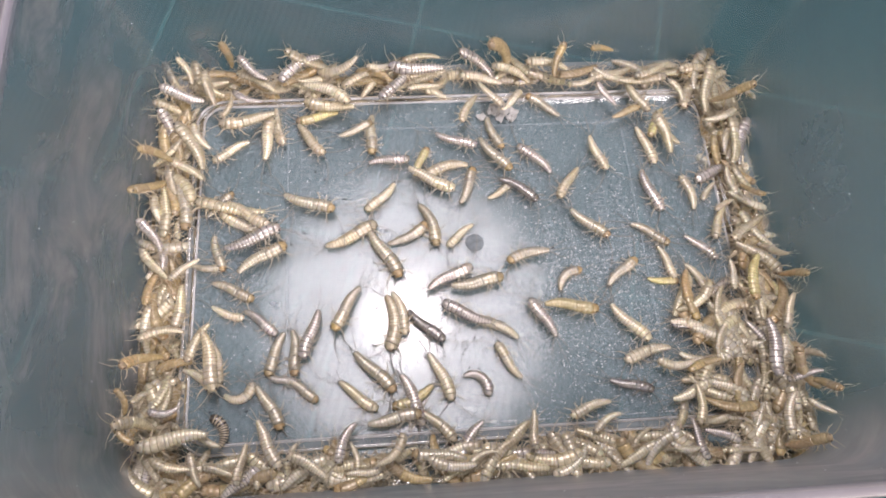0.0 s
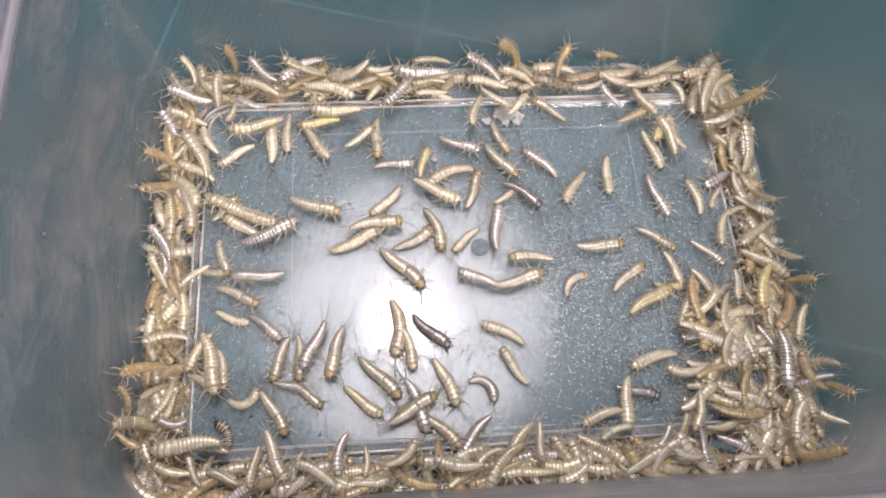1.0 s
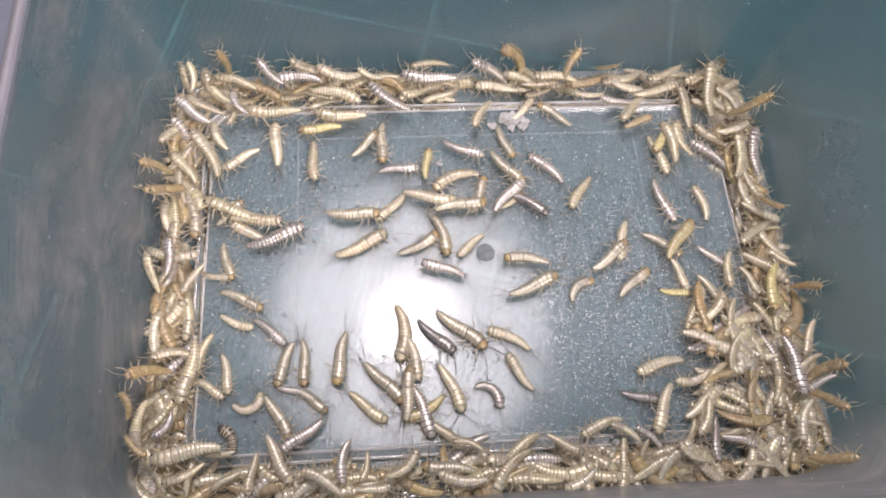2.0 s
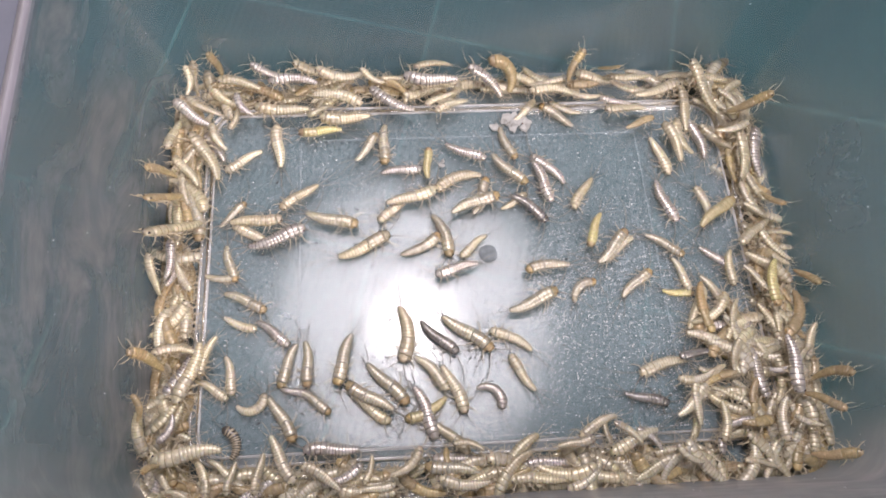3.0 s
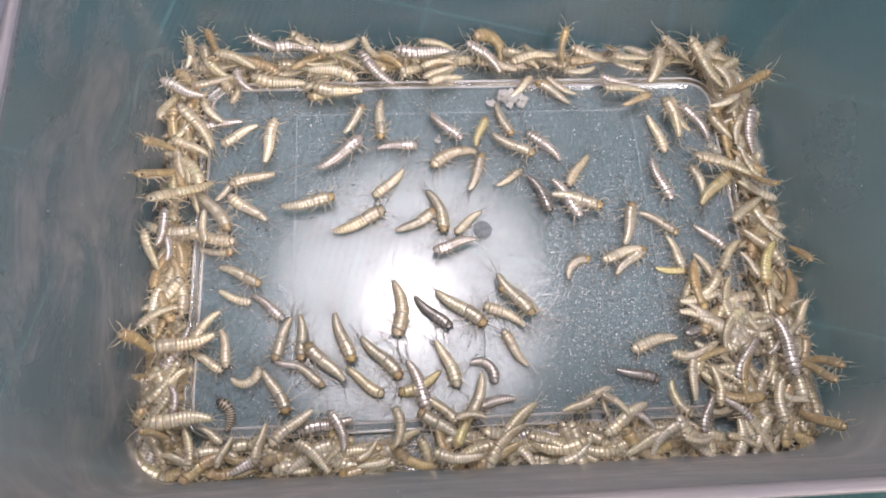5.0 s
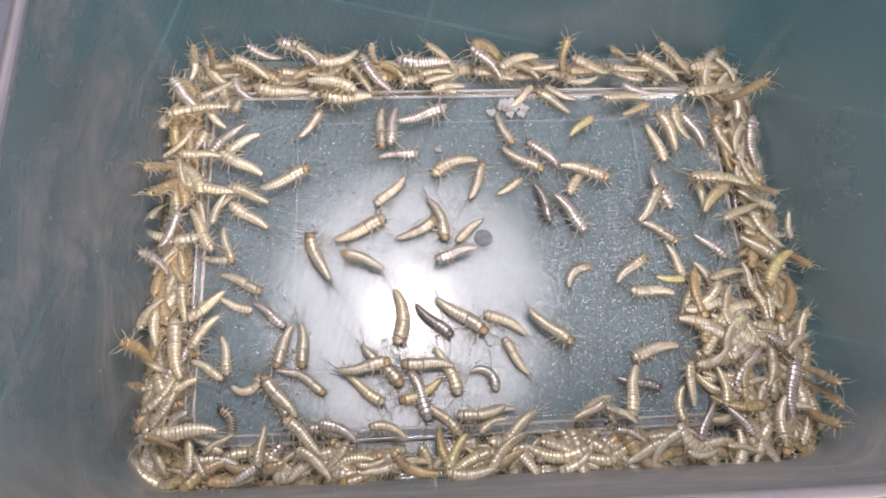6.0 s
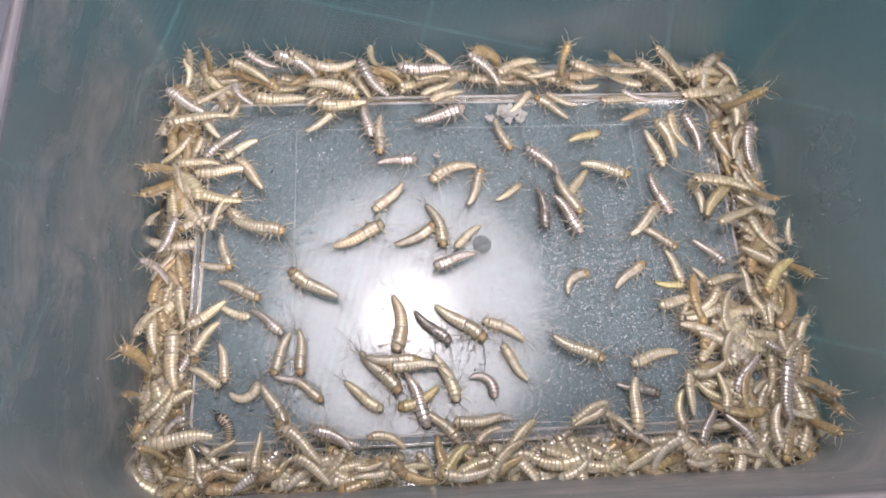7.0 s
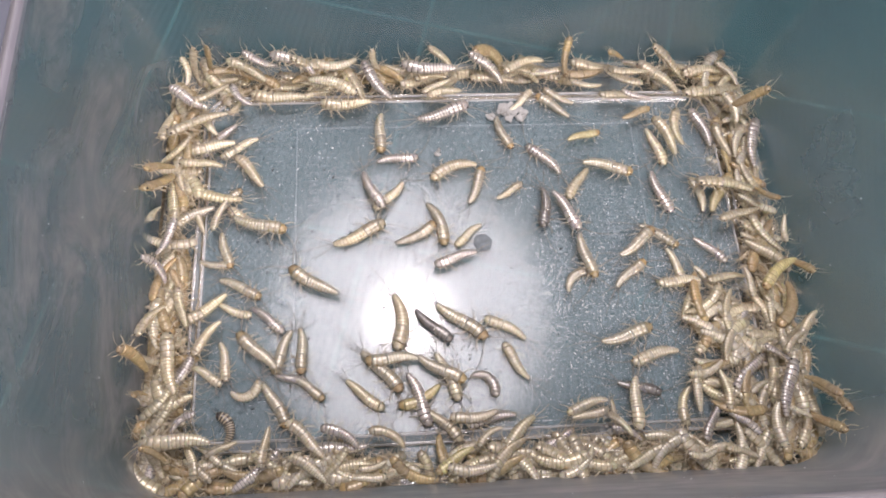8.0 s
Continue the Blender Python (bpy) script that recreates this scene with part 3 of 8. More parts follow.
fish_46 = silverfish('s', -20, -11.7, -26.4, -70, 3.0, 9.4)
fish_47 = silverfish('p', -30, -6.9, -22.8, -69, 3.0, 8.8)
fish_48 = silverfish('s', -150, -1.1, -24.6, -45, 2.8, 5.0)
fish_49 = silverfish('g', -30, -7.9, -30.7, -45, 3.0, 7.8)
fish_50 = silverfish('o', 15, -43.8, 1.1, -76, 2.9, 7.1)
fish_51 = silverfish('o', 30, -45.4, -1.2, -11, 2.8, 5.7)
fish_52 = silverfish('p', 10, -42.5, 21.4, -149, 3.0, 7.8)
fish_53 = silverfish('p', 15, 10.8, 31.1, 44, 2.9, 6.5)
fish_54 = silverfish('o', 20, 16.7, 29.5, 141, 3.0, 7.9)
fish_55 = silverfish('b', -10, 32.4, 26.3, 20, 4.9, 6.2)
fish_56 = silverfish('o', -10, -43.8, 10.6, 46, 2.9, 6.5)
fish_57 = silverfish('g', 10, 6.8, 11.5, 31, 2.8, 5.9)
fish_58 = silverfish('p', -10, -40.4, 6.8, 142, 3.0, 8.6)
fish_59 = silverfish('o', 10, -28.0, 9.9, -21, 4.0, 9.6)
fish_60 = silverfish('s', 10, -37.8, 3.5, 21, 4.0, 10.4)
fish_61 = silverfish('g', 20, -27.6, 23.0, -53, 3.9, 8.2)
fish_62 = silverfish('s', 15, -0.7, 22.0, -21, 3.9, 8.2)
fish_63 = silverfish('o', 15, 6.4, 18.6, -53, 3.9, 8.9)
fish_64 = silverfish('y', -15, -7.6, 17.6, 67, 3.8, 6.6)
fish_65 = silverfish('s', -15, -1.7, -12.0, 155, 3.9, 9.0)
fish_66 = silverfish('o', -20, -36.0, -0.5, -148, 4.0, 9.6)
fish_67 = silverfish('p', 20, -5.8, 14.0, -28, 4.0, 9.6)
fish_68 = silverfish('s', -15, -3.8, -5.5, 27, 3.9, 8.9)
fish_69 = silverfish('s', 15, 11.3, -13.6, 118, 3.9, 7.9)
fish_70 = silverfish('o', 10, 0.8, -6.5, 7, 4.0, 9.5)
fish_71 = silverfish('o', 40, 10.2, -2.3, -165, 3.9, 8.0)
fish_72 = silverfish('y', -15, 16.7, -12.0, -8, 4.0, 9.4)
fish_73 = silverfish('p', 10, 26.5, -15.3, -50, 3.9, 9.0)
fish_74 = silverfish('s', 5, -27.9, -14.6, -107, 3.9, 8.8)
fish_75 = silverfish('o', 10, -21.9, -10.4, -123, 3.9, 9.0)
fish_76 = silverfish('o', -10, -14.5, -29.4, 7, 3.9, 9.0)
fish_77 = silverfish('p', 15, 26.0, 18.3, -74, 3.9, 7.9)
fish_78 = silverfish('o', 15, -19.4, 25.1, 24, 3.8, 7.1)
fish_79 = silverfish('p', -10, -35.5, 23.5, 83, 4.0, 9.3)
fish_80 = silverfish('y', -5, -26.7, 27.8, -169, 3.9, 8.1)
fish_81 = silverfish('g', 5, -38.7, 8.0, -31, 4.0, 9.2)
fish_82 = silverfish('o', 10, 22.2, 3.7, -43, 3.9, 8.7)
fish_83 = silverfish('p', 75, -53.4, 37.0, 91, 6.8, 5.4, -38, 25, 0.7)
fish_84 = silverfish('g', -40, -51.2, 37.6, 87, 6.3, 7.0, -57, -21, 0.7)
fish_85 = silverfish('b', 30, -47.2, 39.2, 153, 8.6, 6.3, -72, -13, 0.7)
fish_86 = silverfish('g', 40, -43.6, 36.7, 166, 5.4, 8.5, -1, -2, 0.7)
fish_87 = silverfish('p', 40, -45.9, 34.0, -73, 3.2, 8.1, 2, 24, 0.7)
fish_88 = silverfish('s', -40, -38.2, 38.2, 164, 7.8, 6.9, -25, -8, 0.7)
fish_89 = silverfish('g', -30, -29.2, 38.7, 173, 6.5, 9.3, -25, 7, 0.7)
fish_90 = silverfish('p', -75, -24.7, 38.9, 180, 6.9, 8.6, -14, -3, 0.7)
fish_91 = silverfish('s', 50, -33.4, 36.2, 179, 6.6, 9.2, -1, -10, 0.7)
fish_92 = silverfish('g', 40, -24.7, 37.3, -168, 4.5, 9.7, 2, 24, 0.7)
fish_93 = silverfish('p', -50, -25.0, 31.9, -16, 6.6, 9.3, -2, 9, 0.7)
fish_94 = silverfish('g', -30, -35.4, 31.3, 175, 5.5, 10.3, 5, -1, 0.7)
fish_95 = silverfish('s', -75, -41.4, 31.6, 125, 6.4, 5.9, 0, 16, 0.7)
fish_96 = silverfish('p', 30, -28.4, 31.5, -155, 3.9, 5.3, -0, 6, 0.7)
fish_97 = silverfish('g', -30, -24.1, 29.8, 179, 5.1, 9.5, -0, -16, 0.7)
fish_98 = silverfish('p', -55, -18.2, 37.7, 154, 6.2, 5.3, -19, -22, 0.7)
fish_99 = silverfish('s', -40, -14.7, 32.7, 149, 5.5, 9.8, 2, 10, 0.7)
fish_100 = silverfish('g', 15, -14.1, 37.2, 179, 5.1, 4.6, 2, -7, 0.7)
fish_101 = silverfish('s', -30, -7.9, 36.9, 176, 6.7, 10.5, 6, -12, 0.7)
fish_102 = silverfish('g', 75, -6.6, 38.8, -180, 7.0, 7.1, 2, 23, 0.7)
fish_103 = silverfish('p', 40, -10.8, 35.2, -116, 4.0, 5.5, -6, 4, 0.7)
fish_104 = silverfish('g', 50, -6.1, 35.1, -176, 5.2, 6.3, -3, -9, 0.7)
fish_105 = silverfish('p', 20, -5.8, 32.6, -154, 5.2, 6.2, 2, 16, 0.7)
fish_106 = silverfish('g', 40, -3.8, 30.8, -160, 5.3, 6.7, 2, -8, 0.7)
fish_107 = silverfish('s', -20, -51.9, 29.9, 146, 6.8, 8.5, 1, -7, 0.7)
fish_108 = silverfish('g', -30, -49.4, 31.5, 144, 6.5, 7.9, 5, 24, 0.7)
fish_109 = silverfish('g', 20, -54.6, 26.4, -97, 5.3, 8.1, -22, 1, 0.7)
fish_110 = silverfish('g', 30, -49.5, 21.3, 119, 5.6, 11.5, -0, 22, 0.7)
fish_111 = silverfish('s', 40, -48.5, 25.0, 127, 3.3, 8.7, 3, 11, 0.7)
fish_112 = silverfish('p', -50, -47.1, 25.8, 118, 4.9, 6.4, 5, 6, 0.7)
fish_113 = silverfish('b', 40, -54.6, 15.9, -156, 9.4, 7.1, -57, -10, 0.7)
fish_114 = silverfish('g', 15, -52.1, 18.2, 128, 5.3, 7.8, -6, 11, 0.7)
fish_115 = silverfish('b', -20, -55.0, 11.6, -116, 8.5, 10.9, -54, 4, 0.7)
fish_116 = silverfish('g', 20, -50.9, 11.3, 121, 3.9, 5.2, 2, -14, 0.7)
fish_117 = silverfish('g', -20, -52.7, 6.5, -137, 7.6, 12.8, -36, 24, 0.7)
fish_118 = silverfish('p', -50, -53.6, 11.4, 89, 3.1, 6.8, -5, 20, 0.7)
fish_119 = silverfish('g', -50, -43.5, 29.3, -112, 4.8, 4.9, 1, -1, 0.7)
fish_120 = silverfish('s', 30, -54.1, 1.2, 89, 6.5, 7.1, 2, -7, 0.7)
fish_121 = silverfish('p', 60, -51.5, 4.9, -62, 3.0, 4.8, -3, 5, 0.7)
fish_122 = silverfish('g', -30, -55.2, -2.0, 102, 7.3, 7.3, -35, -25, 0.7)
fish_123 = silverfish('p', 40, -50.2, -1.4, -62, 5.2, 6.0, 4, 18, 0.7)
fish_124 = silverfish('s', 75, -53.8, -0.5, 100, 5.2, 6.2, 1, 23, 0.7)
fish_125 = silverfish('g', -30, -51.1, -8.1, -85, 3.3, 8.5, 0, -10, 0.7)
fish_126 = silverfish('g', 80, -51.7, -15.1, 180, 5.8, 7.0, -4, 23, 0.7)
fish_127 = silverfish('b', 40, -54.6, -17.7, 159, 9.7, 7.7, -57, -5, 0.7)
fish_128 = silverfish('g', -20, -49.2, -18.3, -109, 5.5, 10.5, -4, -2, 0.7)
fish_129 = silverfish('g', 30, -46.2, -16.0, -117, 4.9, 7.1, 5, 3, 0.7)
fish_130 = silverfish('g', 40, -53.1, -23.0, -149, 4.9, 4.8, -26, 5, 0.7)
fish_131 = silverfish('b', 75, -55.8, -24.3, 99, 10.0, 4.6, -42, -6, 0.7)
fish_132 = silverfish('g', 55, -55.0, -27.9, -85, 6.2, 8.0, 26, -9, 0.7)
fish_133 = silverfish('s', -90, -52.0, -27.3, -117, 6.3, 4.5, 6, -4, 0.7)
fish_134 = silverfish('p', 10, -48.4, -31.5, -176, 6.7, 10.6, 6, -10, 0.7)
fish_135 = silverfish('b', 40, -53.4, -33.5, -131, 8.3, 4.6, -56, -6, 0.7)
fish_136 = silverfish('g', -50, -47.1, -34.7, -82, 5.3, 6.6, -2, 12, 0.7)
fish_137 = silverfish('p', -20, -44.1, -33.6, -45, 5.1, 4.8, -2, -4, 0.7)
fish_138 = silverfish('p', 20, -33.8, -32.9, -67, 5.4, 8.4, -3, 0, 0.7)
fish_139 = silverfish('g', 20, -37.1, -34.9, -101, 6.5, 6.3, 2, -24, 0.7)
fish_140 = silverfish('g', 30, -35.7, -35.8, -97, 4.0, 4.5, 3, -10, 0.7)
fish_141 = silverfish('p', 40, -28.2, -36.2, 149, 6.5, 7.0, 0, -24, 0.7)
fish_142 = silverfish('s', 55, -25.1, -35.1, 27, 5.3, 6.7, -0, -13, 0.7)
fish_143 = silverfish('g', 20, -22.6, -37.2, 16, 3.1, 5.9, -3, -13, 0.7)
fish_144 = silverfish('g', -50, -21.0, -35.1, -110, 5.1, 4.5, 1, -10, 0.7)
fish_145 = silverfish('g', 80, -15.0, -33.7, 42, 6.4, 6.1, 4, 1, 0.7)
fish_146 = silverfish('g', 50, -14.3, -36.1, -147, 3.2, 6.9, -4, -24, 0.7)
fish_147 = silverfish('p', 20, -19.1, -37.6, 8, 5.2, 5.3, -2, 2, 0.7)
fish_148 = silverfish('g', -20, -48.9, -36.9, -22, 5.2, 5.6, -6, 12, 0.7)
fish_149 = silverfish('g', 20, -41.8, -35.5, -106, 5.2, 5.2, 3, -7, 0.7)
fish_150 = silverfish('p', 50, -31.2, -37.7, -6, 4.0, 5.2, -3, -23, 0.7)
fish_151 = silverfish('s', 30, -7.0, -34.1, 171, 3.2, 8.3, 1, 19, 0.7)
fish_152 = silverfish('g', 10, 3.1, -33.8, -134, 3.3, 9.7, 4, -4, 0.7)
fish_153 = silverfish('p', -40, -3.5, -28.7, -46, 4.0, 7.9, 2, 5, 0.7)
fish_154 = silverfish('g', 75, -5.5, -32.6, 170, 6.3, 4.9, 4, 18, 0.7)
fish_155 = silverfish('p', -50, -6.6, -37.4, 171, 6.5, 7.6, 4, -5, 0.7)
fish_156 = silverfish('g', 20, 4.9, -37.9, -178, 4.2, 9.1, -0, 20, 0.7)
fish_157 = silverfish('s', 20, 7.4, -35.8, -177, 3.3, 8.6, -6, -10, 0.7)
fish_158 = silverfish('g', 20, 11.4, -32.7, 11, 6.4, 6.3, 2, 4, 0.7)
fish_159 = silverfish('p', 30, 16.2, -29.7, -153, 3.9, 7.3, -2, -1, 0.7)
fish_160 = silverfish('g', 40, 17.6, -31.0, -79, 3.7, 4.5, 2, -17, 0.7)
fish_161 = silverfish('p', 55, 20.4, -31.7, 141, 4.8, 5.5, 6, 19, 0.7)
fish_162 = silverfish('s', 50, 24.0, -32.7, 136, 3.9, 5.2, 0, -4, 0.7)
fish_163 = silverfish('g', -20, 24.8, -36.3, 173, 3.3, 9.2, -3, -22, 0.7)
fish_164 = silverfish('p', -55, 29.7, -36.4, -18, 3.4, 9.9, 2, 15, 0.7)
fish_165 = silverfish('g', -30, 21.3, -38.0, 180, 3.3, 9.5, -1, -8, 0.7)
fish_166 = silverfish('s', 20, 14.9, -38.0, 0, 3.1, 5.8, 2, 25, 0.7)
fish_167 = silverfish('p', -75, 29.9, -38.0, 0, 3.1, 6.7, -3, 17, 0.7)
fish_168 = silverfish('g', 75, 31.7, -29.9, 76, 2.9, 6.7, -5, 16, 0.7)
fish_169 = silverfish('p', -30, 33.9, -26.9, 83, 4.0, 7.8, 6, 20, 0.7)
fish_170 = silverfish('g', 50, 36.7, -24.0, -132, 3.9, 7.5, -1, 10, 0.7)
fish_171 = silverfish('g', -50, 35.3, -30.7, -95, 4.9, 6.7, -1, 6, 0.7)
fish_172 = silverfish('s', 20, 36.6, -32.8, -109, 4.1, 7.0, 1, -14, 0.7)
fish_173 = silverfish('p', 55, 41.2, -25.5, 130, 3.7, 4.5, 3, 8, 0.7)
fish_174 = silverfish('s', 20, 44.7, -22.5, -84, 4.0, 8.9, 1, -11, 0.7)
fish_175 = silverfish('p', 20, 41.2, -35.0, -77, 4.1, 6.1, -4, 19, 0.7)
fish_176 = silverfish('g', 30, 45.1, -30.9, -133, 3.0, 7.9, -2, -3, 0.7)
fish_177 = silverfish('p', 50, 46.2, -32.0, -105, 7.1, 7.3, -2, 22, 0.7)
fish_178 = silverfish('b', -75, 54.5, -25.3, -13, 8.2, 7.5, -59, -17, 0.7)
fish_179 = silverfish('b', -20, 52.5, -28.8, -42, 8.4, 6.8, -35, 3, 0.7)
fish_180 = silverfish('g', -30, 51.0, -32.4, -95, 3.9, 8.1, 3, -12, 0.7)
fish_181 = silverfish('b', 10, 52.6, -37.0, -2, 7.2, 7.5, -33, 18, 0.7)
fish_182 = silverfish('s', -20, 49.1, -22.3, -96, 6.9, 10.2, 2, 11, 0.7)
fish_183 = silverfish('y', -75, 51.9, -13.1, -101, 3.4, 9.2, 1, -19, 0.7)
fish_184 = silverfish('s', 20, 41.8, -14.7, 172, 3.0, 7.6, 5, -13, 0.7)
fish_185 = silverfish('s', 50, 44.9, -15.0, -132, 3.9, 6.6, -2, -1, 0.7)
fish_186 = silverfish('g', 15, 45.7, -17.6, 178, 3.9, 7.3, 1, 2, 0.7)
fish_187 = silverfish('p', -40, 37.9, -17.4, -27, 4.1, 9.1, 4, -6, 0.7)
fish_188 = silverfish('d', 30, 35.6, -18.8, -177, 3.9, 6.5, -3, 9, 0.7)
fish_189 = silverfish('p', -75, 33.5, -22.4, -176, 4.9, 6.4, 5, -21, 0.7)
fish_190 = silverfish('g', 30, 44.4, -3.6, -95, 3.9, 7.0, -4, 16, 0.7)
fish_191 = silverfish('y', 50, 50.1, -8.4, -103, 6.6, 8.8, -3, -7, 0.7)
fish_192 = silverfish('g', -30, 50.5, -5.0, -41, 5.4, 9.3, 2, 22, 0.7)
fish_193 = silverfish('p', -20, 46.7, -6.9, -58, 6.4, 5.6, 3, -6, 0.7)
fish_194 = silverfish('b', -30, 55.3, -7.5, -75, 7.4, 6.5, -44, 15, 0.7)
fish_195 = silverfish('g', 15, 53.5, -18.4, -121, 6.4, 7.0, 9, 5, 0.7)
fish_196 = silverfish('s', 50, 3.6, 36.4, 141, 6.0, 8.8, -28, -5, 0.7)
fish_197 = silverfish('b', 150, 6.0, 36.9, 136, 5.5, 7.2, -42, -16, 0.7)
fish_198 = silverfish('b', -40, 20.8, 37.2, 56, 8.6, 6.8, -36, 19, 0.7)
fish_199 = silverfish('p', 15, 15.7, 35.8, 9, 5.3, 7.4, -0, -25, 0.7)
fish_200 = silverfish('g', 50, 15.1, 32.5, 177, 6.6, 8.3, -0, -9, 0.7)
fish_201 = silverfish('g', -20, 25.0, 37.5, 166, 4.7, 8.9, -11, -17, 0.7)
fish_202 = silverfish('g', -30, 31.2, 35.6, 177, 6.6, 8.1, -0, 18, 0.7)
fish_203 = silverfish('b', 40, 27.6, 37.5, -39, 7.3, 5.2, -38, -19, 0.7)
fish_204 = silverfish('s', -30, 27.9, 31.4, 161, 5.2, 6.1, -6, 9, 0.7)
fish_205 = silverfish('p', -75, 22.0, 33.1, 171, 5.2, 6.2, -2, 21, 0.7)
fish_206 = silverfish('p', -40, 18.9, 31.5, 153, 3.1, 6.6, 2, 9, 0.7)
fish_207 = silverfish('g', 30, 29.9, 29.5, 179, 5.0, 8.2, -4, 17, 0.7)
fish_208 = silverfish('g', 15, 36.9, 33.7, 16, 5.5, 9.9, 2, -10, 0.7)
fish_209 = silverfish('g', 20, 42.1, 30.7, 89, 3.2, 10.9, -4, 11, 0.7)
fish_210 = silverfish('s', 30, 43.3, 23.5, 109, 3.0, 9.0, -6, -15, 0.7)
fish_211 = silverfish('g', -20, 46.3, 33.5, 108, 6.0, 12.2, -13, 8, 0.7)
fish_212 = silverfish('p', 75, 50.4, 30.5, 119, 5.2, 6.1, -4, 9, 0.7)
fish_213 = silverfish('b', 10, 52.6, 27.3, -2, 8.6, 9.1, -38, -11, 0.7)
fish_214 = silverfish('p', 75, 45.4, 30.2, 136, 3.8, 5.3, 3, -2, 0.7)
fish_215 = silverfish('g', 40, 37.9, 22.0, 104, 5.0, 8.8, -3, -16, 0.7)
fish_216 = silverfish('g', -75, 40.4, 23.2, 102, 5.0, 7.8, -1, 7, 0.7)
fish_217 = silverfish('g', -30, 47.1, 23.4, 130, 4.0, 7.5, -5, -25, 0.7)
fish_218 = silverfish('p', 55, 49.1, 24.3, 16, 6.5, 6.9, -6, -17, 0.7)
fish_219 = silverfish('g', 55, 50.2, 19.1, 83, 5.6, 12.0, 3, 22, 0.7)
fish_220 = silverfish('s', -40, 54.1, 19.3, 83, 4.6, 10.6, -3, 20, 0.7)
fish_221 = silverfish('g', 30, 50.5, 12.0, 65, 3.2, 7.1, 2, 9, 0.7)
fish_222 = silverfish('b', 40, 52.2, 7.0, -59, 8.4, 6.2, -45, -5, 0.7)
fish_223 = silverfish('g', 20, 49.2, 2.4, -140, 5.3, 7.9, -1, 17, 0.7)
fish_224 = silverfish('p', 40, 50.7, 1.2, -43, 3.0, 4.8, 5, 19, 0.7)
fish_225 = silverfish('g', -20, 52.3, -1.5, 134, 4.3, 6.3, 5, -16, 0.7)
fish_226 = silverfish('g', 30, 53.5, 2.6, 151, 4.9, 4.5, 26, 2, 0.7)
fish_227 = silverfish('s', -30, 38.7, -31.4, 2, 4.8, 5.9, -5, 15, 0.7)
fish_228 = silverfish('g', 40, 40.4, -37.5, 169, 4.7, 5.4, -3, 18, 0.7)
fish_229 = silverfish('p', -75, 29.5, -35.5, 145, 6.3, 4.9, -0, 2, 0.7)
fish_230 = silverfish('g', 50, 51.2, -21.4, -136, 7.0, 5.4, -6, -18, 0.7)
fish_231 = silverfish('s', 15, 48.9, -23.0, -3, 6.0, 5.8, 6, 20, 0.7)
fish_232 = silverfish('g', 20, 41.8, -37.6, 6, 3.4, 7.9, 3, -1, 0.7)
fish_233 = silverfish('p', -30, 49.7, -31.6, 154, 6.7, 4.7, -5, -19, 0.7)
fish_234 = silverfish('g', -50, 50.6, -13.8, 14, 4.0, 5.6, 2, 23, 0.7)
fish_235 = silverfish('d', -40, 10.0, 11.1, -36, 3.4, 8.2)
fish_236 = silverfish('y', 15, 38.0, 24.0, -120, 4.4, 7.2)
fish_237 = silverfish('o', -30, -50.5, 10.0, -80, 3.9, 9.6)
fish_238 = silverfish('p', 15, 35.0, -27.5, 20, 4.0, 7.9)
fish_239 = silverfish('o', 10, -8.0, -35.6, 170, 3.9, 8.8)

# the lower layer of the crowd, packed into the channel along the walls
crowd = random.Random(11)
UNDER = []
heap_bm = bmesh.new()


def heap_member(tone, bend, m):
    """One of the uncounted bodies at the bottom of the heap."""
    at = spine(bend)
    for bm in (shell(at, 0.0, 0.58, 10, 0.062, 0.95, 12), shell(at, 0.575, 0.88, 3, 0.05, 0.95, 12), shell(at, 0.875, 0.998, 1, 0.04, 0.95, 10)):
        verts = {v: heap_bm.verts.new(m @ v.co) for v in bm.verts}
        for f in bm.faces:
            heap_bm.faces.new([verts[v] for v in f.verts]).material_index = 3 if f.material_index else tone
        bm.free()
    hairs = [(fringe(at, 0.9), Vector())] + [leg(at, q, side, sweep) for side in (1, -1) for q, sweep in ((0.86, 1.0), (0.77, -0.35), (0.68, -1.1))]
    hairs += [thread(at, 0.975, side * 0.045, side * 35, 0.42, side * 50, 0.0062, 0.1) for side in (1, -1)]
    hairs += [thread(at, 0.01, 0.0, 180 + turn, 0.40, turn * 0.6, 0.0062, 0.08) for turn in (-32, 0, 32)]
    for bm, base in hairs:
        verts = {v: heap_bm.verts.new(m @ (v.co + base)) for v in bm.verts}
        for f in bm.faces:
            heap_bm.faces.new([verts[v] for v in f.verts]).material_index = 4
        bm.free()


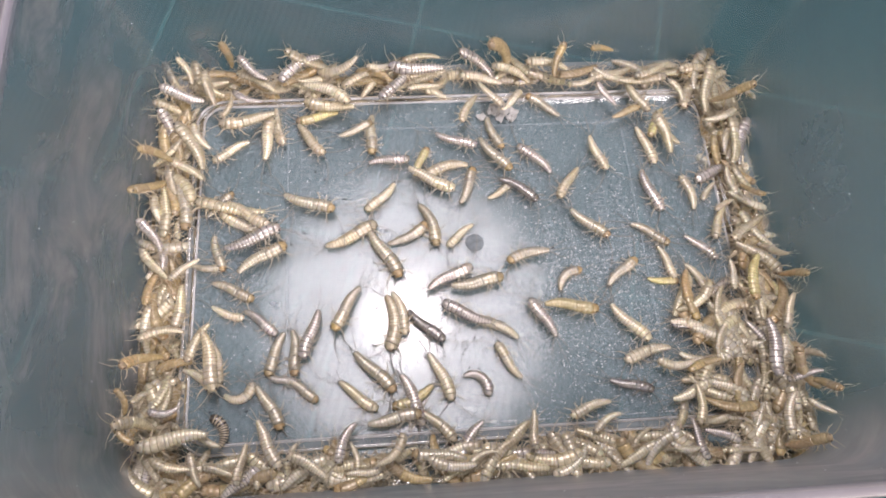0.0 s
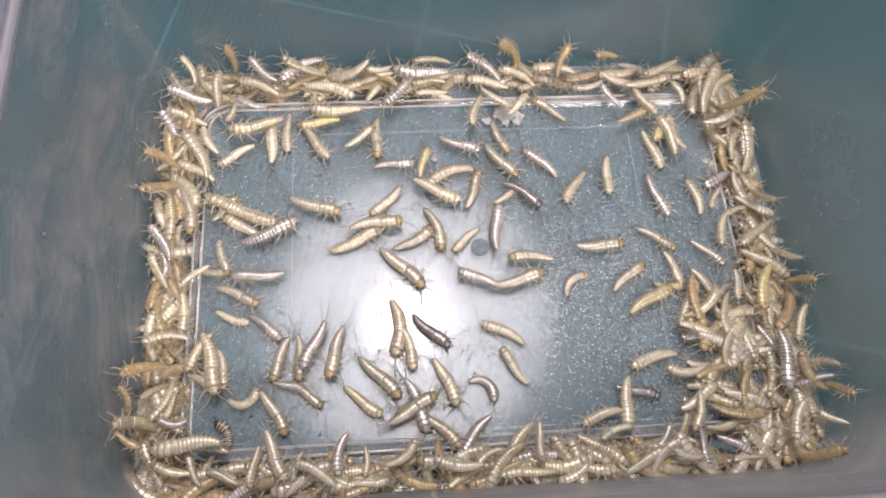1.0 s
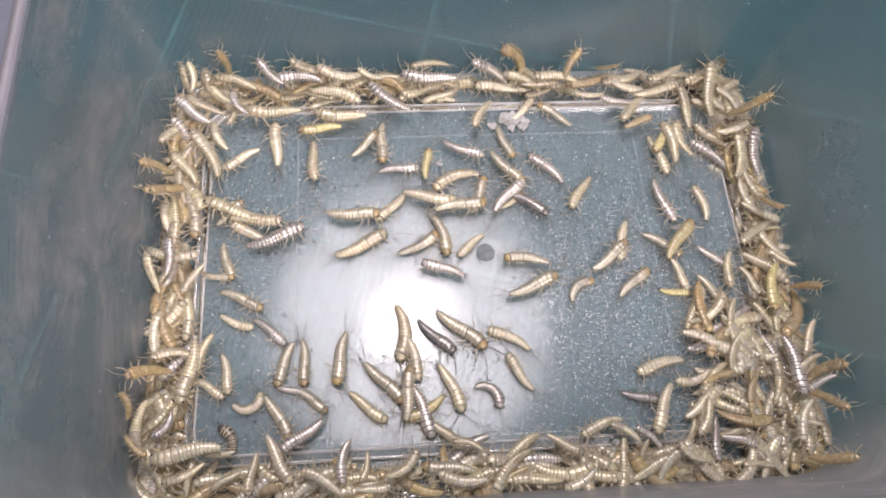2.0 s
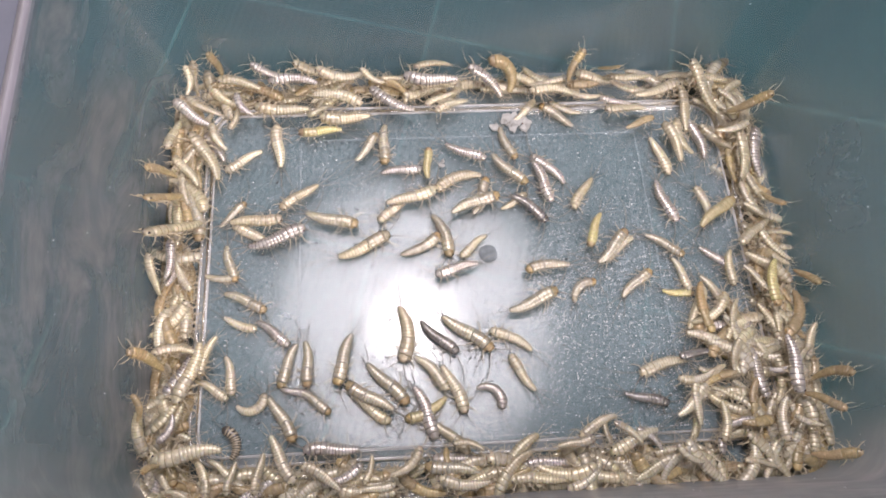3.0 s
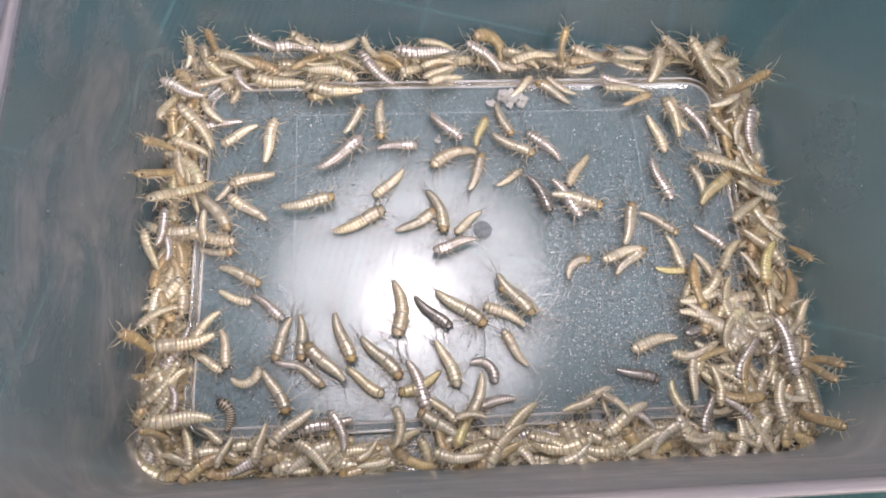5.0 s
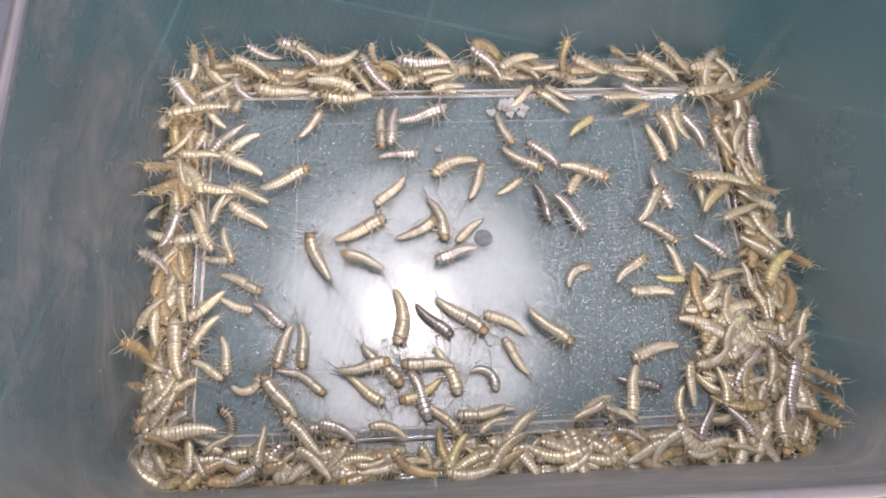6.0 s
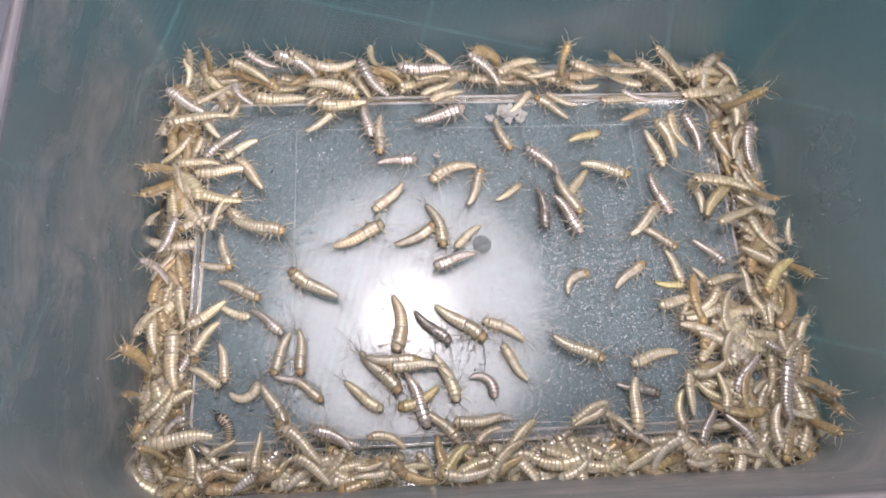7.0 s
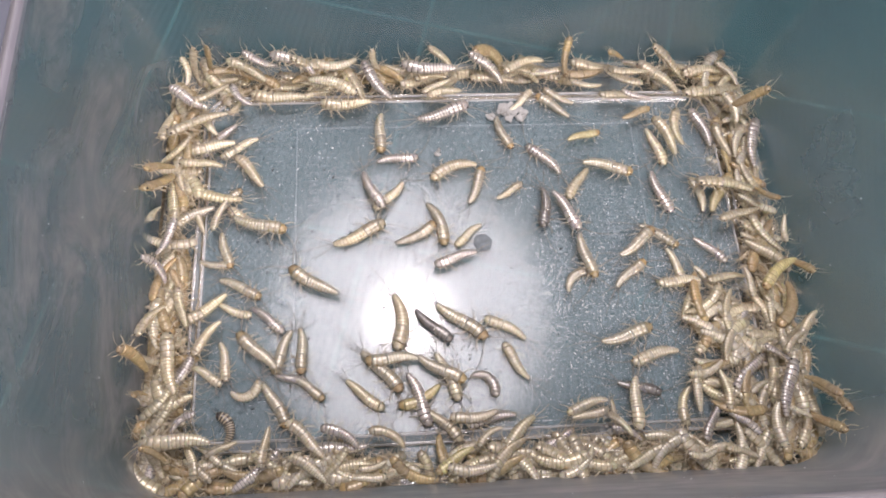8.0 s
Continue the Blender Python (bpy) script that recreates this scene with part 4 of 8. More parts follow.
for i in range(390):
    side = "NSEWSEEW"[i % 8]
    along, deep = crowd.uniform(-1, 1), crowd.random()
    if side in "NS":
        x, y = along * 51, 35.4 + 2.7 * deep if side == "N" else -35.6 - 2.4 * deep
        heading = crowd.choice((0, 180)) + crowd.gauss(0, 28 if side == "N" else 42)
    else:
        x, y = 49.8 + 3.2 * deep if side == "E" else -51.9 - 1.9 * deep, along * 35
        heading = crowd.choice((90, 270)) + crowd.gauss(0, 32 if side == "E" else 27)
    z = 1.9 + 1.1 * (i % 3)
    if i % 8 == 5:      # the heap in the south-east corner
        x, y, heading = crowd.uniform(38, 53), crowd.uniform(-36, -10), crowd.choice((90, 270)) + crowd.gauss(0, 40)
        z = 2.6 + crowd.uniform(0, 1.6)
    if i % 16 == 3:     # and a smaller one in the south-west corner
        x, y, heading, z = crowd.uniform(-54, -51), crowd.uniform(-36, -20), crowd.choice((90, 270)) + crowd.gauss(0, 30), 2.4 + crowd.uniform(0, 1.2)
    size, pitch, roll = crowd.uniform(7.2, 9.8), crowd.uniform(-8, 8), crowd.uniform(-30, 30)
    bend, tone = (25, 50, -25, -50, -75, 75)[crowd.randrange(6)], crowd.randrange(10)
    if i % 5 == 0 and len(UNDER) < 62:
        UNDER.append(silverfish("ggppgsgppg"[tone], bend, x, y, heading, z, size, pitch, roll, 0.7))
    else:
        # large brown share puts the warm shade between bodies into their colours
        heap_member((0, 2, 1, 2, 0, 2, 0, 1, 2, 0)[tone], bend, pose(x * MM, y * MM, z * MM, roll, pitch, heading) @ Matrix.Scale(size * MM, 4))
heap_bm.transform(Matrix.Scale(100, 4))
heap = tagged(new("silverfish_heap", mesh_of("silverfish_heap", heap_bm, SKINS["g"])), "tangled lower layer of golden silverfish along the box walls, browned for the shade between bodies", "insects", kind="stuff")
heap.scale = (0.01, 0.01, 0.01)
for m in (SKINS["p"], SKINS["b"], CREASE, LIMB):
    heap.data.materials.append(m)


# ---- litter on the floor ----
def grains(name, count, low, high, mat, label, category, seed, pick):
    rng = random.Random(seed)
    bm = bmesh.new()
    for _ in range(count):
        x, y = pick(rng)
        r = rng.uniform(low, high)
        c = Vector((x * MM, y * MM, PANEL_Z + r * 0.5 * MM))
        turn, long = rng.uniform(0, 6.28), rng.uniform(1.0, 3.0)
        u, w = Vector((math.cos(turn), math.sin(turn), 0)), Vector((-math.sin(turn), math.cos(turn), 0))
        v = [bm.verts.new(c + k * r * MM) for k in (u * long, w, -u * long, -w, Vector((0, 0, 0.6)), Vector((0, 0, -0.5)))]
        for a, b in ((0, 1), (1, 2), (2, 3), (3, 0)):
            bm.faces.new((v[a], v[b], v[4]))
            bm.faces.new((v[b], v[a], v[5]))
    return tagged(new(name, mesh_of(name, bm, mat, False)), label, category, kind="stuff")


def anywhere(rng):
    return rng.uniform(-46, 46), rng.uniform(-30.5, 30.5)


def droppings_place(rng):
    cx, cy, d = rng.choice(((-33, -22, 5), (-17, -18, 3), (-3, -18, 3), (-14, 0, 12), (-30, 8, 14), (0, 0, 25)))
    return max(-46, min(46, rng.gauss(cx, d))), max(-30, min(30, rng.gauss(cy, d * 0.7)))


def dusty(rng):
    if rng.random() < 0.45:
        return rng.uniform(-46, 46), rng.uniform(-30.5, 30.5)
    return max(-46, min(46, rng.gauss(20, 16))), max(-30.5, min(30.5, rng.gauss(-10, 13)))


grains("droppings", 270, 0.07, 0.17, plain("black_droppings", (0.02, 0.018, 0.016), 0.7), "tiny black droppings scattered over the box floor", "droppings", 3, droppings_place)
grains("dust", 7800, 0.03, 0.095, plain("white_dust", (0.80, 0.82, 0.84), 0.6, 0, 900, 0.1), "fine white dust and scale flecks on the box floor", "dust", 4, dusty)


def wall_specks(count, seed):
    """Tiny pale crumbs clinging to the inside of the walls."""
    rng = random.Random(seed)
    bm = bmesh.new()
    for _ in range(count):
        k = rng.uniform(0.15, 0.9)
        ring = wall_ring(k, -0.0001)
        spans = [(ring[(i + 1) % len(ring)] - ring[i]).length for i in range(len(ring))]
        i = rng.choices(range(len(ring)), spans)[0]
        c = ring[i].lerp(ring[(i + 1) % len(ring)], rng.random())
        bmesh.ops.create_icosphere(bm, subdivisions=1, radius=rng.uniform(0.04, 0.10) * MM, matrix=Matrix.Translation(c))
    return tagged(new("wall_crumbs", mesh_of("wall_crumbs", bm, bpy.data.materials["white_dust"])), "tiny pale crumbs clinging to the box walls", "dust", kind="stuff")


wall_specks(70, 12)


def flake(name, x, y, pieces, size, mat, label, seed):
    """A ragged scrap of thin curled sheets."""
    rng = random.Random(seed)
    root = tagged(new(name), label, "debris")
    root.location = (x * MM, y * MM, PANEL_Z)
    for _ in range(pieces):
        bm = bmesh.new()
        cx, cy, r = rng.gauss(0, size * 0.27), rng.gauss(0, size * 0.17), size * rng.uniform(0.1, 0.24)
        z0, n = rng.uniform(0.05, 0.3), 14
        top = [Vector((cx + r * rng.uniform(0.6, 1.2) * math.cos(k * 6.2832 / n), cy + r * rng.uniform(0.6, 1.2) * math.sin(k * 6.2832 / n), z0 + rng.uniform(0, 0.55))) * MM for k in range(n)]
        loft(bm, [[p - Vector((0, 0, 0.00008)) for p in top], top], True, True)
        part("scrap", bm, mat, root, "", False)
    return root


WHITE = plain("shed_skin_white", (0.50, 0.51, 0.51), 0.7, 0, 700, 0.12, 0.4)
flake("shed_skin", 8.1, 28.1, 22, 4.6, WHITE, "crumpled white shed skin scrap on the floor", 2)
flake("shed_skin", -5.5, 20.0, 5, 2.6, WHITE, "small translucent white scrap on the floor", 5)
flake("shed_skin", 18.4, -33.2, 6, 3.0, WHITE, "pale scrap of shed skin among the insects", 8)
flake("plastic_chip", -34.0, -8.2, 2, 2.2, plain("pale_grey_chip", (0.42, 0.48, 0.54), 0.4), "pale blue-grey chip lying on the floor", 6)
flake("crumb", -16.4, -10.2, 2, 0.9, plain("grey_crumb", (0.22, 0.22, 0.22), 0.6), "small round grey crumb on the floor", 7)

def motions():
    sway(fish_1, 1, 14, 1.5, 24, ("antenna",))
    sway(fish_2, 2, 8, 2.6, 24, ("antenna",))
    sway(fish_3, 3, 14, 2.3, 24, ("antenna",))
    sway(fish_4, 4, 14, 1.1, 24, ("antenna",))
    sway(fish_5, 5, 8, 2.6, 24, ("antenna",))
    sway(fish_6, 6, 4, 2.3, 24, ("antenna",))
    sway(fish_7, 7, 4, 1.2, 24, ("antenna",))
    sway(fish_8, 8, 8, 2.7, 24, ("antenna",))
    sway(fish_9, 9, 8, 2.1, 24, ("antenna",))
    sway(fish_10, 10, 14, 1.5, 24, ("antenna",))
    crawl(fish_11, [(0, -15.1, -0.4, -62), (0.8, -13.7, -1.4, -47), (1.2, -11.8, -3.9, -49), (1.6, -7.6, -9.7, -49), (2.2, -3.8, -13.4, -39), (8.0, -3.8, -13.4, -39)], 3.1)
    sway(fish_11, 11, 14, 1.4, 24, ("antenna",))
    sway(fish_12, 12, 8, 1.4, 24, ("antenna",))
    sway(fish_13, 13, 8, 1.3, 24, ("antenna",))
    sway(fish_14, 14, 4, 1.3, 24, ("antenna",))
    sway(fish_15, 15, 14, 1.9, 24, ("antenna",))
    sway(fish_16, 16, 4, 1.0, 24, ("antenna",))
    sway(fish_17, 17, 4, 1.4, 24, ("antenna",))
    sway(fish_18, 18, 4, 2.9, 24, ("antenna",))
    sway(fish_19, 19, 4, 2.7, 24, ("antenna",))
    sway(fish_20, 20, 8, 1.6, 24, ("antenna",))
    sway(fish_21, 21, 4, 2.1, 24, ("antenna",))
    sway(fish_22, 22, 14, 2.3, 24, ("antenna",))
    sway(fish_23, 23, 4, 2.9, 24, ("antenna",))
    sway(fish_24, 24, 14, 1.4, 24, ("antenna",))
    sway(fish_25, 25, 8, 1.6, 24, ("antenna",))
    sway(fish_26, 26, 8, 1.8, 24, ("antenna",))
    sway(fish_27, 27, 4, 1.5, 24, ("antenna",))
    sway(fish_28, 28, 8, 1.6, 24, ("antenna",))
    sway(fish_29, 29, 14, 2.2, 24, ("antenna",))
    sway(fish_30, 30, 14, 2.4, 24, ("antenna",))
    sway(fish_31, 31, 8, 1.1, 24, ("antenna",))
    sway(fish_32, 32, 8, 2.6, 24, ("antenna",))
    sway(fish_33, 33, 8, 2.4, 24, ("antenna",))
    sway(fish_34, 34, 4, 2.0, 24, ("antenna",))
    sway(fish_35, 35, 14, 1.4, 24, ("antenna",))
    sway(fish_36, 36, 8, 3.0, 24, ("antenna",))
    sway(fish_37, 37, 4, 2.9, 24, ("antenna",))
    sway(fish_38, 38, 8, 2.7, 24, ("antenna",))
    sway(fish_39, 39, 4, 2.1, 24, ("antenna",))
    sway(fish_40, 40, 8, 1.7, 24, ("antenna",))
    sway(fish_41, 41, 14, 2.7, 24, ("antenna",))
    sway(fish_42, 42, 8, 1.1, 24, ("antenna",))
    sway(fish_43, 43, 4, 2.2, 24, ("antenna",))
    sway(fish_44, 44, 4, 1.2, 24, ("antenna",))
    sway(fish_45, 45, 4, 2.9, 24, ("antenna",))
    sway(fish_46, 46, 8, 1.7, 24, ("antenna",))
    sway(fish_47, 47, 8, 2.8, 24, ("antenna",))
    sway(fish_48, 48, 8, 2.6, 24, ("antenna",))
    sway(fish_49, 49, 4, 2.2, 24, ("antenna",))
    sway(fish_50, 50, 8, 2.7, 24, ("antenna",))
    sway(fish_51, 51, 4, 1.9, 24, ("antenna",))
    sway(fish_52, 52, 4, 1.4, 24, ("antenna",))
    sway(fish_53, 53, 14, 2.2, 24, ("antenna",))
    sway(fish_54, 54, 4, 1.7, 24, ("antenna",))
    sway(fish_55, 55, 14, 2.1, 24, ("antenna",))
    sway(fish_56, 56, 8, 2.4, 24, ("antenna",))
    sway(fish_57, 57, 8, 1.4, 24, ("antenna",))
    sway(fish_58, 58, 4, 2.3, 24, ("antenna",))
    crawl(fish_59, [(0.0, -28.0, 9.9, -21), (1.0, -27.8, 10.1, -21), (1.5, -21.9, 10.5, 5), (2.8, -23.1, 6.8, -22), (3.0, -26.2, 8.6, -17), (3.2, -28.7, 9.2, -8), (3.5, -20.3, 10.4, 34), (4.5, -26.5, 4.9, 4), (6.0, -34.0, 13.6, 25), (7.0, -37.9, 5.5, -17), (8.0, -37.9, 5.5, -17)], 4.0)
    sway(fish_59, 59, 16, 11.0, 80, ("leg",))
    crawl(fish_60, [(0.0, -37.8, 3.5, 21), (1.0, -35.7, 5.4, 22), (1.5, -35.4, 5.3, 19), (3.5, -35.8, 5.7, 20), (4.5, -31.5, 11.2, 44), (6.0, -8.9, 26.6, 16), (6.5, -7.0, 27.6, 16), (7.0, -5.0, 27.8, 15), (8.0, -4.5, 28.0, 17)], 4.0)
    sway(fish_60, 60, 16, 11.0, 80, ("leg",))
    crawl(fish_61, [(0.0, -27.6, 23.0, -53), (1.5, -27.5, 23.2, -60), (2.2, -29.8, 18.1, -102), (3.0, -32.1, 13.1, -144), (3.5, -34.4, 14.5, -142), (4.5, -38.8, 12.5, -149), (5.5, -40.0, 11.2, -185), (6.5, -41.1, 9.9, -220), (7.0, -40.3, 16.0, -231), (8.0, -40.4, 16.1, -231)], 3.9)
    sway(fish_61, 61, 16, 11.0, 80, ("leg",))
    crawl(fish_62, [(0.0, -0.7, 22.0, -21), (3.5, -1.4, 21.5, -25), (4.5, 0.3, 21.1, -23), (5.2, -7.1, 22.5, -62), (6.0, -14.4, 24.0, -101), (7.0, -18.8, 27.1, -82), (8.0, -18.1, 11.7, -65)], 3.9)
    sway(fish_62, 62, 16, 11.0, 80, ("leg",))
    crawl(fish_63, [(0.0, 6.4, 18.6, -53), (3.5, 6.5, 17.6, -45), (4.5, 7.6, 17.9, -32), (6.5, 12.0, 14.7, -37), (7.0, 17.7, 10.1, -66), (8.0, 19.3, -2.3, -79)], 3.9)
    sway(fish_63, 63, 16, 11.0, 80, ("leg",))
    crawl(fish_64, [(0.0, -7.6, 17.6, 67), (3.5, -8.6, 19.6, 87), (4.5, -7.7, 19.4, 83), (5.0, 2.1, 20.8, 69), (5.5, 11.9, 22.2, 55), (6.0, 21.6, 23.6, 41), (6.5, 22.3, 21.9, 17), (7.0, 22.3, 22.4, 17), (8.0, 21.9, 22.2, 15)], 3.8)
    sway(fish_64, 64, 16, 11.0, 80, ("leg",))
    crawl(fish_65, [(0.0, -1.7, -12.0, 155), (0.1, -1.3, -12.7, 154), (0.5, -11.6, -8.7, 162), (1.0, -37.8, -2.6, 182), (1.5, -49.5, -9.8, 218), (3.0, -51.1, -18.4, 243), (8.0, -50.0, -20.8, 243)], 3.9)
    sway(fish_65, 65, 16, 11.0, 80, ("leg",))
    crawl(fish_66, [(0.0, -36.0, -0.5, 32), (0.3, -35.3, -0.9, 13), (0.5, -27.2, 3.7, 27), (1.0, -17.1, 6.0, 8), (1.5, -8.1, 9.2, 7), (3.0, -0.4, 10.7, 21), (3.5, 0.8, 11.6, 29), (4.0, 7.8, 9.9, 12), (4.5, 14.8, 4.2, -15), (6.5, 22.7, 15.3, -17), (7.0, 25.2, 15.1, -16), (8.0, 25.5, 15.2, -14)], 4.0)
    sway(fish_66, 66, 16, 11.0, 80, ("leg",))
    crawl(fish_67, [(0.0, -5.8, 14.0, -28), (1.5, -6.0, 12.3, -26), (2.8, -12.5, 12.5, 18), (3.2, -10.2, 13.1, 14), (3.5, -5.4, 9.4, -37), (3.7, -0.8, 6.5, -29), (3.8, 3.8, 4.3, -29), (3.9, 7.8, 2.2, -32), (4.0, 11.8, -0.4, -39), (4.1, 14.3, -3.1, -30), (4.3, 21.1, -7.5, -47), (4.5, 26.0, -12.5, -49), (5.3, 43.0, -17.5, -34), (8.0, 43.4, -17.8, -40)], 4.0)
    sway(fish_67, 67, 16, 11.0, 80, ("leg",))
    crawl(fish_68, [(0.0, -3.8, -5.5, 27), (0.5, -0.1, 1.1, 48), (1.0, 4.4, 4.8, 83), (1.5, 4.1, 11.1, 89), (1.6, 4.1, 11.1, 92), (2.2, 8.0, 13.0, 10), (2.8, 11.4, 15.3, -74), (3.5, 14.5, 10.2, -64), (4.0, 16.6, 6.4, -62), (4.5, 16.5, 6.9, -61), (6.0, 17.0, 5.3, -57), (7.0, 17.0, 6.1, -61), (8.0, 16.6, 6.6, -62)], 3.9)
    sway(fish_68, 68, 16, 11.0, 80, ("leg",))
    crawl(fish_69, [(0.0, 11.3, -13.6, 118), (0.5, 3.5, -9.2, 145), (1.0, 0.1, -5.1, 153), (1.5, -7.4, -2.2, 147), (3.0, -4.9, -1.9, 193), (3.5, -4.6, -1.9, 195), (8.0, -4.2, -2.1, 196)], 3.9)
    sway(fish_69, 69, 16, 11.0, 80, ("leg",))
    crawl(fish_70, [(0.0, 0.8, -6.5, 7), (0.5, 1.0, -5.6, 7), (1.0, 7.3, -5.4, 12), (1.5, 9.0, -4.7, 19), (3.0, 8.1, -8.2, 21), (3.5, 8.0, -8.7, 23), (3.7, 7.7, -9.7, -6), (4.0, 6.9, -10.3, -32), (4.5, 6.9, -11.5, -41), (4.7, 5.6, -11.5, -55), (5.8, 8.7, -14.2, -49), (6.0, 11.2, -15.9, -44), (6.5, 15.6, -18.8, -29), (7.3, 16.1, -18.6, -29), (7.6, 24.4, -17.1, 13), (8.0, 24.2, -16.9, 14)], 4.0)
    sway(fish_70, 70, 16, 11.0, 80, ("leg",))
    crawl(fish_71, [(0.0, 10.2, -2.3, -165.0), (1.0, 9.7, -1.8, -183.0), (1.5, 7.1, -0.6, -189.0), (3.0, 11.2, -2.4, -173.0), (3.5, 11.8, -2.3, -166.0), (4.0, 11.1, -3.1, -190.0), (4.5, 13.9, -12.3, -244.0), (5.0, 6.0, -12.4, -215.0), (5.8, -10.4, -7.3, -192.0), (5.9, -13.6, -5.4, -196.0), (6.0, -20.6, -3.0, -203.0), (6.1, -24.4, 0.1, -216.0), (6.2, -29.5, 4.6, -212.0), (6.5, -45.0, 6.0, -185.0), (8.0, -49.5, 7.0, -150.0)], 3.9)
    sway(fish_71, 71, 16, 11.0, 80, ("leg",))
    crawl(fish_72, [(0.0, 16.7, -12.0, -8), (0.5, 23.0, -12.7, -6), (1.0, 29.9, -10.3, 30), (1.5, 32.5, -3.8, 57), (3.0, 44.0, 7.3, 38), (3.5, 44.4, 7.4, 39), (8.0, 46.1, 9.5, 57)], 4.0)
    sway(fish_72, 72, 16, 11.0, 80, ("leg",))
    crawl(fish_73, [(0.0, 26.5, -15.3, -50), (0.5, 25.9, -18.7, -92), (1.0, 22.8, -28.0, -101), (1.5, 29.2, -26.9, -104), (2.5, 24.7, -30.5, -137), (3.5, 20.1, -34.2, -170), (4.5, 20.8, -34.6, -163), (5.5, 22.6, -30.4, -128), (6.5, 24.3, -26.3, -93), (7.0, 24.2, -28.6, -97), (8.0, 24.1, -28.7, -96)], 3.9)
    sway(fish_73, 73, 16, 11.0, 80, ("leg",))
    crawl(fish_74, [(0.0, -27.9, -14.6, -107), (0.5, -27.7, -15.2, -107), (1.0, -28.2, -15.6, -115), (1.5, -32.1, -25.3, -123), (3.0, -26.8, -31.5, -181), (3.5, -26.0, -31.7, -180), (4.5, -26.8, -32.1, -164), (7.0, -25.2, -31.6, -199), (8.0, -24.5, -33.6, -176)], 3.9)
    sway(fish_74, 74, 16, 11.0, 80, ("leg",))
    crawl(fish_75, [(0.0, -21.9, -10.4, -123), (0.5, -23.4, -15.4, -113), (1.0, -24.6, -17.0, -108), (1.5, -24.5, -17.2, -101), (3.5, -24.6, -17.0, -109), (4.5, -25.0, -16.4, -108), (5.2, -22.7, -18.9, -50), (6.0, -20.4, -21.4, 7), (6.5, -20.2, -20.5, 8), (7.0, -15.2, -19.4, -7), (7.5, -11.7, -20.3, -14), (8.0, -7.6, -21.5, -31)], 3.9)
    sway(fish_75, 75, 16, 11.0, 80, ("leg",))
    crawl(fish_76, [(0.0, -14.5, -29.4, 7), (1.0, -12.2, -27.0, 27), (1.5, -10.7, -23.2, 48), (2.2, -15.6, -23.3, 97), (3.0, -20.5, -23.3, 147), (3.5, -20.7, -23.6, 147), (4.5, -23.0, -19.7, 136), (5.0, -26.6, -21.7, 133), (5.5, -30.3, -23.7, 130), (6.0, -34.0, -25.7, 127), (6.5, -33.3, -27.8, 150), (7.0, -30.9, -31.7, 134), (8.0, -37.7, -17.1, 134)], 3.9)
    sway(fish_76, 76, 16, 11.0, 80, ("leg",))
    crawl(fish_77, [(0.0, 26.0, 18.3, -74), (1.0, 26.1, 14.4, -97), (1.5, 26.2, 2.5, -89), (2.2, 25.6, 2.1, -120), (2.8, 24.6, 1.1, -145), (3.5, 23.1, -0.3, -147), (4.0, 22.3, -1.3, -135), (4.5, 21.5, -1.7, -150), (5.2, 27.0, -6.0, -170), (6.0, 29.7, -10.2, -186), (6.5, 33.8, -11.7, -171), (8.0, 35.0, -7.7, -178)], 3.6)
    sway(fish_77, 77, 16, 11.0, 80, ("leg",))
    crawl(fish_78, [(0.0, -19.4, 25.1, 24), (3.5, -19.9, 23.3, 57), (4.5, -19.6, 23.7, 58), (6.5, -31.5, 25.8, 46), (7.0, -27.5, 26.8, 36), (8.0, -23.7, 30.3, 1)], 3.8)
    sway(fish_78, 78, 16, 11.0, 80, ("leg",))
    crawl(fish_79, [(0.0, -35.5, 23.5, 83), (3.5, -35.9, 24.0, 95), (4.5, -35.1, 21.0, 60), (5.5, -39.5, 18.5, 115), (6.5, -43.9, 15.9, 170), (8.0, -47.7, 21.4, 188)], 4.0)
    sway(fish_79, 79, 16, 11.0, 80, ("leg",))
    crawl(fish_80, [(0.0, -26.7, 27.8, -169), (3.5, -28.5, 27.0, -179), (4.5, -27.2, 28.7, -160), (6.2, -24.6, 32.3, -198), (8.0, -22.0, 35.8, -237)], 3.9)
    sway(fish_80, 80, 16, 11.0, 80, ("leg",))
    crawl(fish_81, [(0.0, -38.7, 8.0, -31), (3.5, -39.9, 8.9, 6), (3.8, -41.5, 5.8, 6), (4.2, -43.1, 2.7, 5), (4.5, -44.6, -0.4, 5), (5.5, -47.0, 2.5, -35), (6.5, -49.4, 5.5, -74), (7.2, -51.2, 11.0, -35), (8.0, -52.9, 16.5, 3)], 4.0)
    sway(fish_81, 81, 16, 11.0, 80, ("leg",))
    crawl(fish_82, [(0.0, 22.2, 3.7, -43), (0.8, 22.5, 1.3, -10), (1.5, 22.8, -1.0, 23), (3.5, 23.5, 1.8, 47), (4.0, 23.1, 0.8, 55), (4.3, 25.2, 1.2, 71), (4.5, 24.5, -1.2, 81), (5.2, 29.0, 3.0, 65), (6.0, 32.1, 6.8, 52), (8.0, 28.7, 0.1, 36)], 3.9)
    sway(fish_82, 82, 16, 11.0, 80, ("leg",))
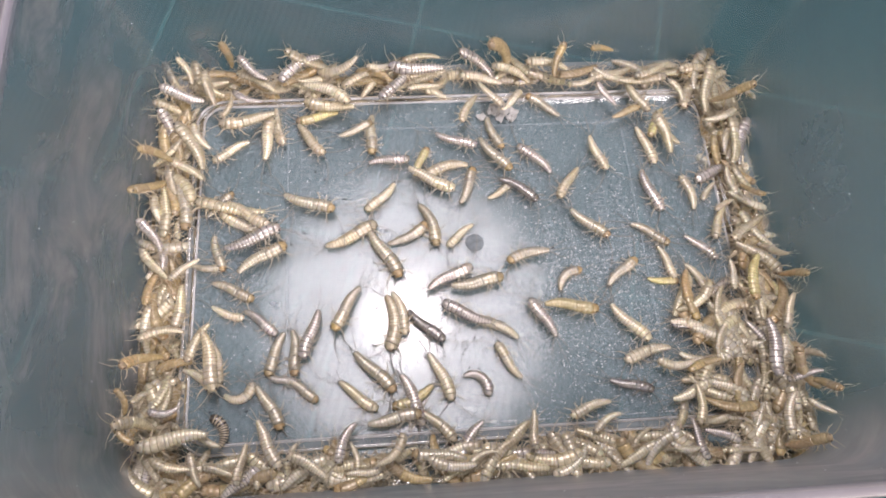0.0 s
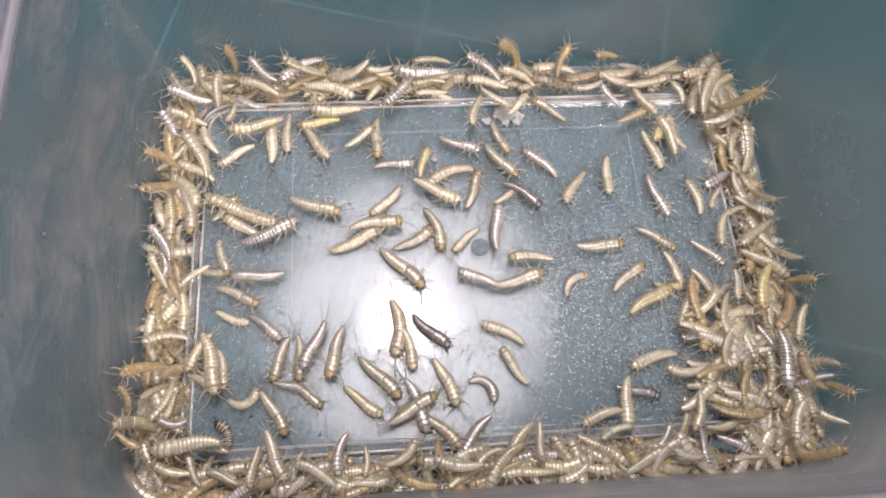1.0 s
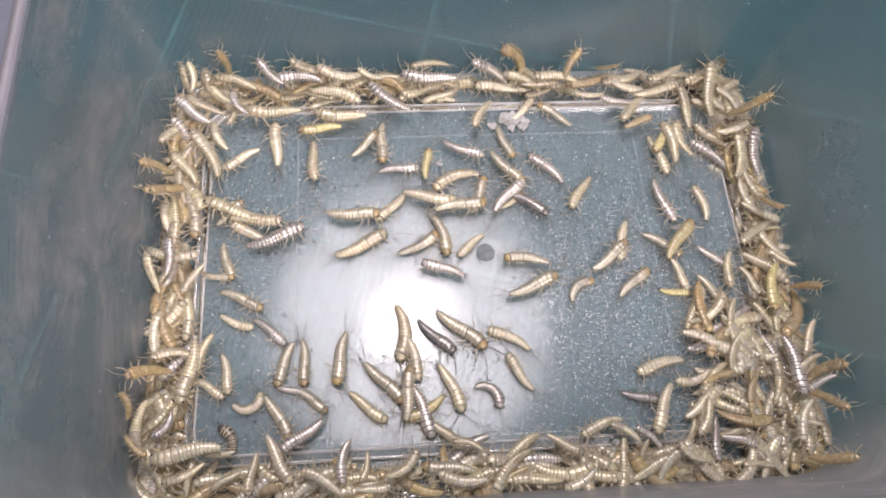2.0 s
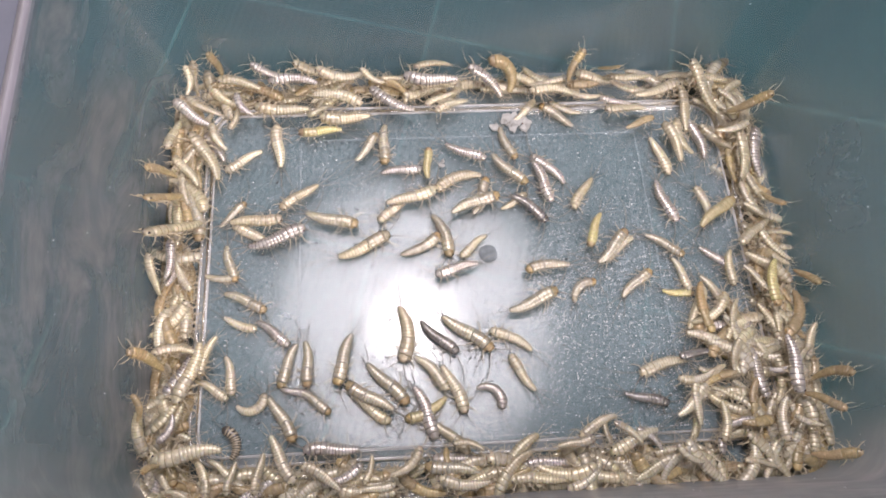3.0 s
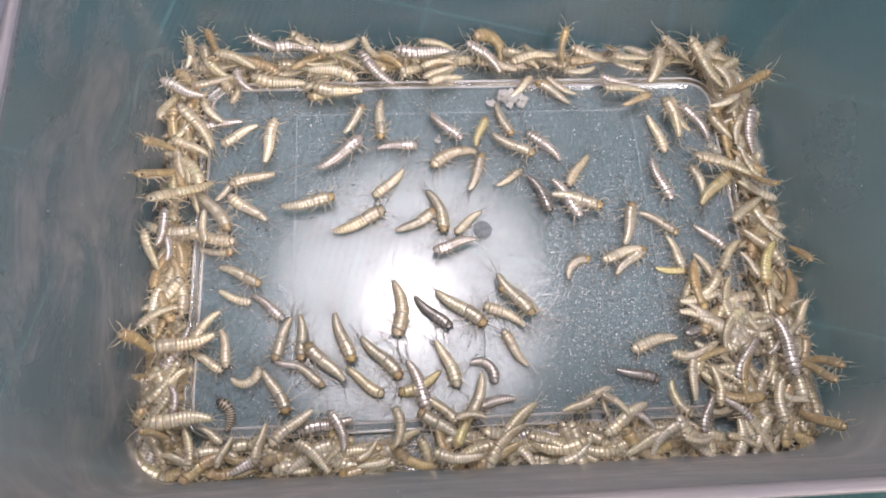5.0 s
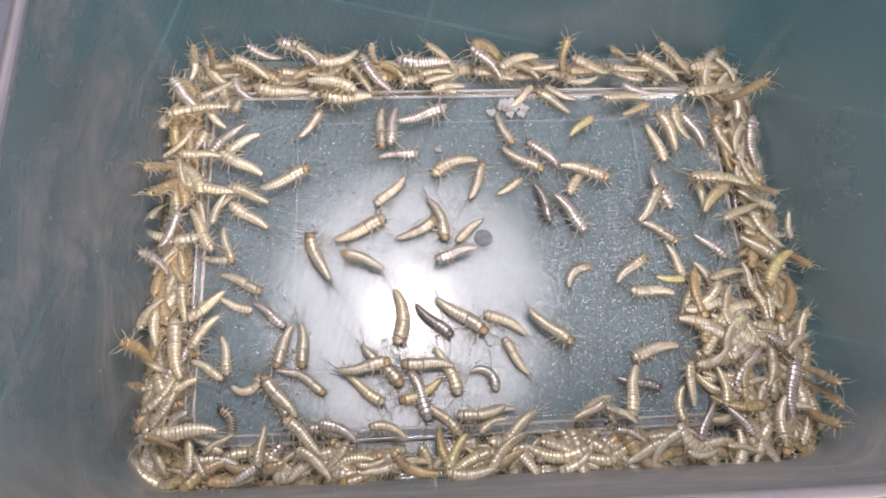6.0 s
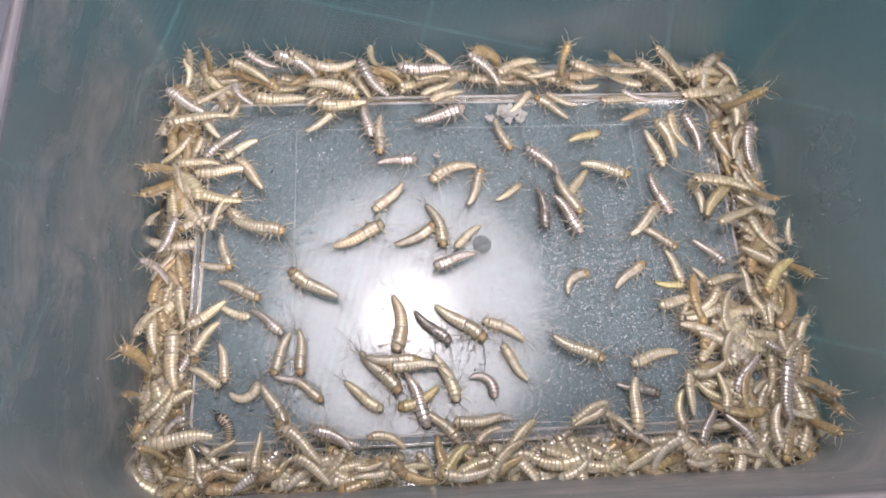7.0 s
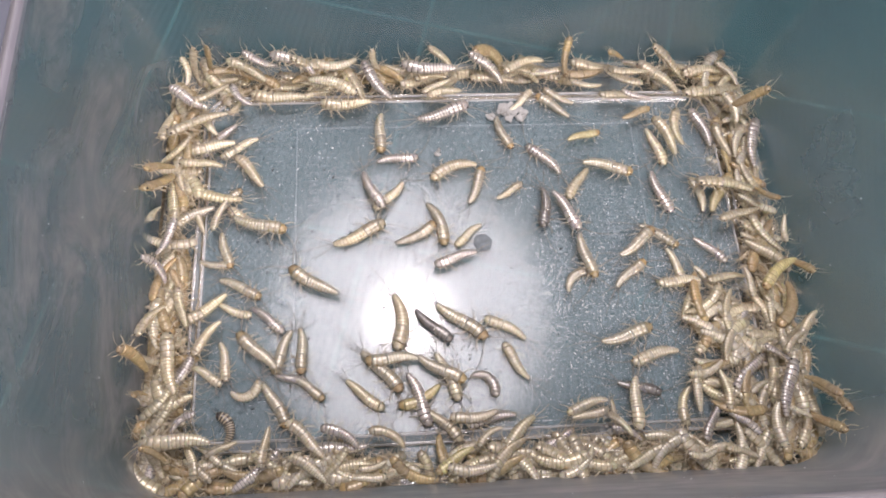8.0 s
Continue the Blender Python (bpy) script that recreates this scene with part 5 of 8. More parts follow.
    jostle(fish_83, [(0.0, -50.8, 36.4, 7.3, 125, -41), (0.5, -51.1, 37.4, 7.3, 123, -41), (1.2, -51.1, 37.4, 7.3, 120, -41), (2.2, -52.2, 37.1, 6.8, 92, -34), (3.5, -53.4, 37.0, 6.8, 91, -34), (4.2, -53.5, 37.5, 6.8, 93, -34), (5.5, -51.7, 37.0, 6.3, 90, -21), (7.0, -52.5, 36.4, 6.3, 94, -21), (8.0, -52.9, 36.4, 6.3, 102, -21)], 25)
    jostle(fish_84, [(0.0, -53.4, 37.6, 4.0, 124, -25), (0.5, -53.5, 37.3, 4.0, 130, -25), (1.6, -53.5, 37.6, 4.0, 133, -25), (2.4, -51.4, 37.8, 6.3, 85, -59), (3.5, -51.2, 37.6, 6.3, 87, -59), (4.1, -51.7, 37.2, 6.3, 94, -59), (5.5, -50.5, 37.1, 6.3, 90, -59), (7.0, -51.2, 37.6, 6.3, 87, -59), (8.0, -50.5, 37.7, 6.3, 89, -59)], -21)
    jostle(fish_85, [(0.0, -43.0, 39.1, 8.4, 128, -74), (0.5, -43.3, 39.1, 8.4, 123, -74), (1.6, -43.0, 38.9, 8.4, 121, -74), (2.4, -47.6, 38.8, 8.6, 154, -73), (3.5, -47.2, 39.2, 8.6, 153, -73), (4.5, -47.3, 39.3, 8.6, 148, -73), (5.0, -47.6, 38.6, 7.6, 100, -75), (5.6, -48.0, 37.8, 6.6, 53, -76), (7.0, -48.4, 38.7, 6.6, 59, -76), (8.0, -48.5, 38.9, 6.6, 60, -76)], -13)
    jostle(fish_86, [(0.0, -38.0, 34.9, 5.4, 149, 0), (0.5, -38.5, 34.1, 5.4, 154, 0), (1.0, -38.4, 34.4, 5.4, 156, 0), (1.9, -43.7, 36.5, 5.4, 160, 0), (3.5, -43.6, 36.7, 5.4, 166, 0), (4.8, -43.9, 36.1, 5.4, 159, 0), (5.7, -41.0, 35.7, 6.1, 151, -8), (7.0, -41.0, 36.5, 6.1, 154, -8), (8.0, -41.5, 36.3, 6.1, 153, -8)], -2)
    jostle(fish_87, [(0.0, -33.5, 26.3, 3.2, -78, -0), (0.5, -33.6, 26.6, 3.2, -77, -0), (1.0, -32.8, 25.7, 3.2, -91, -0), (2.0, -45.2, 35.2, 3.2, -71, -0), (3.5, -45.9, 34.0, 3.2, -73, -0), (5.0, -45.3, 33.9, 3.2, -67, -0), (5.8, -45.6, 32.9, 3.2, -79, -0), (7.0, -45.9, 34.0, 3.2, -73, -0), (8.0, -45.6, 34.4, 3.2, -71, -0)], 24)
    jostle(fish_88, [(0.0, -38.2, 36.8, 7.5, 141, -16), (0.5, -37.7, 37.1, 7.5, 142, -16), (1.9, -36.9, 37.7, 7.5, 136, -16), (3.0, -37.8, 38.2, 7.8, 168, -21), (3.5, -38.2, 38.2, 7.8, 164, -21), (4.4, -37.1, 38.8, 7.8, 170, -21), (5.6, -38.0, 38.5, 7.8, 172, -21), (7.0, -38.2, 38.2, 7.8, 164, -21), (8.0, -38.7, 37.9, 7.8, 167, -21)], -8)
    jostle(fish_89, [(0.0, -28.2, 39.2, 6.5, 170, -29), (0.5, -29.2, 38.7, 6.5, 173, -29), (1.4, -29.8, 38.4, 6.5, 168, -29), (2.4, -29.0, 39.4, 6.5, 180, -29), (3.5, -29.2, 38.7, 6.5, 173, -29), (4.2, -29.2, 38.5, 6.5, 173, -29), (5.3, -28.9, 39.2, 6.5, 164, -29), (7.0, -29.2, 38.7, 6.5, 173, -29), (8.0, -28.9, 37.7, 6.5, 182, -29)], 7)
    jostle(fish_90, [(0.0, -22.6, 38.3, 5.9, -177, 26), (0.5, -22.6, 38.7, 5.9, -174, 26), (1.0, -21.6, 38.1, 5.9, -176, 26), (1.9, -24.0, 38.2, 6.9, -188, -10), (3.5, -24.7, 38.9, 6.9, -180, -10), (4.4, -24.2, 39.9, 6.9, -170, -10), (5.6, -25.0, 38.6, 6.2, -164, -0), (7.0, -25.0, 38.6, 6.2, -179, -0), (8.0, -25.1, 38.6, 6.2, -178, -0)], -3)
    jostle(fish_91, [(0.0, -29.6, 36.7, 6.6, -143, -0), (0.5, -30.4, 37.0, 6.6, -154, -0), (1.3, -30.2, 37.4, 6.6, -146, -0), (2.2, -32.5, 35.7, 6.6, -189, 0), (3.5, -33.4, 36.2, 6.6, -181, 0), (4.7, -32.7, 36.7, 6.6, -179, 0), (5.8, -32.1, 38.3, 7.4, -209, -9), (7.0, -32.3, 36.8, 7.4, -208, -9), (8.0, -32.8, 36.7, 7.4, -203, -9)], -10)
    jostle(fish_92, [(0.0, -17.6, 36.4, 4.3, -149, -0), (0.5, -18.5, 35.6, 4.3, -155, -0), (1.8, -18.4, 36.6, 4.3, -158, -0), (2.6, -23.5, 38.0, 4.5, -164, 3), (3.5, -24.7, 37.3, 4.5, -168, 3), (4.5, -24.0, 37.2, 4.5, -164, 3), (4.9, -22.8, 36.4, 4.4, -199, 1), (5.3, -21.6, 35.7, 4.3, -234, -0), (7.0, -21.1, 35.4, 4.3, -234, -0), (8.0, -22.0, 35.0, 4.3, -241, -0)], 24)
    jostle(fish_93, [(0.0, -24.6, 31.0, 6.6, -28, -0), (0.5, -25.0, 31.9, 6.6, -16, -0), (1.5, -24.8, 32.3, 6.6, -18, -0), (2.3, -24.7, 32.0, 6.6, -18, -0), (3.5, -25.0, 31.9, 6.6, -16, -0), (4.4, -24.7, 31.9, 6.6, -16, -0), (5.7, -25.6, 31.2, 6.6, -16, -0), (7.0, -25.0, 31.9, 6.6, -16, -0), (8.0, -25.2, 32.0, 6.6, -22, -0)], 9)
    jostle(fish_94, [(0.0, -39.4, 27.0, 5.5, -170, -0), (0.5, -38.7, 26.5, 5.5, -173, -0), (1.4, -38.9, 27.0, 5.5, -167, -0), (2.3, -35.6, 31.6, 5.5, -189, -0), (3.5, -35.4, 31.3, 5.5, -185, -0), (4.5, -35.5, 31.5, 5.5, -190, -0), (5.5, -35.2, 31.8, 5.5, -190, -0), (7.0, -35.4, 31.3, 5.5, -185, -0), (8.0, -35.5, 31.4, 5.5, -185, -0)], -1)
    jostle(fish_95, [(0.0, -39.0, 31.2, 6.4, 155, -0), (0.5, -39.3, 31.1, 6.4, 154, -0), (1.3, -39.2, 30.8, 6.4, 150, -0), (2.1, -42.4, 31.7, 6.4, 118, -0), (3.5, -41.4, 31.6, 6.4, 125, -0), (4.7, -40.7, 31.2, 6.4, 123, -0), (5.5, -42.0, 31.3, 6.4, 121, -0), (7.0, -41.4, 31.6, 6.4, 125, -0), (8.0, -41.7, 30.9, 6.4, 129, -0)], 16)
    jostle(fish_96, [(0.0, -25.7, 34.7, 3.9, 174, -0), (0.5, -25.9, 35.1, 3.9, 169, -0), (1.5, -25.8, 34.9, 3.9, 168, -0), (2.3, -28.4, 31.2, 3.9, 209, -0), (3.5, -28.4, 31.5, 3.9, 205, -0), (4.5, -28.7, 31.5, 3.9, 208, -0), (5.8, -27.8, 31.9, 3.9, 206, -0), (7.0, -28.1, 31.5, 3.9, 205, -0), (8.0, -28.7, 32.3, 3.9, 195, -0)], 6)
    jostle(fish_97, [(0.0, -24.3, 30.0, 5.1, 170, -0), (0.5, -24.1, 29.8, 5.1, 179, -0), (1.7, -24.2, 29.7, 5.1, 173, -0), (2.8, -23.8, 29.3, 5.1, 177, -0), (3.5, -24.1, 29.8, 5.1, 179, -0), (4.6, -24.8, 29.7, 5.1, 171, -0), (5.9, -23.0, 30.3, 5.1, 178, -0), (7.0, -23.7, 30.1, 5.1, 180, -0), (8.0, -23.0, 29.9, 5.1, 180, -0)], -16)
    jostle(fish_98, [(0.0, -14.5, 38.2, 5.7, 186, -0), (0.5, -15.0, 38.5, 5.7, 179, -0), (1.2, -16.0, 38.3, 5.7, 186, -0), (2.2, -18.4, 37.8, 6.2, 163, -22), (3.5, -18.2, 37.7, 6.2, 154, -22), (4.3, -18.4, 37.9, 6.2, 157, -22), (5.6, -17.4, 37.7, 7.7, 148, -74), (7.0, -17.2, 38.8, 7.7, 148, -74), (8.0, -17.0, 37.6, 7.7, 148, -74)], -22)
    jostle(fish_99, [(0.0, -11.8, 34.4, 5.5, -129, -0), (0.5, -11.8, 34.0, 5.5, -126, -0), (1.1, -12.4, 33.9, 5.5, -127, -0), (1.6, -13.6, 33.4, 5.5, -173, -0), (2.0, -14.9, 33.0, 5.5, -219, -0), (3.5, -14.7, 32.7, 5.5, -211, -0), (4.2, -15.0, 32.7, 5.5, -215, -0), (5.3, -17.3, 34.7, 5.7, -233, -4), (7.0, -17.4, 35.3, 5.7, -236, -4), (8.0, -16.8, 34.5, 5.7, -238, -4)], 10)
    jostle(fish_100, [(0.0, -13.7, 37.3, 5.1, 180, -0), (0.5, -14.1, 37.2, 5.1, 179, -0), (1.2, -14.2, 37.0, 5.1, 179, -0), (2.5, -15.1, 37.8, 5.1, 170, -0), (3.5, -14.1, 37.2, 5.1, 179, -0), (4.4, -14.2, 37.4, 5.1, 176, -0), (5.2, -10.0, 36.4, 6.1, 134, -18), (7.0, -10.2, 36.4, 6.1, 125, -18), (8.0, -10.7, 36.7, 6.1, 129, -18)], -7)
    jostle(fish_101, [(0.0, -7.6, 36.9, 6.7, 174, -0), (0.5, -7.9, 36.9, 6.7, 176, -0), (1.4, -7.9, 36.8, 6.7, 172, -0), (2.5, -6.9, 36.7, 6.7, 172, -0), (3.5, -7.9, 36.9, 6.7, 176, -0), (4.0, -8.2, 37.3, 6.7, 183, -0), (5.4, -8.4, 37.1, 6.7, 175, -0), (7.0, -7.9, 36.9, 6.7, 176, -0), (8.0, -7.1, 36.7, 6.7, 172, -0)], -12)
    jostle(fish_102, [(0.0, -6.5, 38.1, 7.0, -178, 4), (0.5, -6.6, 38.8, 7.0, -180, 4), (1.1, -5.6, 38.2, 7.0, -187, 4), (2.2, -7.2, 38.6, 7.0, -180, 4), (3.5, -6.6, 38.8, 7.0, -180, 4), (4.7, -6.0, 37.9, 7.0, -188, 4), (5.7, -5.1, 37.5, 6.8, -213, -25), (7.0, -5.0, 37.6, 6.8, -212, -25), (8.0, -4.6, 37.7, 6.8, -217, -25)], 23)
    jostle(fish_103, [(0.0, -10.1, 36.3, 4.0, -120, -0), (0.5, -10.8, 35.2, 4.0, -116, -0), (1.1, -11.8, 35.5, 4.0, -121, -0), (2.4, -10.8, 34.9, 4.0, -126, -0), (3.5, -10.8, 35.2, 4.0, -116, -0), (4.0, -11.3, 34.7, 4.0, -115, -0), (5.1, -11.0, 35.5, 4.0, -100, -0), (7.0, -10.8, 35.2, 4.0, -116, -0), (8.0, -10.5, 35.7, 4.0, -119, -0)], 4)
    jostle(fish_104, [(0.0, -6.5, 35.4, 5.2, -178, 0), (0.5, -6.1, 35.1, 5.2, -176, 0), (1.0, -6.3, 34.8, 5.2, -178, 0), (2.0, -5.5, 35.5, 5.2, -187, 0), (3.5, -6.1, 35.1, 5.2, -176, 0), (4.9, -5.6, 34.7, 5.2, -170, 0), (6.1, -6.1, 34.8, 5.2, -175, 0), (7.0, -6.1, 35.1, 5.2, -176, 0), (8.0, -6.7, 34.7, 5.2, -175, 0)], -9)
    jostle(fish_105, [(0.0, -6.4, 33.0, 5.2, -173, -0), (0.5, -5.7, 32.9, 5.2, -162, -0), (1.0, -6.0, 32.5, 5.2, -178, -0), (2.1, -5.8, 32.5, 5.2, -158, -0), (3.5, -5.8, 32.6, 5.2, -154, -0), (4.7, -5.4, 32.8, 5.2, -154, -0), (5.9, -5.4, 33.6, 5.2, -162, -0), (7.0, -5.8, 32.6, 5.2, -154, -0), (8.0, -5.7, 32.9, 5.2, -151, -0)], 16)
    jostle(fish_106, [(0.0, 2.1, 27.7, 5.3, -118, -0), (0.5, 2.3, 28.1, 5.3, -107, -0), (1.9, 2.8, 28.4, 5.3, -118, -0), (2.7, -3.3, 30.5, 5.3, -156, -0), (3.5, -3.8, 30.8, 5.3, -160, -0), (4.5, -4.5, 30.4, 5.3, -159, -0), (5.4, -3.9, 31.4, 5.3, -174, -0), (7.0, -3.8, 30.8, 5.3, -160, -0), (8.0, -4.3, 31.1, 5.3, -168, -0)], -8)
    jostle(fish_107, [(0.0, -50.9, 31.5, 7.3, 162, -9), (0.5, -50.9, 32.2, 7.3, 173, -9), (1.1, -50.4, 31.9, 7.3, 161, -9), (2.1, -50.8, 29.8, 6.8, 140, -3), (3.5, -51.9, 29.9, 6.8, 146, -3), (4.7, -52.4, 29.3, 6.8, 160, -3), (6.1, -52.3, 30.2, 6.8, 130, -3), (7.0, -51.9, 29.9, 6.8, 146, -3), (8.0, -51.4, 30.3, 6.8, 147, -3)], -7)
    jostle(fish_108, [(0.0, -45.9, 33.0, 6.8, 105, -2), (0.5, -45.3, 33.2, 6.8, 102, -2), (1.0, -45.1, 33.4, 6.8, 89, -2), (1.6, -46.9, 32.2, 6.7, 119, -1), (2.1, -48.8, 31.0, 6.5, 150, -0), (3.5, -49.4, 31.5, 6.5, 144, -0), (4.3, -49.2, 31.3, 6.5, 142, -0), (4.8, -48.0, 31.0, 6.5, 173, -0), (5.2, -46.8, 30.8, 6.5, 204, -0), (7.0, -47.3, 31.2, 6.5, 209, -0), (8.0, -47.9, 31.1, 6.5, 208, -0)], 24)
    jostle(fish_109, [(0.0, -53.1, 29.8, 4.5, 159, -8), (0.5, -51.8, 29.1, 4.5, 155, -8), (1.3, -51.5, 28.6, 4.5, 171, -8), (1.8, -52.9, 27.3, 4.9, 210, -13), (2.2, -54.3, 26.0, 5.3, 250, -18), (3.5, -54.6, 26.4, 5.3, 263, -18), (4.2, -54.1, 26.9, 5.3, 258, -18), (5.3, -54.8, 26.4, 5.3, 251, -18), (7.0, -54.6, 26.4, 5.3, 263, -18), (8.0, -54.8, 25.2, 5.3, 264, -18)], 1)
    jostle(fish_110, [(0.0, -49.4, 21.5, 5.6, 118, 0), (0.5, -49.5, 21.3, 5.6, 119, 0), (1.2, -48.9, 20.6, 5.6, 114, 0), (1.9, -48.4, 21.6, 5.6, 118, 0), (3.5, -49.5, 21.3, 5.6, 119, 0), (4.8, -49.9, 21.5, 5.6, 116, 0), (5.3, -49.9, 23.9, 6.1, 155, -5), (5.8, -50.0, 26.4, 6.6, 193, -9), (7.0, -49.4, 25.8, 6.6, 193, -9), (8.0, -49.4, 24.6, 6.6, 208, -9)], 22)
    jostle(fish_111, [(0.0, -53.6, 25.0, 5.0, 112, -28), (0.5, -54.0, 25.2, 5.0, 114, -28), (1.7, -54.0, 25.5, 5.0, 117, -28), (2.5, -49.1, 24.8, 3.3, 130, -0), (3.5, -48.5, 25.0, 3.3, 127, -0), (4.4, -48.9, 25.1, 3.3, 130, -0), (4.9, -46.8, 23.6, 3.3, 179, 0), (5.4, -44.8, 22.1, 3.3, 229, -0), (7.0, -45.3, 22.4, 3.3, 224, -0), (8.0, -45.9, 22.9, 3.3, 231, -0)], 11)
    jostle(fish_112, [(0.0, -47.4, 23.8, 4.9, 120, -0), (0.5, -46.8, 24.0, 4.9, 115, -0), (0.9, -46.7, 23.7, 4.9, 116, -0), (1.7, -45.8, 25.1, 4.9, 115, -0), (3.5, -47.1, 25.8, 4.9, 118, -0), (4.6, -47.4, 25.0, 4.9, 125, -0), (5.4, -46.7, 26.6, 4.9, 127, -0), (7.0, -47.1, 25.8, 4.9, 118, -0), (8.0, -47.6, 26.2, 4.9, 115, -0)], 6)
    jostle(fish_113, [(0.0, -54.2, 17.9, 8.4, 186, -49), (0.5, -53.9, 17.6, 8.4, 175, -49), (1.2, -53.9, 17.8, 8.4, 175, -49), (2.2, -55.5, 16.2, 9.4, 202, -57), (3.5, -54.6, 15.9, 9.4, 204, -57), (4.8, -54.5, 16.2, 9.4, 204, -57), (5.8, -54.4, 12.9, 9.4, 220, -49), (7.0, -54.3, 14.0, 9.4, 222, -49), (8.0, -54.3, 14.0, 9.4, 229, -49)], -10)
    jostle(fish_114, [(0.0, -49.8, 16.8, 5.3, 144, -0), (0.5, -49.6, 17.3, 5.3, 148, -0), (1.3, -48.6, 17.1, 5.3, 147, -0), (2.1, -52.0, 18.7, 5.3, 125, -0), (3.5, -52.1, 18.2, 5.3, 128, -0), (4.2, -52.1, 17.9, 5.3, 122, -0), (5.5, -49.5, 17.9, 5.3, 169, -0), (7.0, -49.1, 17.5, 5.3, 176, -0), (8.0, -48.7, 17.0, 5.3, 172, -0)], 11)
    jostle(fish_115, [(0.0, -55.6, 12.7, 7.0, -120, -49), (0.5, -54.5, 13.1, 7.0, -121, -49), (1.7, -54.1, 13.9, 7.0, -130, -49), (2.8, -54.3, 12.0, 8.5, -123, -55), (3.5, -55.0, 11.6, 8.5, -116, -55), (4.7, -55.2, 11.5, 8.5, -124, -55), (5.9, -54.4, 10.8, 7.2, -106, -45), (7.0, -55.0, 11.8, 7.2, -109, -45), (8.0, -55.1, 12.7, 7.2, -110, -45)], 4)
    jostle(fish_116, [(0.0, -50.1, 12.1, 3.9, 133, -0), (0.5, -50.9, 11.2, 3.9, 137, -0), (1.2, -50.6, 11.7, 3.9, 136, -0), (2.0, -49.8, 10.4, 3.9, 123, 0), (3.5, -50.9, 11.3, 3.9, 121, 0), (4.2, -51.2, 11.1, 3.9, 122, 0), (5.4, -48.8, 6.9, 3.9, 110, -0), (7.0, -48.4, 7.2, 3.9, 110, -0), (8.0, -48.7, 6.5, 3.9, 117, -0)], -14)
    jostle(fish_117, [(0.0, -42.3, 10.0, 3.4, 168, -0), (0.5, -42.1, 10.4, 3.4, 162, -0), (1.8, -41.7, 11.2, 3.4, 155, -0), (2.4, -47.1, 8.7, 5.5, 187, -21), (3.0, -52.6, 6.3, 7.6, 220, -42), (3.5, -52.7, 6.5, 7.6, 223, -42), (4.6, -52.4, 6.9, 7.6, 228, -42), (5.8, -48.3, 12.6, 3.4, 174, 0), (7.0, -47.6, 12.4, 3.4, 165, 0), (8.0, -47.7, 12.2, 3.4, 167, 0)], 24)
    jostle(fish_118, [(0.0, -53.7, 9.0, 4.4, 110, -21), (0.5, -53.8, 8.9, 4.4, 109, -21), (1.7, -53.9, 8.9, 4.4, 104, -21), (2.9, -53.6, 11.7, 3.1, 78, 0), (3.5, -53.6, 11.4, 3.1, 89, 0), (4.4, -53.5, 10.8, 3.1, 107, 0), (4.7, -53.1, 11.5, 3.1, 158, 0), (5.1, -52.7, 12.3, 3.1, 209, -0), (5.4, -52.3, 13.0, 3.1, 260, -0), (7.0, -52.4, 12.9, 3.1, 253, -0), (8.0, -51.6, 12.7, 3.1, 254, -0)], 20)
    jostle(fish_119, [(0.0, -43.4, 29.8, 4.8, -116, -0), (0.5, -43.5, 29.3, 4.8, -112, -0), (1.4, -43.4, 30.4, 4.8, -110, -0), (2.6, -45.1, 29.8, 4.8, -107, -0), (3.5, -43.5, 29.3, 4.8, -112, -0), (4.2, -43.6, 28.8, 4.8, -123, -0), (5.3, -43.2, 29.6, 4.8, -104, -0), (7.0, -43.5, 29.3, 4.8, -112, -0), (8.0, -43.3, 29.8, 4.8, -116, -0)], -1)
    jostle(fish_120, [(0.0, -54.6, 3.3, 7.0, 125, -12), (0.5, -54.2, 3.1, 7.0, 123, -12), (1.0, -53.6, 2.7, 7.0, 119, -12), (2.2, -53.1, 1.0, 6.5, 88, -0), (3.5, -54.1, 1.2, 6.5, 89, -0), (4.5, -54.9, 1.3, 6.5, 92, -0), (5.6, -52.9, 3.0, 6.5, 69, -0), (7.0, -52.9, 3.2, 6.5, 69, -0), (8.0, -53.2, 2.7, 6.5, 69, -0)], -7)
    jostle(fish_121, [(0.0, -50.5, 6.5, 3.0, -94, -0), (0.5, -50.7, 5.7, 3.0, -102, -0), (1.1, -51.4, 5.8, 3.0, -92, -0), (2.2, -52.1, 4.8, 3.0, -58, 0), (3.5, -51.5, 4.9, 3.0, -62, 0), (4.5, -50.8, 5.5, 3.0, -63, 0), (5.6, -54.6, 6.1, 6.8, -102, -36), (7.0, -55.1, 6.1, 6.8, -98, -36), (8.0, -55.1, 6.7, 6.8, -96, -36)], 5)
    jostle(fish_122, [(0.0, -53.8, -1.2, 5.6, 129, -4), (0.5, -53.6, -1.4, 5.6, 114, -4), (1.3, -54.0, -1.7, 5.6, 115, -4), (2.4, -55.3, -1.8, 7.3, 100, -33), (3.5, -55.2, -2.0, 7.3, 102, -33), (4.8, -55.6, -1.4, 7.3, 107, -33), (5.8, -49.8, -9.8, 5.3, 97, -0), (7.0, -49.8, -9.0, 5.3, 98, -0), (8.0, -49.9, -9.6, 5.3, 105, -0)], -25)
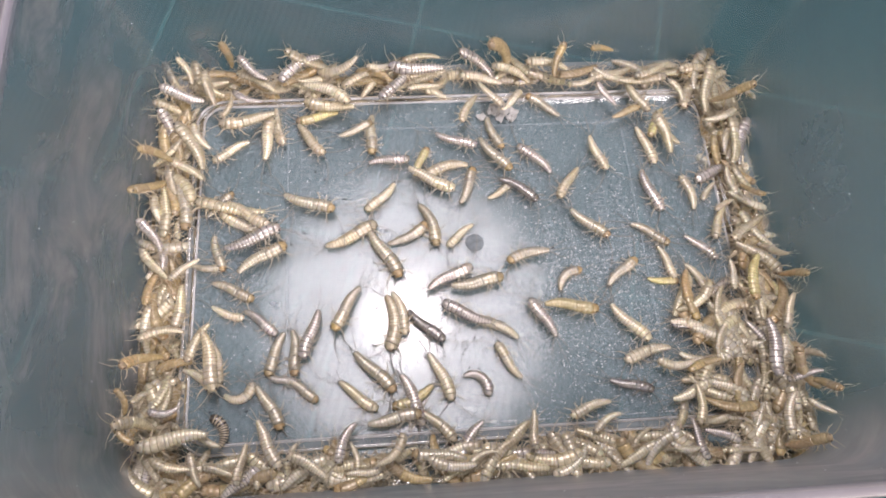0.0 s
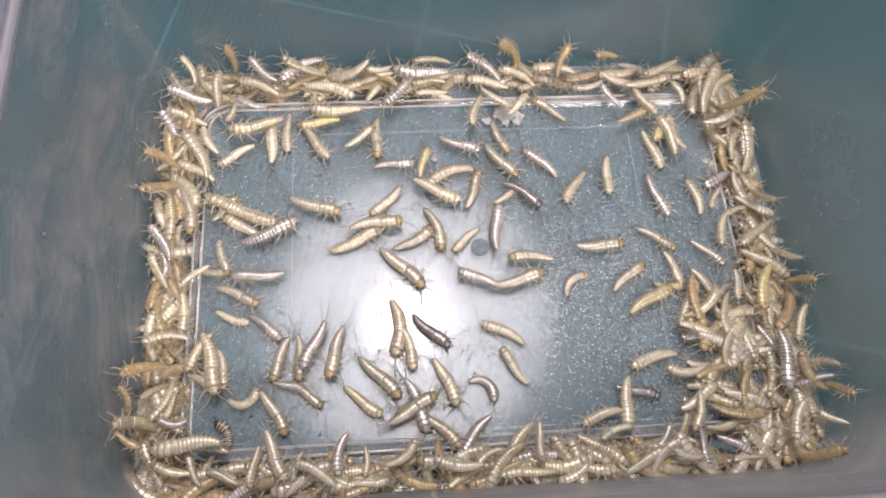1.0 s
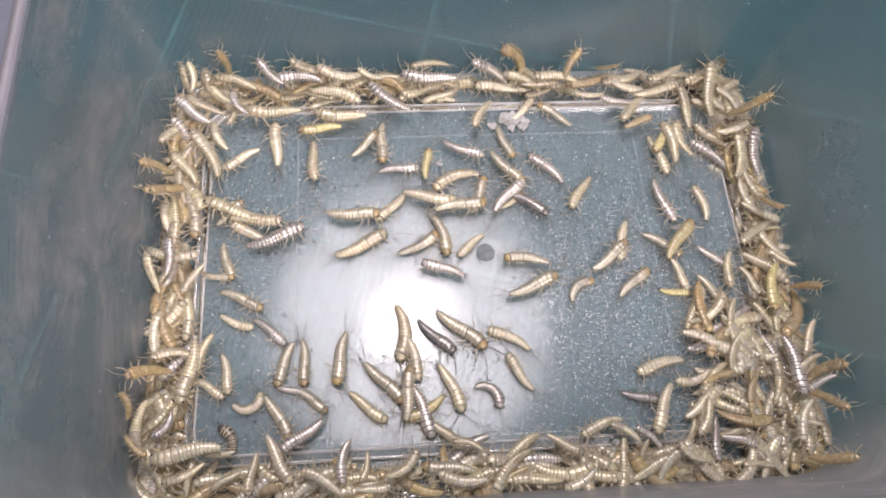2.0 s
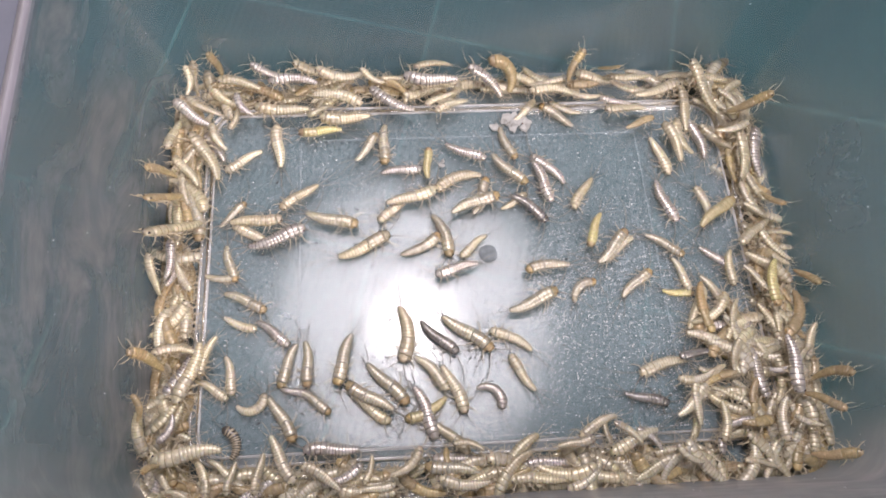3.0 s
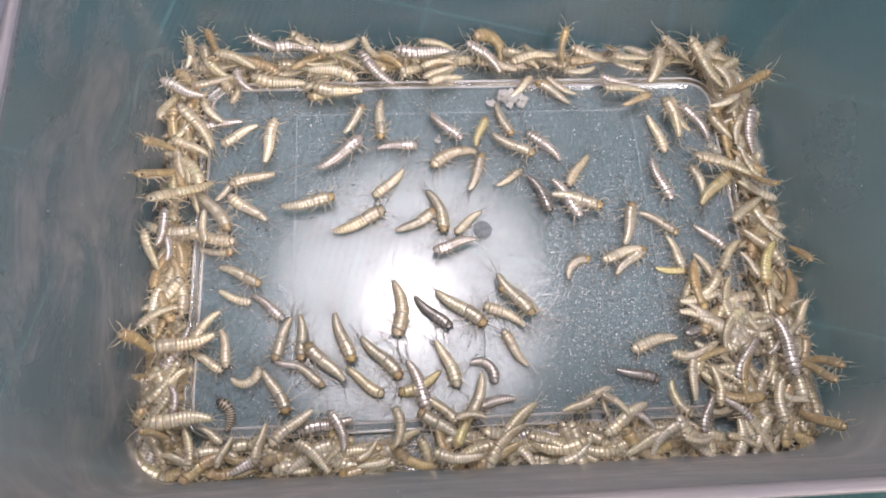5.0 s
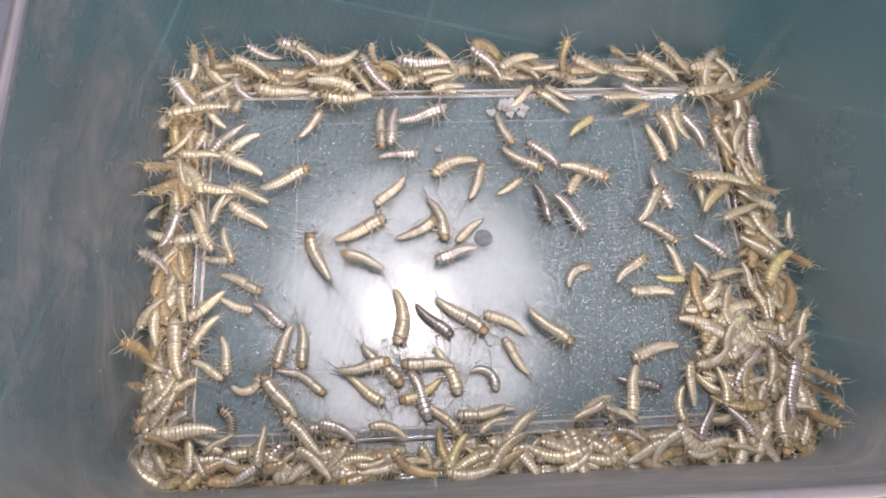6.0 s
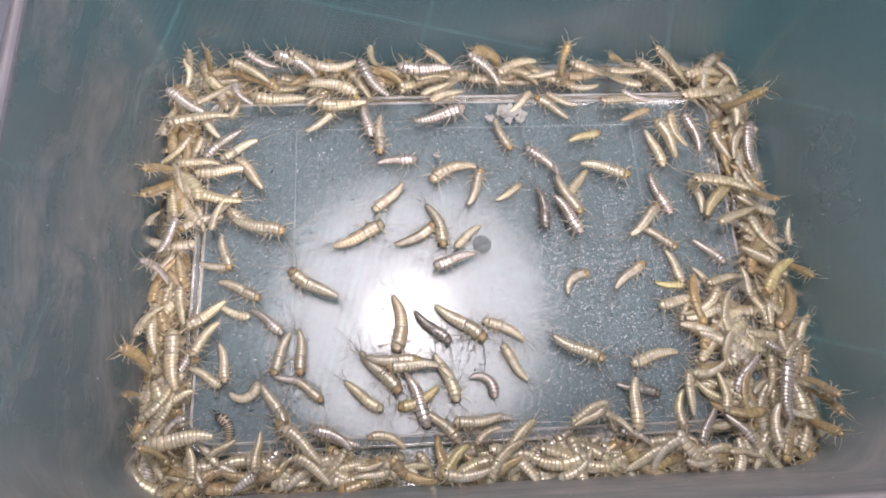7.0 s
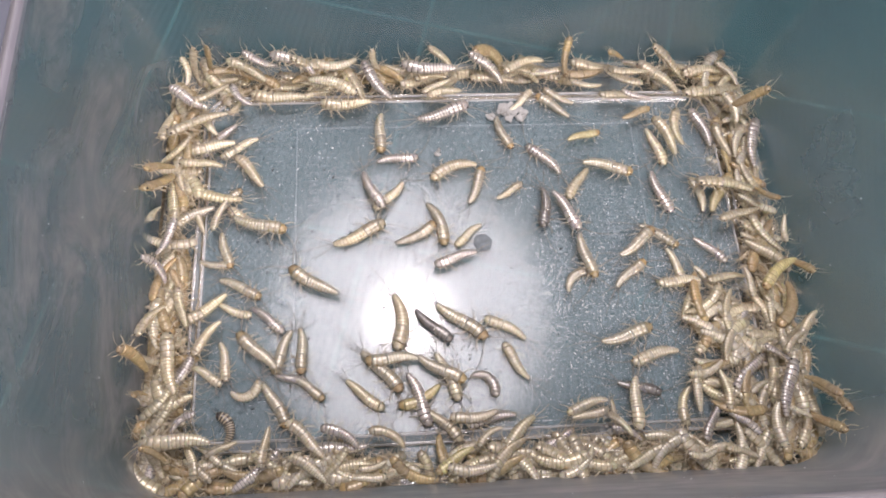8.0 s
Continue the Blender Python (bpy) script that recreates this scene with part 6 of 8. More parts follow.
    jostle(fish_123, [(0.0, -48.8, -2.6, 5.2, -142, -0), (0.5, -48.0, -3.1, 5.2, -142, -0), (1.7, -48.1, -2.9, 5.2, -140, -0), (2.2, -49.7, -2.5, 5.2, -99, 0), (2.7, -51.3, -2.0, 5.2, -59, -0), (3.5, -50.2, -1.4, 5.2, -62, -0), (4.4, -49.0, -1.8, 5.2, -57, -0), (5.6, -45.4, 6.9, 5.2, -108, -0), (7.0, -45.0, 7.1, 5.2, -106, -0), (8.0, -44.7, 6.8, 5.2, -108, -0)], 18)
    jostle(fish_124, [(0.0, -53.5, 0.0, 5.2, 104, 0), (0.5, -53.8, -0.5, 5.2, 100, 0), (1.8, -53.5, -0.7, 5.2, 90, 0), (3.0, -53.7, -0.2, 5.2, 86, 0), (3.5, -53.8, -0.5, 5.2, 100, 0), (4.8, -53.7, -0.5, 5.2, 102, 0), (5.8, -55.0, -3.1, 6.7, 151, -45), (7.0, -54.4, -3.8, 6.7, 145, -45), (8.0, -54.7, -3.6, 6.7, 134, -45)], 23)
    jostle(fish_125, [(0.0, -50.2, -8.8, 3.3, -98, -0), (0.5, -50.4, -8.7, 3.3, -89, -0), (1.8, -50.0, -8.7, 3.3, -90, -0), (2.8, -51.4, -8.3, 3.3, -83, -0), (3.5, -51.1, -8.1, 3.3, -85, -0), (4.9, -51.1, -8.8, 3.3, -82, -0), (5.6, -49.0, -9.4, 3.3, -116, -0), (6.2, -47.0, -10.1, 3.3, -150, -0), (7.0, -46.9, -10.2, 3.3, -149, -0), (8.0, -46.9, -9.3, 3.3, -148, -0)], -10)
    jostle(fish_126, [(0.0, -51.5, -14.4, 6.3, -167, -13), (0.5, -51.3, -14.2, 6.3, -169, -13), (1.0, -51.5, -14.4, 6.3, -173, -13), (1.9, -50.9, -16.4, 5.8, -178, -8), (3.5, -51.7, -15.1, 5.8, -180, -8), (4.6, -51.9, -15.7, 5.8, -178, -8), (5.0, -53.1, -14.0, 6.2, -143, -16), (5.5, -54.3, -12.2, 6.5, -109, -23), (7.0, -54.2, -12.1, 6.5, -117, -23), (8.0, -54.1, -12.3, 6.5, -116, -23)], 23)
    jostle(fish_127, [(0.0, -53.1, -19.4, 9.5, -149, -44), (0.5, -53.6, -19.8, 9.5, -151, -44), (1.8, -53.2, -20.1, 9.5, -154, -44), (2.8, -54.6, -17.4, 9.7, -195, -58), (3.5, -54.6, -17.7, 9.7, -201, -58), (4.1, -54.7, -17.1, 9.7, -191, -58), (5.3, -55.3, -19.4, 9.5, -199, -65), (7.0, -55.1, -19.2, 9.5, -209, -65), (8.0, -55.6, -19.5, 9.5, -215, -65)], -5)
    jostle(fish_128, [(0.0, -44.2, -18.8, 5.5, -78, -0), (0.5, -44.2, -19.0, 5.5, -77, -0), (1.1, -45.0, -18.3, 5.5, -76, -0), (2.3, -49.3, -18.8, 5.5, -106, -0), (3.5, -49.2, -18.3, 5.5, -109, -0), (4.5, -48.8, -18.1, 5.5, -107, -0), (4.9, -49.3, -17.9, 5.5, -157, 0), (5.4, -49.7, -17.7, 5.5, -208, 0), (5.8, -50.2, -17.5, 5.5, -258, -0), (7.0, -50.3, -18.2, 5.5, -262, -0), (8.0, -51.0, -19.0, 5.5, -258, -0)], -2)
    jostle(fish_129, [(0.0, -46.0, -15.4, 4.9, -118, -0), (0.5, -46.6, -15.8, 4.9, -123, -0), (1.3, -46.4, -16.3, 4.9, -119, -0), (2.3, -46.5, -15.6, 4.9, -111, -0), (3.5, -46.2, -16.0, 4.9, -117, -0), (4.2, -45.3, -16.4, 4.9, -126, -0), (5.6, -46.4, -15.1, 4.9, -130, -0), (7.0, -45.8, -15.1, 4.9, -127, -0), (8.0, -45.7, -15.2, 4.9, -126, -0)], 3)
    jostle(fish_130, [(0.0, -53.6, -23.7, 5.2, -138, -30), (0.5, -53.5, -22.6, 5.2, -140, -30), (0.9, -52.9, -22.3, 5.2, -139, -30), (1.8, -53.2, -22.9, 4.9, -146, -24), (3.5, -53.1, -23.0, 4.9, -149, -24), (5.0, -52.5, -23.2, 4.9, -153, -24), (5.4, -53.0, -21.8, 5.3, -100, 1), (5.9, -53.5, -20.4, 5.6, -48, 26), (6.3, -54.0, -18.9, 5.9, 4, 51), (7.0, -53.8, -19.4, 5.9, -9, 51), (8.0, -54.2, -18.3, 5.9, -7, 51)], 5)
    jostle(fish_131, [(0.0, -55.8, -25.5, 10.0, 102, -40), (0.5, -55.8, -24.3, 10.0, 99, -40), (1.8, -56.6, -24.5, 10.0, 99, -40), (2.8, -55.5, -24.7, 10.0, 93, -40), (3.5, -55.8, -24.3, 10.0, 99, -40), (4.0, -56.6, -25.2, 10.0, 100, -40), (4.3, -55.8, -24.9, 9.2, 147, -51), (4.5, -55.0, -24.5, 8.3, 194, -62), (4.8, -54.1, -24.1, 7.5, 241, -72), (7.0, -55.4, -24.5, 7.5, 234, -72), (8.0, -54.3, -24.7, 7.5, 237, -72)], -6)
    jostle(fish_132, [(0.0, -53.7, -29.4, 8.7, 184, -58), (0.5, -53.6, -28.5, 8.7, 180, -58), (1.0, -54.3, -28.5, 8.7, 183, -58), (1.6, -54.4, -27.8, 7.4, 227, -18), (2.2, -54.5, -27.1, 6.2, 270, 22), (3.5, -55.0, -27.9, 6.2, 275, 22), (4.4, -54.9, -27.9, 6.2, 273, 22), (5.2, -49.9, -25.2, 4.2, 230, -0), (7.0, -50.2, -26.0, 4.2, 222, -0), (8.0, -50.4, -27.0, 4.2, 222, -0)], -9)
    jostle(fish_133, [(0.0, -50.4, -26.0, 6.3, 182, -0), (0.5, -49.8, -26.6, 6.3, 174, -0), (1.0, -49.6, -26.9, 6.3, 170, -0), (1.4, -50.7, -26.8, 6.3, 200, 0), (1.9, -51.8, -26.8, 6.3, 231, -0), (3.5, -52.0, -27.3, 6.3, 243, -0), (4.8, -50.7, -26.9, 6.3, 257, -0), (5.2, -50.1, -27.9, 6.3, 308, 0), (5.6, -49.5, -28.9, 6.3, 358, 0), (6.0, -48.9, -29.9, 6.3, 409, -0), (7.0, -49.0, -29.6, 6.3, 406, -0), (8.0, -48.0, -29.1, 6.3, 399, -0)], -4)
    jostle(fish_134, [(0.0, -48.7, -31.2, 6.7, -173, -0), (0.5, -48.4, -31.5, 6.7, -176, -0), (1.2, -47.1, -31.2, 6.7, -178, -0), (2.2, -48.0, -31.6, 6.7, -173, -0), (3.5, -48.4, -31.5, 6.7, -176, -0), (4.8, -49.0, -30.7, 6.7, -179, -0), (6.0, -48.2, -31.5, 6.7, -179, -0), (7.0, -48.4, -31.5, 6.7, -176, -0), (8.0, -49.1, -31.9, 6.7, -183, -0)], -10)
    jostle(fish_135, [(0.0, -54.6, -30.3, 10.5, -41, 8), (0.5, -54.5, -30.4, 10.5, -37, 8), (1.8, -54.1, -30.2, 10.5, -29, 8), (2.3, -53.3, -31.9, 9.4, -80, -26), (2.8, -52.5, -33.5, 8.3, -131, -60), (3.5, -53.4, -33.5, 8.3, -131, -60), (4.1, -53.9, -34.2, 8.3, -140, -60), (5.4, -51.0, -32.7, 8.3, -199, -29), (7.0, -51.6, -33.5, 8.3, -198, -29), (8.0, -51.7, -33.8, 8.3, -206, -29)], -6)
    jostle(fish_136, [(0.0, -49.0, -34.2, 5.3, 161, -0), (0.5, -49.3, -34.4, 5.3, 164, -0), (1.6, -49.3, -33.5, 5.3, 159, -0), (2.0, -48.3, -34.0, 5.3, 201, 0), (2.5, -47.4, -34.4, 5.3, 244, 0), (2.9, -46.4, -34.9, 5.3, 286, -0), (3.5, -47.1, -34.7, 5.3, 278, -0), (4.4, -47.4, -35.0, 5.3, 285, -0), (5.5, -48.0, -34.8, 5.3, 271, -0), (7.0, -47.1, -34.7, 5.3, 278, -0), (8.0, -47.3, -34.5, 5.3, 289, -0)], 12)
    jostle(fish_137, [(0.0, -43.9, -30.9, 5.1, 150, -0), (0.5, -43.3, -31.0, 5.1, 151, -0), (1.8, -43.1, -30.9, 5.1, 150, -0), (2.1, -43.1, -31.8, 5.1, 210, 0), (2.3, -43.1, -32.6, 5.1, 270, 0), (2.6, -43.1, -33.5, 5.1, 329, -0), (3.5, -44.1, -33.6, 5.1, 315, -0), (4.7, -44.0, -32.8, 5.1, 320, -0), (5.7, -44.3, -33.3, 5.1, 338, -0), (7.0, -44.1, -33.6, 5.1, 315, -0), (8.0, -43.9, -34.0, 5.1, 323, -0)], -4)
    jostle(fish_138, [(0.0, -34.1, -32.3, 5.4, -63, -0), (0.5, -33.8, -32.9, 5.4, -67, -0), (1.5, -33.7, -33.2, 5.4, -65, -0), (2.5, -34.0, -32.5, 5.4, -58, -0), (3.5, -33.8, -32.9, 5.4, -67, -0), (4.6, -32.7, -32.3, 5.4, -71, -0), (4.9, -31.9, -32.4, 5.4, -122, 0), (5.2, -31.2, -32.5, 5.4, -174, 0), (5.5, -30.5, -32.6, 5.4, -225, -0), (7.0, -30.0, -32.8, 5.4, -223, -0), (8.0, -29.7, -32.1, 5.4, -224, -0)], 0)
    jostle(fish_139, [(0.0, -38.0, -35.4, 6.5, -101, -0), (0.5, -37.1, -34.9, 6.5, -101, -0), (1.1, -36.7, -35.0, 6.5, -100, -0), (1.8, -37.6, -35.2, 6.5, -99, -0), (3.5, -37.1, -34.9, 6.5, -101, -0), (4.1, -37.2, -35.3, 6.5, -109, -0), (5.3, -35.9, -34.5, 6.5, -100, 0), (7.0, -36.2, -33.8, 6.5, -94, 0), (8.0, -35.4, -33.3, 6.5, -97, 0)], -24)
    jostle(fish_140, [(0.0, -35.9, -36.7, 4.0, -91, -0), (0.5, -35.8, -35.4, 4.0, -94, -0), (1.7, -35.1, -34.9, 4.0, -82, -0), (2.5, -35.6, -36.0, 4.0, -89, -0), (3.5, -35.7, -35.8, 4.0, -97, -0), (4.8, -36.2, -36.1, 4.0, -101, -0), (5.6, -32.9, -36.3, 4.0, -140, -0), (7.0, -32.8, -35.9, 4.0, -136, -0), (8.0, -31.8, -35.6, 4.0, -131, -0)], -10)
    jostle(fish_141, [(0.0, -28.4, -36.3, 6.5, 149, -0), (0.5, -28.2, -36.2, 6.5, 149, -0), (1.7, -27.5, -37.2, 6.5, 151, -0), (2.6, -28.2, -36.0, 6.5, 146, -0), (3.5, -28.2, -36.2, 6.5, 149, -0), (4.0, -28.5, -36.9, 6.5, 145, -0), (4.9, -28.5, -37.1, 6.5, 138, -0), (7.0, -28.4, -36.8, 6.5, 143, -0), (8.0, -29.2, -36.8, 6.5, 146, -0)], -24)
    jostle(fish_142, [(0.0, -22.1, -33.0, 5.3, -114, -0), (0.5, -23.2, -33.5, 5.3, -104, -0), (1.9, -23.6, -33.8, 5.3, -103, -0), (2.3, -24.0, -34.3, 5.3, -61, 0), (2.6, -24.5, -34.8, 5.3, -19, 0), (3.0, -24.9, -35.3, 5.3, 23, -0), (3.5, -25.1, -35.1, 5.3, 27, -0), (4.1, -25.1, -34.7, 5.3, 24, -0), (4.5, -25.0, -33.9, 5.3, 67, 0), (5.0, -24.9, -33.1, 5.3, 111, 0), (5.4, -24.7, -32.3, 5.3, 154, -0), (7.0, -25.4, -32.3, 5.3, 153, -0), (8.0, -24.4, -32.1, 5.3, 151, -0)], -13)
    jostle(fish_143, [(0.0, -21.9, -37.1, 3.1, -165, -0), (0.5, -21.5, -37.2, 3.1, -167, -0), (1.7, -21.9, -36.9, 3.1, -167, -0), (2.0, -21.9, -36.8, 3.1, -107, 0), (2.2, -21.9, -36.8, 3.1, -48, 0), (2.5, -21.9, -36.7, 3.1, 12, -0), (3.5, -22.6, -37.2, 3.1, 16, -0), (4.3, -21.8, -37.2, 3.1, 12, -0), (5.2, -23.2, -37.7, 3.1, 19, -0), (7.0, -22.6, -37.2, 3.1, 16, -0), (8.0, -22.5, -36.7, 3.1, 17, -0)], -13)
    jostle(fish_144, [(0.0, -21.2, -35.1, 5.1, -79, -0), (0.5, -20.6, -34.9, 5.1, -88, -0), (1.1, -20.3, -34.9, 5.1, -95, -0), (2.1, -21.2, -34.8, 5.1, -107, -0), (3.5, -21.0, -35.1, 5.1, -110, -0), (4.6, -20.6, -35.3, 5.1, -106, -0), (5.0, -20.2, -36.3, 5.1, -140, 0), (5.4, -19.7, -37.2, 5.1, -174, -0), (7.0, -19.8, -36.2, 5.1, -174, -0), (8.0, -19.4, -36.4, 5.1, -170, -0)], -10)
    jostle(fish_145, [(0.0, -15.5, -34.2, 6.4, 48, -0), (0.5, -15.0, -33.7, 6.4, 42, -0), (1.2, -14.6, -33.9, 6.4, 38, -0), (1.9, -15.3, -34.5, 6.4, 39, -0), (3.5, -15.0, -33.7, 6.4, 42, -0), (4.6, -14.8, -33.3, 6.4, 36, -0), (4.9, -15.6, -33.1, 6.4, 77, 0), (5.3, -16.3, -33.0, 6.4, 118, 0), (5.6, -17.0, -32.8, 6.4, 158, 0), (7.0, -17.0, -33.3, 6.4, 163, 0), (8.0, -17.1, -32.9, 6.4, 154, 0)], 1)
    jostle(fish_146, [(0.0, -13.9, -36.0, 3.2, -148, 0), (0.5, -13.4, -35.7, 3.2, -144, 0), (1.7, -13.3, -36.7, 3.2, -152, 0), (3.0, -13.5, -36.3, 3.2, -150, -0), (3.5, -14.3, -36.1, 3.2, -147, -0), (4.8, -14.6, -35.1, 3.2, -142, -0), (5.7, -14.3, -37.7, 3.2, -172, -0), (7.0, -13.7, -37.5, 3.2, -167, -0), (8.0, -14.8, -37.7, 3.2, -166, -0)], -24)
    jostle(fish_147, [(0.0, -19.7, -37.3, 5.2, 4, -0), (0.5, -19.1, -37.6, 5.2, 8, -0), (1.5, -19.2, -38.1, 5.2, 1, -0), (2.4, -19.8, -37.7, 5.2, 8, -0), (3.5, -19.1, -37.6, 5.2, 8, -0), (4.1, -19.8, -38.0, 5.2, 12, -0), (5.4, -18.7, -38.2, 5.2, 12, -0), (7.0, -19.1, -37.6, 5.2, 8, -0), (8.0, -19.6, -38.2, 5.2, 1, -0)], 2)
    jostle(fish_148, [(0.0, -45.3, -35.3, 5.2, 111, -0), (0.5, -45.9, -35.0, 5.2, 112, -0), (1.7, -46.6, -33.9, 5.2, 117, -0), (2.1, -47.3, -35.1, 5.2, 69, 0), (2.5, -48.0, -36.4, 5.2, 21, 0), (2.9, -48.7, -37.7, 5.2, -27, -0), (3.5, -48.9, -36.9, 5.2, -22, -0), (4.9, -48.8, -36.6, 5.2, -21, -0), (5.7, -46.5, -35.7, 5.2, -51, -0), (7.0, -46.0, -36.2, 5.2, -56, -0), (8.0, -45.7, -36.1, 5.2, -37, -0)], 12)
    jostle(fish_149, [(0.0, -41.7, -36.0, 5.2, 165, -0), (0.5, -41.7, -35.7, 5.2, 156, -0), (1.4, -42.0, -36.3, 5.2, 162, -0), (2.0, -41.8, -35.7, 5.2, 210, 0), (2.7, -41.6, -35.0, 5.2, 257, -0), (3.5, -41.8, -35.5, 5.2, 254, -0), (5.0, -41.8, -35.6, 5.2, 245, -0), (6.0, -43.0, -33.2, 5.2, 213, -0), (7.0, -42.2, -32.9, 5.2, 213, -0), (8.0, -42.4, -33.1, 5.2, 205, -0)], -7)
    jostle(fish_150, [(0.0, -30.7, -34.8, 4.0, -105, -0), (0.5, -30.4, -35.6, 4.0, -104, -0), (1.5, -30.5, -34.9, 4.0, -107, -0), (1.9, -30.9, -35.9, 4.0, -65, -0), (2.3, -31.3, -37.0, 4.0, -23, -0), (3.5, -31.2, -37.7, 4.0, -6, -0), (4.8, -31.1, -38.3, 4.0, -6, -0), (6.1, -31.3, -37.4, 4.0, -0, -0), (7.0, -31.2, -37.7, 4.0, -6, -0), (8.0, -30.8, -37.6, 4.0, -16, -0)], -23)
    jostle(fish_151, [(0.0, -2.9, -33.8, 3.2, -127, -0), (0.5, -2.5, -32.4, 3.2, -139, -0), (1.4, -3.0, -31.6, 3.2, -127, -0), (2.7, -6.8, -34.3, 3.2, -184, -0), (3.5, -7.0, -34.1, 3.2, -189, -0), (4.2, -6.9, -34.3, 3.2, -186, -0), (5.0, -0.0, -29.9, 3.2, -168, -0), (7.0, -0.6, -30.3, 3.2, -172, -0), (8.0, -0.1, -30.2, 3.2, -170, -0)], 19)
    jostle(fish_152, [(0.0, 3.9, -34.3, 3.3, -136, -0), (0.5, 3.8, -34.2, 3.3, -129, -0), (1.3, 3.5, -33.7, 3.3, -136, -0), (2.6, 2.5, -34.0, 3.3, -146, -0), (3.5, 3.1, -33.8, 3.3, -134, -0), (4.1, 4.1, -34.0, 3.3, -136, -0), (5.4, 3.6, -32.9, 3.3, -140, -0), (7.0, 3.8, -33.7, 3.3, -135, -0), (8.0, 3.5, -33.3, 3.3, -136, -0)], -4)
    jostle(fish_153, [(0, -13.2, -11.6, 3.4, -77, 0), (0.4, -13.8, -15.3, 3.4, -78, 0), (0.6, -13.0, -16.5, 3.4, -72, 0), (1.0, -13.0, -16.7, 3.4, -76, 0), (1.6, -13.1, -17.4, 3.4, -77, 0), (2.8, -12.1, -17.6, 3.4, -66, 0), (3.0, -10.4, -20.1, 3.4, -49, 0), (3.2, -6.5, -23.7, 3.7, -45, 0), (3.5, -3.5, -28.7, 4.0, -46, 0), (4.5, -3.4, -27.7, 4.0, -50, 0), (5.0, -2.6, -28.5, 4.0, -109, 0), (5.6, -1.9, -29.4, 4.0, -168, 0), (7.0, -2.3, -29.6, 4.0, -175, 0), (8.0, -3.1, -29.1, 4.0, -175, 0)], 5)
    jostle(fish_154, [(0.0, -1.3, -36.7, 6.3, -156, -0), (0.5, -0.7, -36.3, 6.3, -147, -0), (1.0, -1.0, -35.7, 6.3, -148, -0), (2.0, -5.0, -32.7, 6.3, -199, -0), (3.5, -5.5, -32.6, 6.3, -190, -0), (4.5, -5.8, -32.4, 6.3, -189, -0), (5.7, -0.3, -32.5, 6.3, -158, -0), (7.0, -0.8, -33.0, 6.3, -149, -0), (8.0, -0.8, -33.4, 6.3, -143, -0)], 18)
    jostle(fish_155, [(0.0, -6.1, -36.7, 6.5, 168, -0), (0.5, -6.6, -37.4, 6.5, 171, -0), (1.0, -5.8, -35.8, 6.5, 169, -0), (1.9, -6.1, -36.9, 6.5, 168, -0), (3.5, -6.6, -37.4, 6.5, 171, -0), (4.7, -6.6, -37.1, 6.5, 170, -0), (5.7, -4.4, -39.0, 6.5, 181, -0), (7.0, -4.8, -38.0, 6.5, 180, -0), (8.0, -4.1, -37.4, 6.5, 179, -0)], -5)
    jostle(fish_156, [(0.0, 4.8, -38.1, 4.2, -185, -0), (0.5, 4.9, -37.9, 4.2, -178, -0), (1.6, 4.9, -38.3, 4.2, -179, -0), (2.4, 5.2, -37.9, 4.2, -184, -0), (3.5, 4.9, -37.9, 4.2, -178, -0), (4.3, 4.6, -37.3, 4.2, -168, -0), (5.2, 10.4, -36.6, 4.2, -203, -0), (7.0, 11.2, -36.5, 4.2, -201, -0), (8.0, 10.1, -36.9, 4.2, -209, -0)], 20)
    jostle(fish_157, [(0.0, 6.9, -36.4, 3.3, -179, -0), (0.5, 7.7, -36.1, 3.3, -175, -0), (1.1, 7.8, -35.6, 3.3, -175, -0), (1.9, 6.9, -35.2, 3.3, -176, -0), (3.5, 7.4, -35.8, 3.3, -177, -0), (4.6, 6.8, -35.2, 3.3, -184, -0), (5.9, 10.2, -35.9, 3.3, -152, -0), (7.0, 9.3, -34.9, 3.3, -144, -0), (8.0, 9.7, -34.7, 3.3, -144, -0)], -10)
    jostle(fish_158, [(0.0, 7.4, -32.9, 6.4, -92, -0), (0.5, 7.5, -33.4, 6.4, -87, -0), (1.3, 7.3, -33.7, 6.4, -90, -0), (1.9, 9.7, -33.2, 6.4, -41, 0), (2.4, 12.0, -32.7, 6.4, 9, -0), (3.5, 11.4, -32.7, 6.4, 11, -0), (4.1, 11.3, -32.3, 6.4, 6, -0), (5.4, 14.9, -30.5, 6.4, 26, -0), (7.0, 15.6, -30.5, 6.4, 27, -0), (8.0, 15.5, -30.3, 6.4, 13, -0)], 4)
    jostle(fish_159, [(0.0, 17.3, -29.7, 3.9, -163, -0), (0.5, 18.3, -29.8, 3.9, -165, -0), (1.5, 18.1, -30.3, 3.9, -165, -0), (2.5, 16.0, -30.6, 3.9, -157, -0), (3.5, 16.2, -29.7, 3.9, -153, -0), (4.3, 16.5, -29.4, 3.9, -154, -0), (5.3, 16.8, -30.2, 3.9, -146, -0), (7.0, 16.2, -29.7, 3.9, -153, -0), (8.0, 15.7, -28.9, 3.9, -164, -0)], -1)
    jostle(fish_160, [(0.0, 25.1, -34.7, 3.7, -138, -0), (0.5, 25.6, -35.3, 3.7, -131, -0), (1.7, 25.2, -35.9, 3.7, -125, -0), (2.7, 17.9, -30.9, 3.7, -81, -0), (3.5, 17.6, -31.0, 3.7, -79, -0), (4.1, 17.5, -31.3, 3.7, -85, -0), (5.3, 19.3, -30.4, 3.7, -82, -0), (7.0, 19.8, -30.6, 3.7, -75, -0), (8.0, 20.4, -30.0, 3.7, -79, -0)], -17)
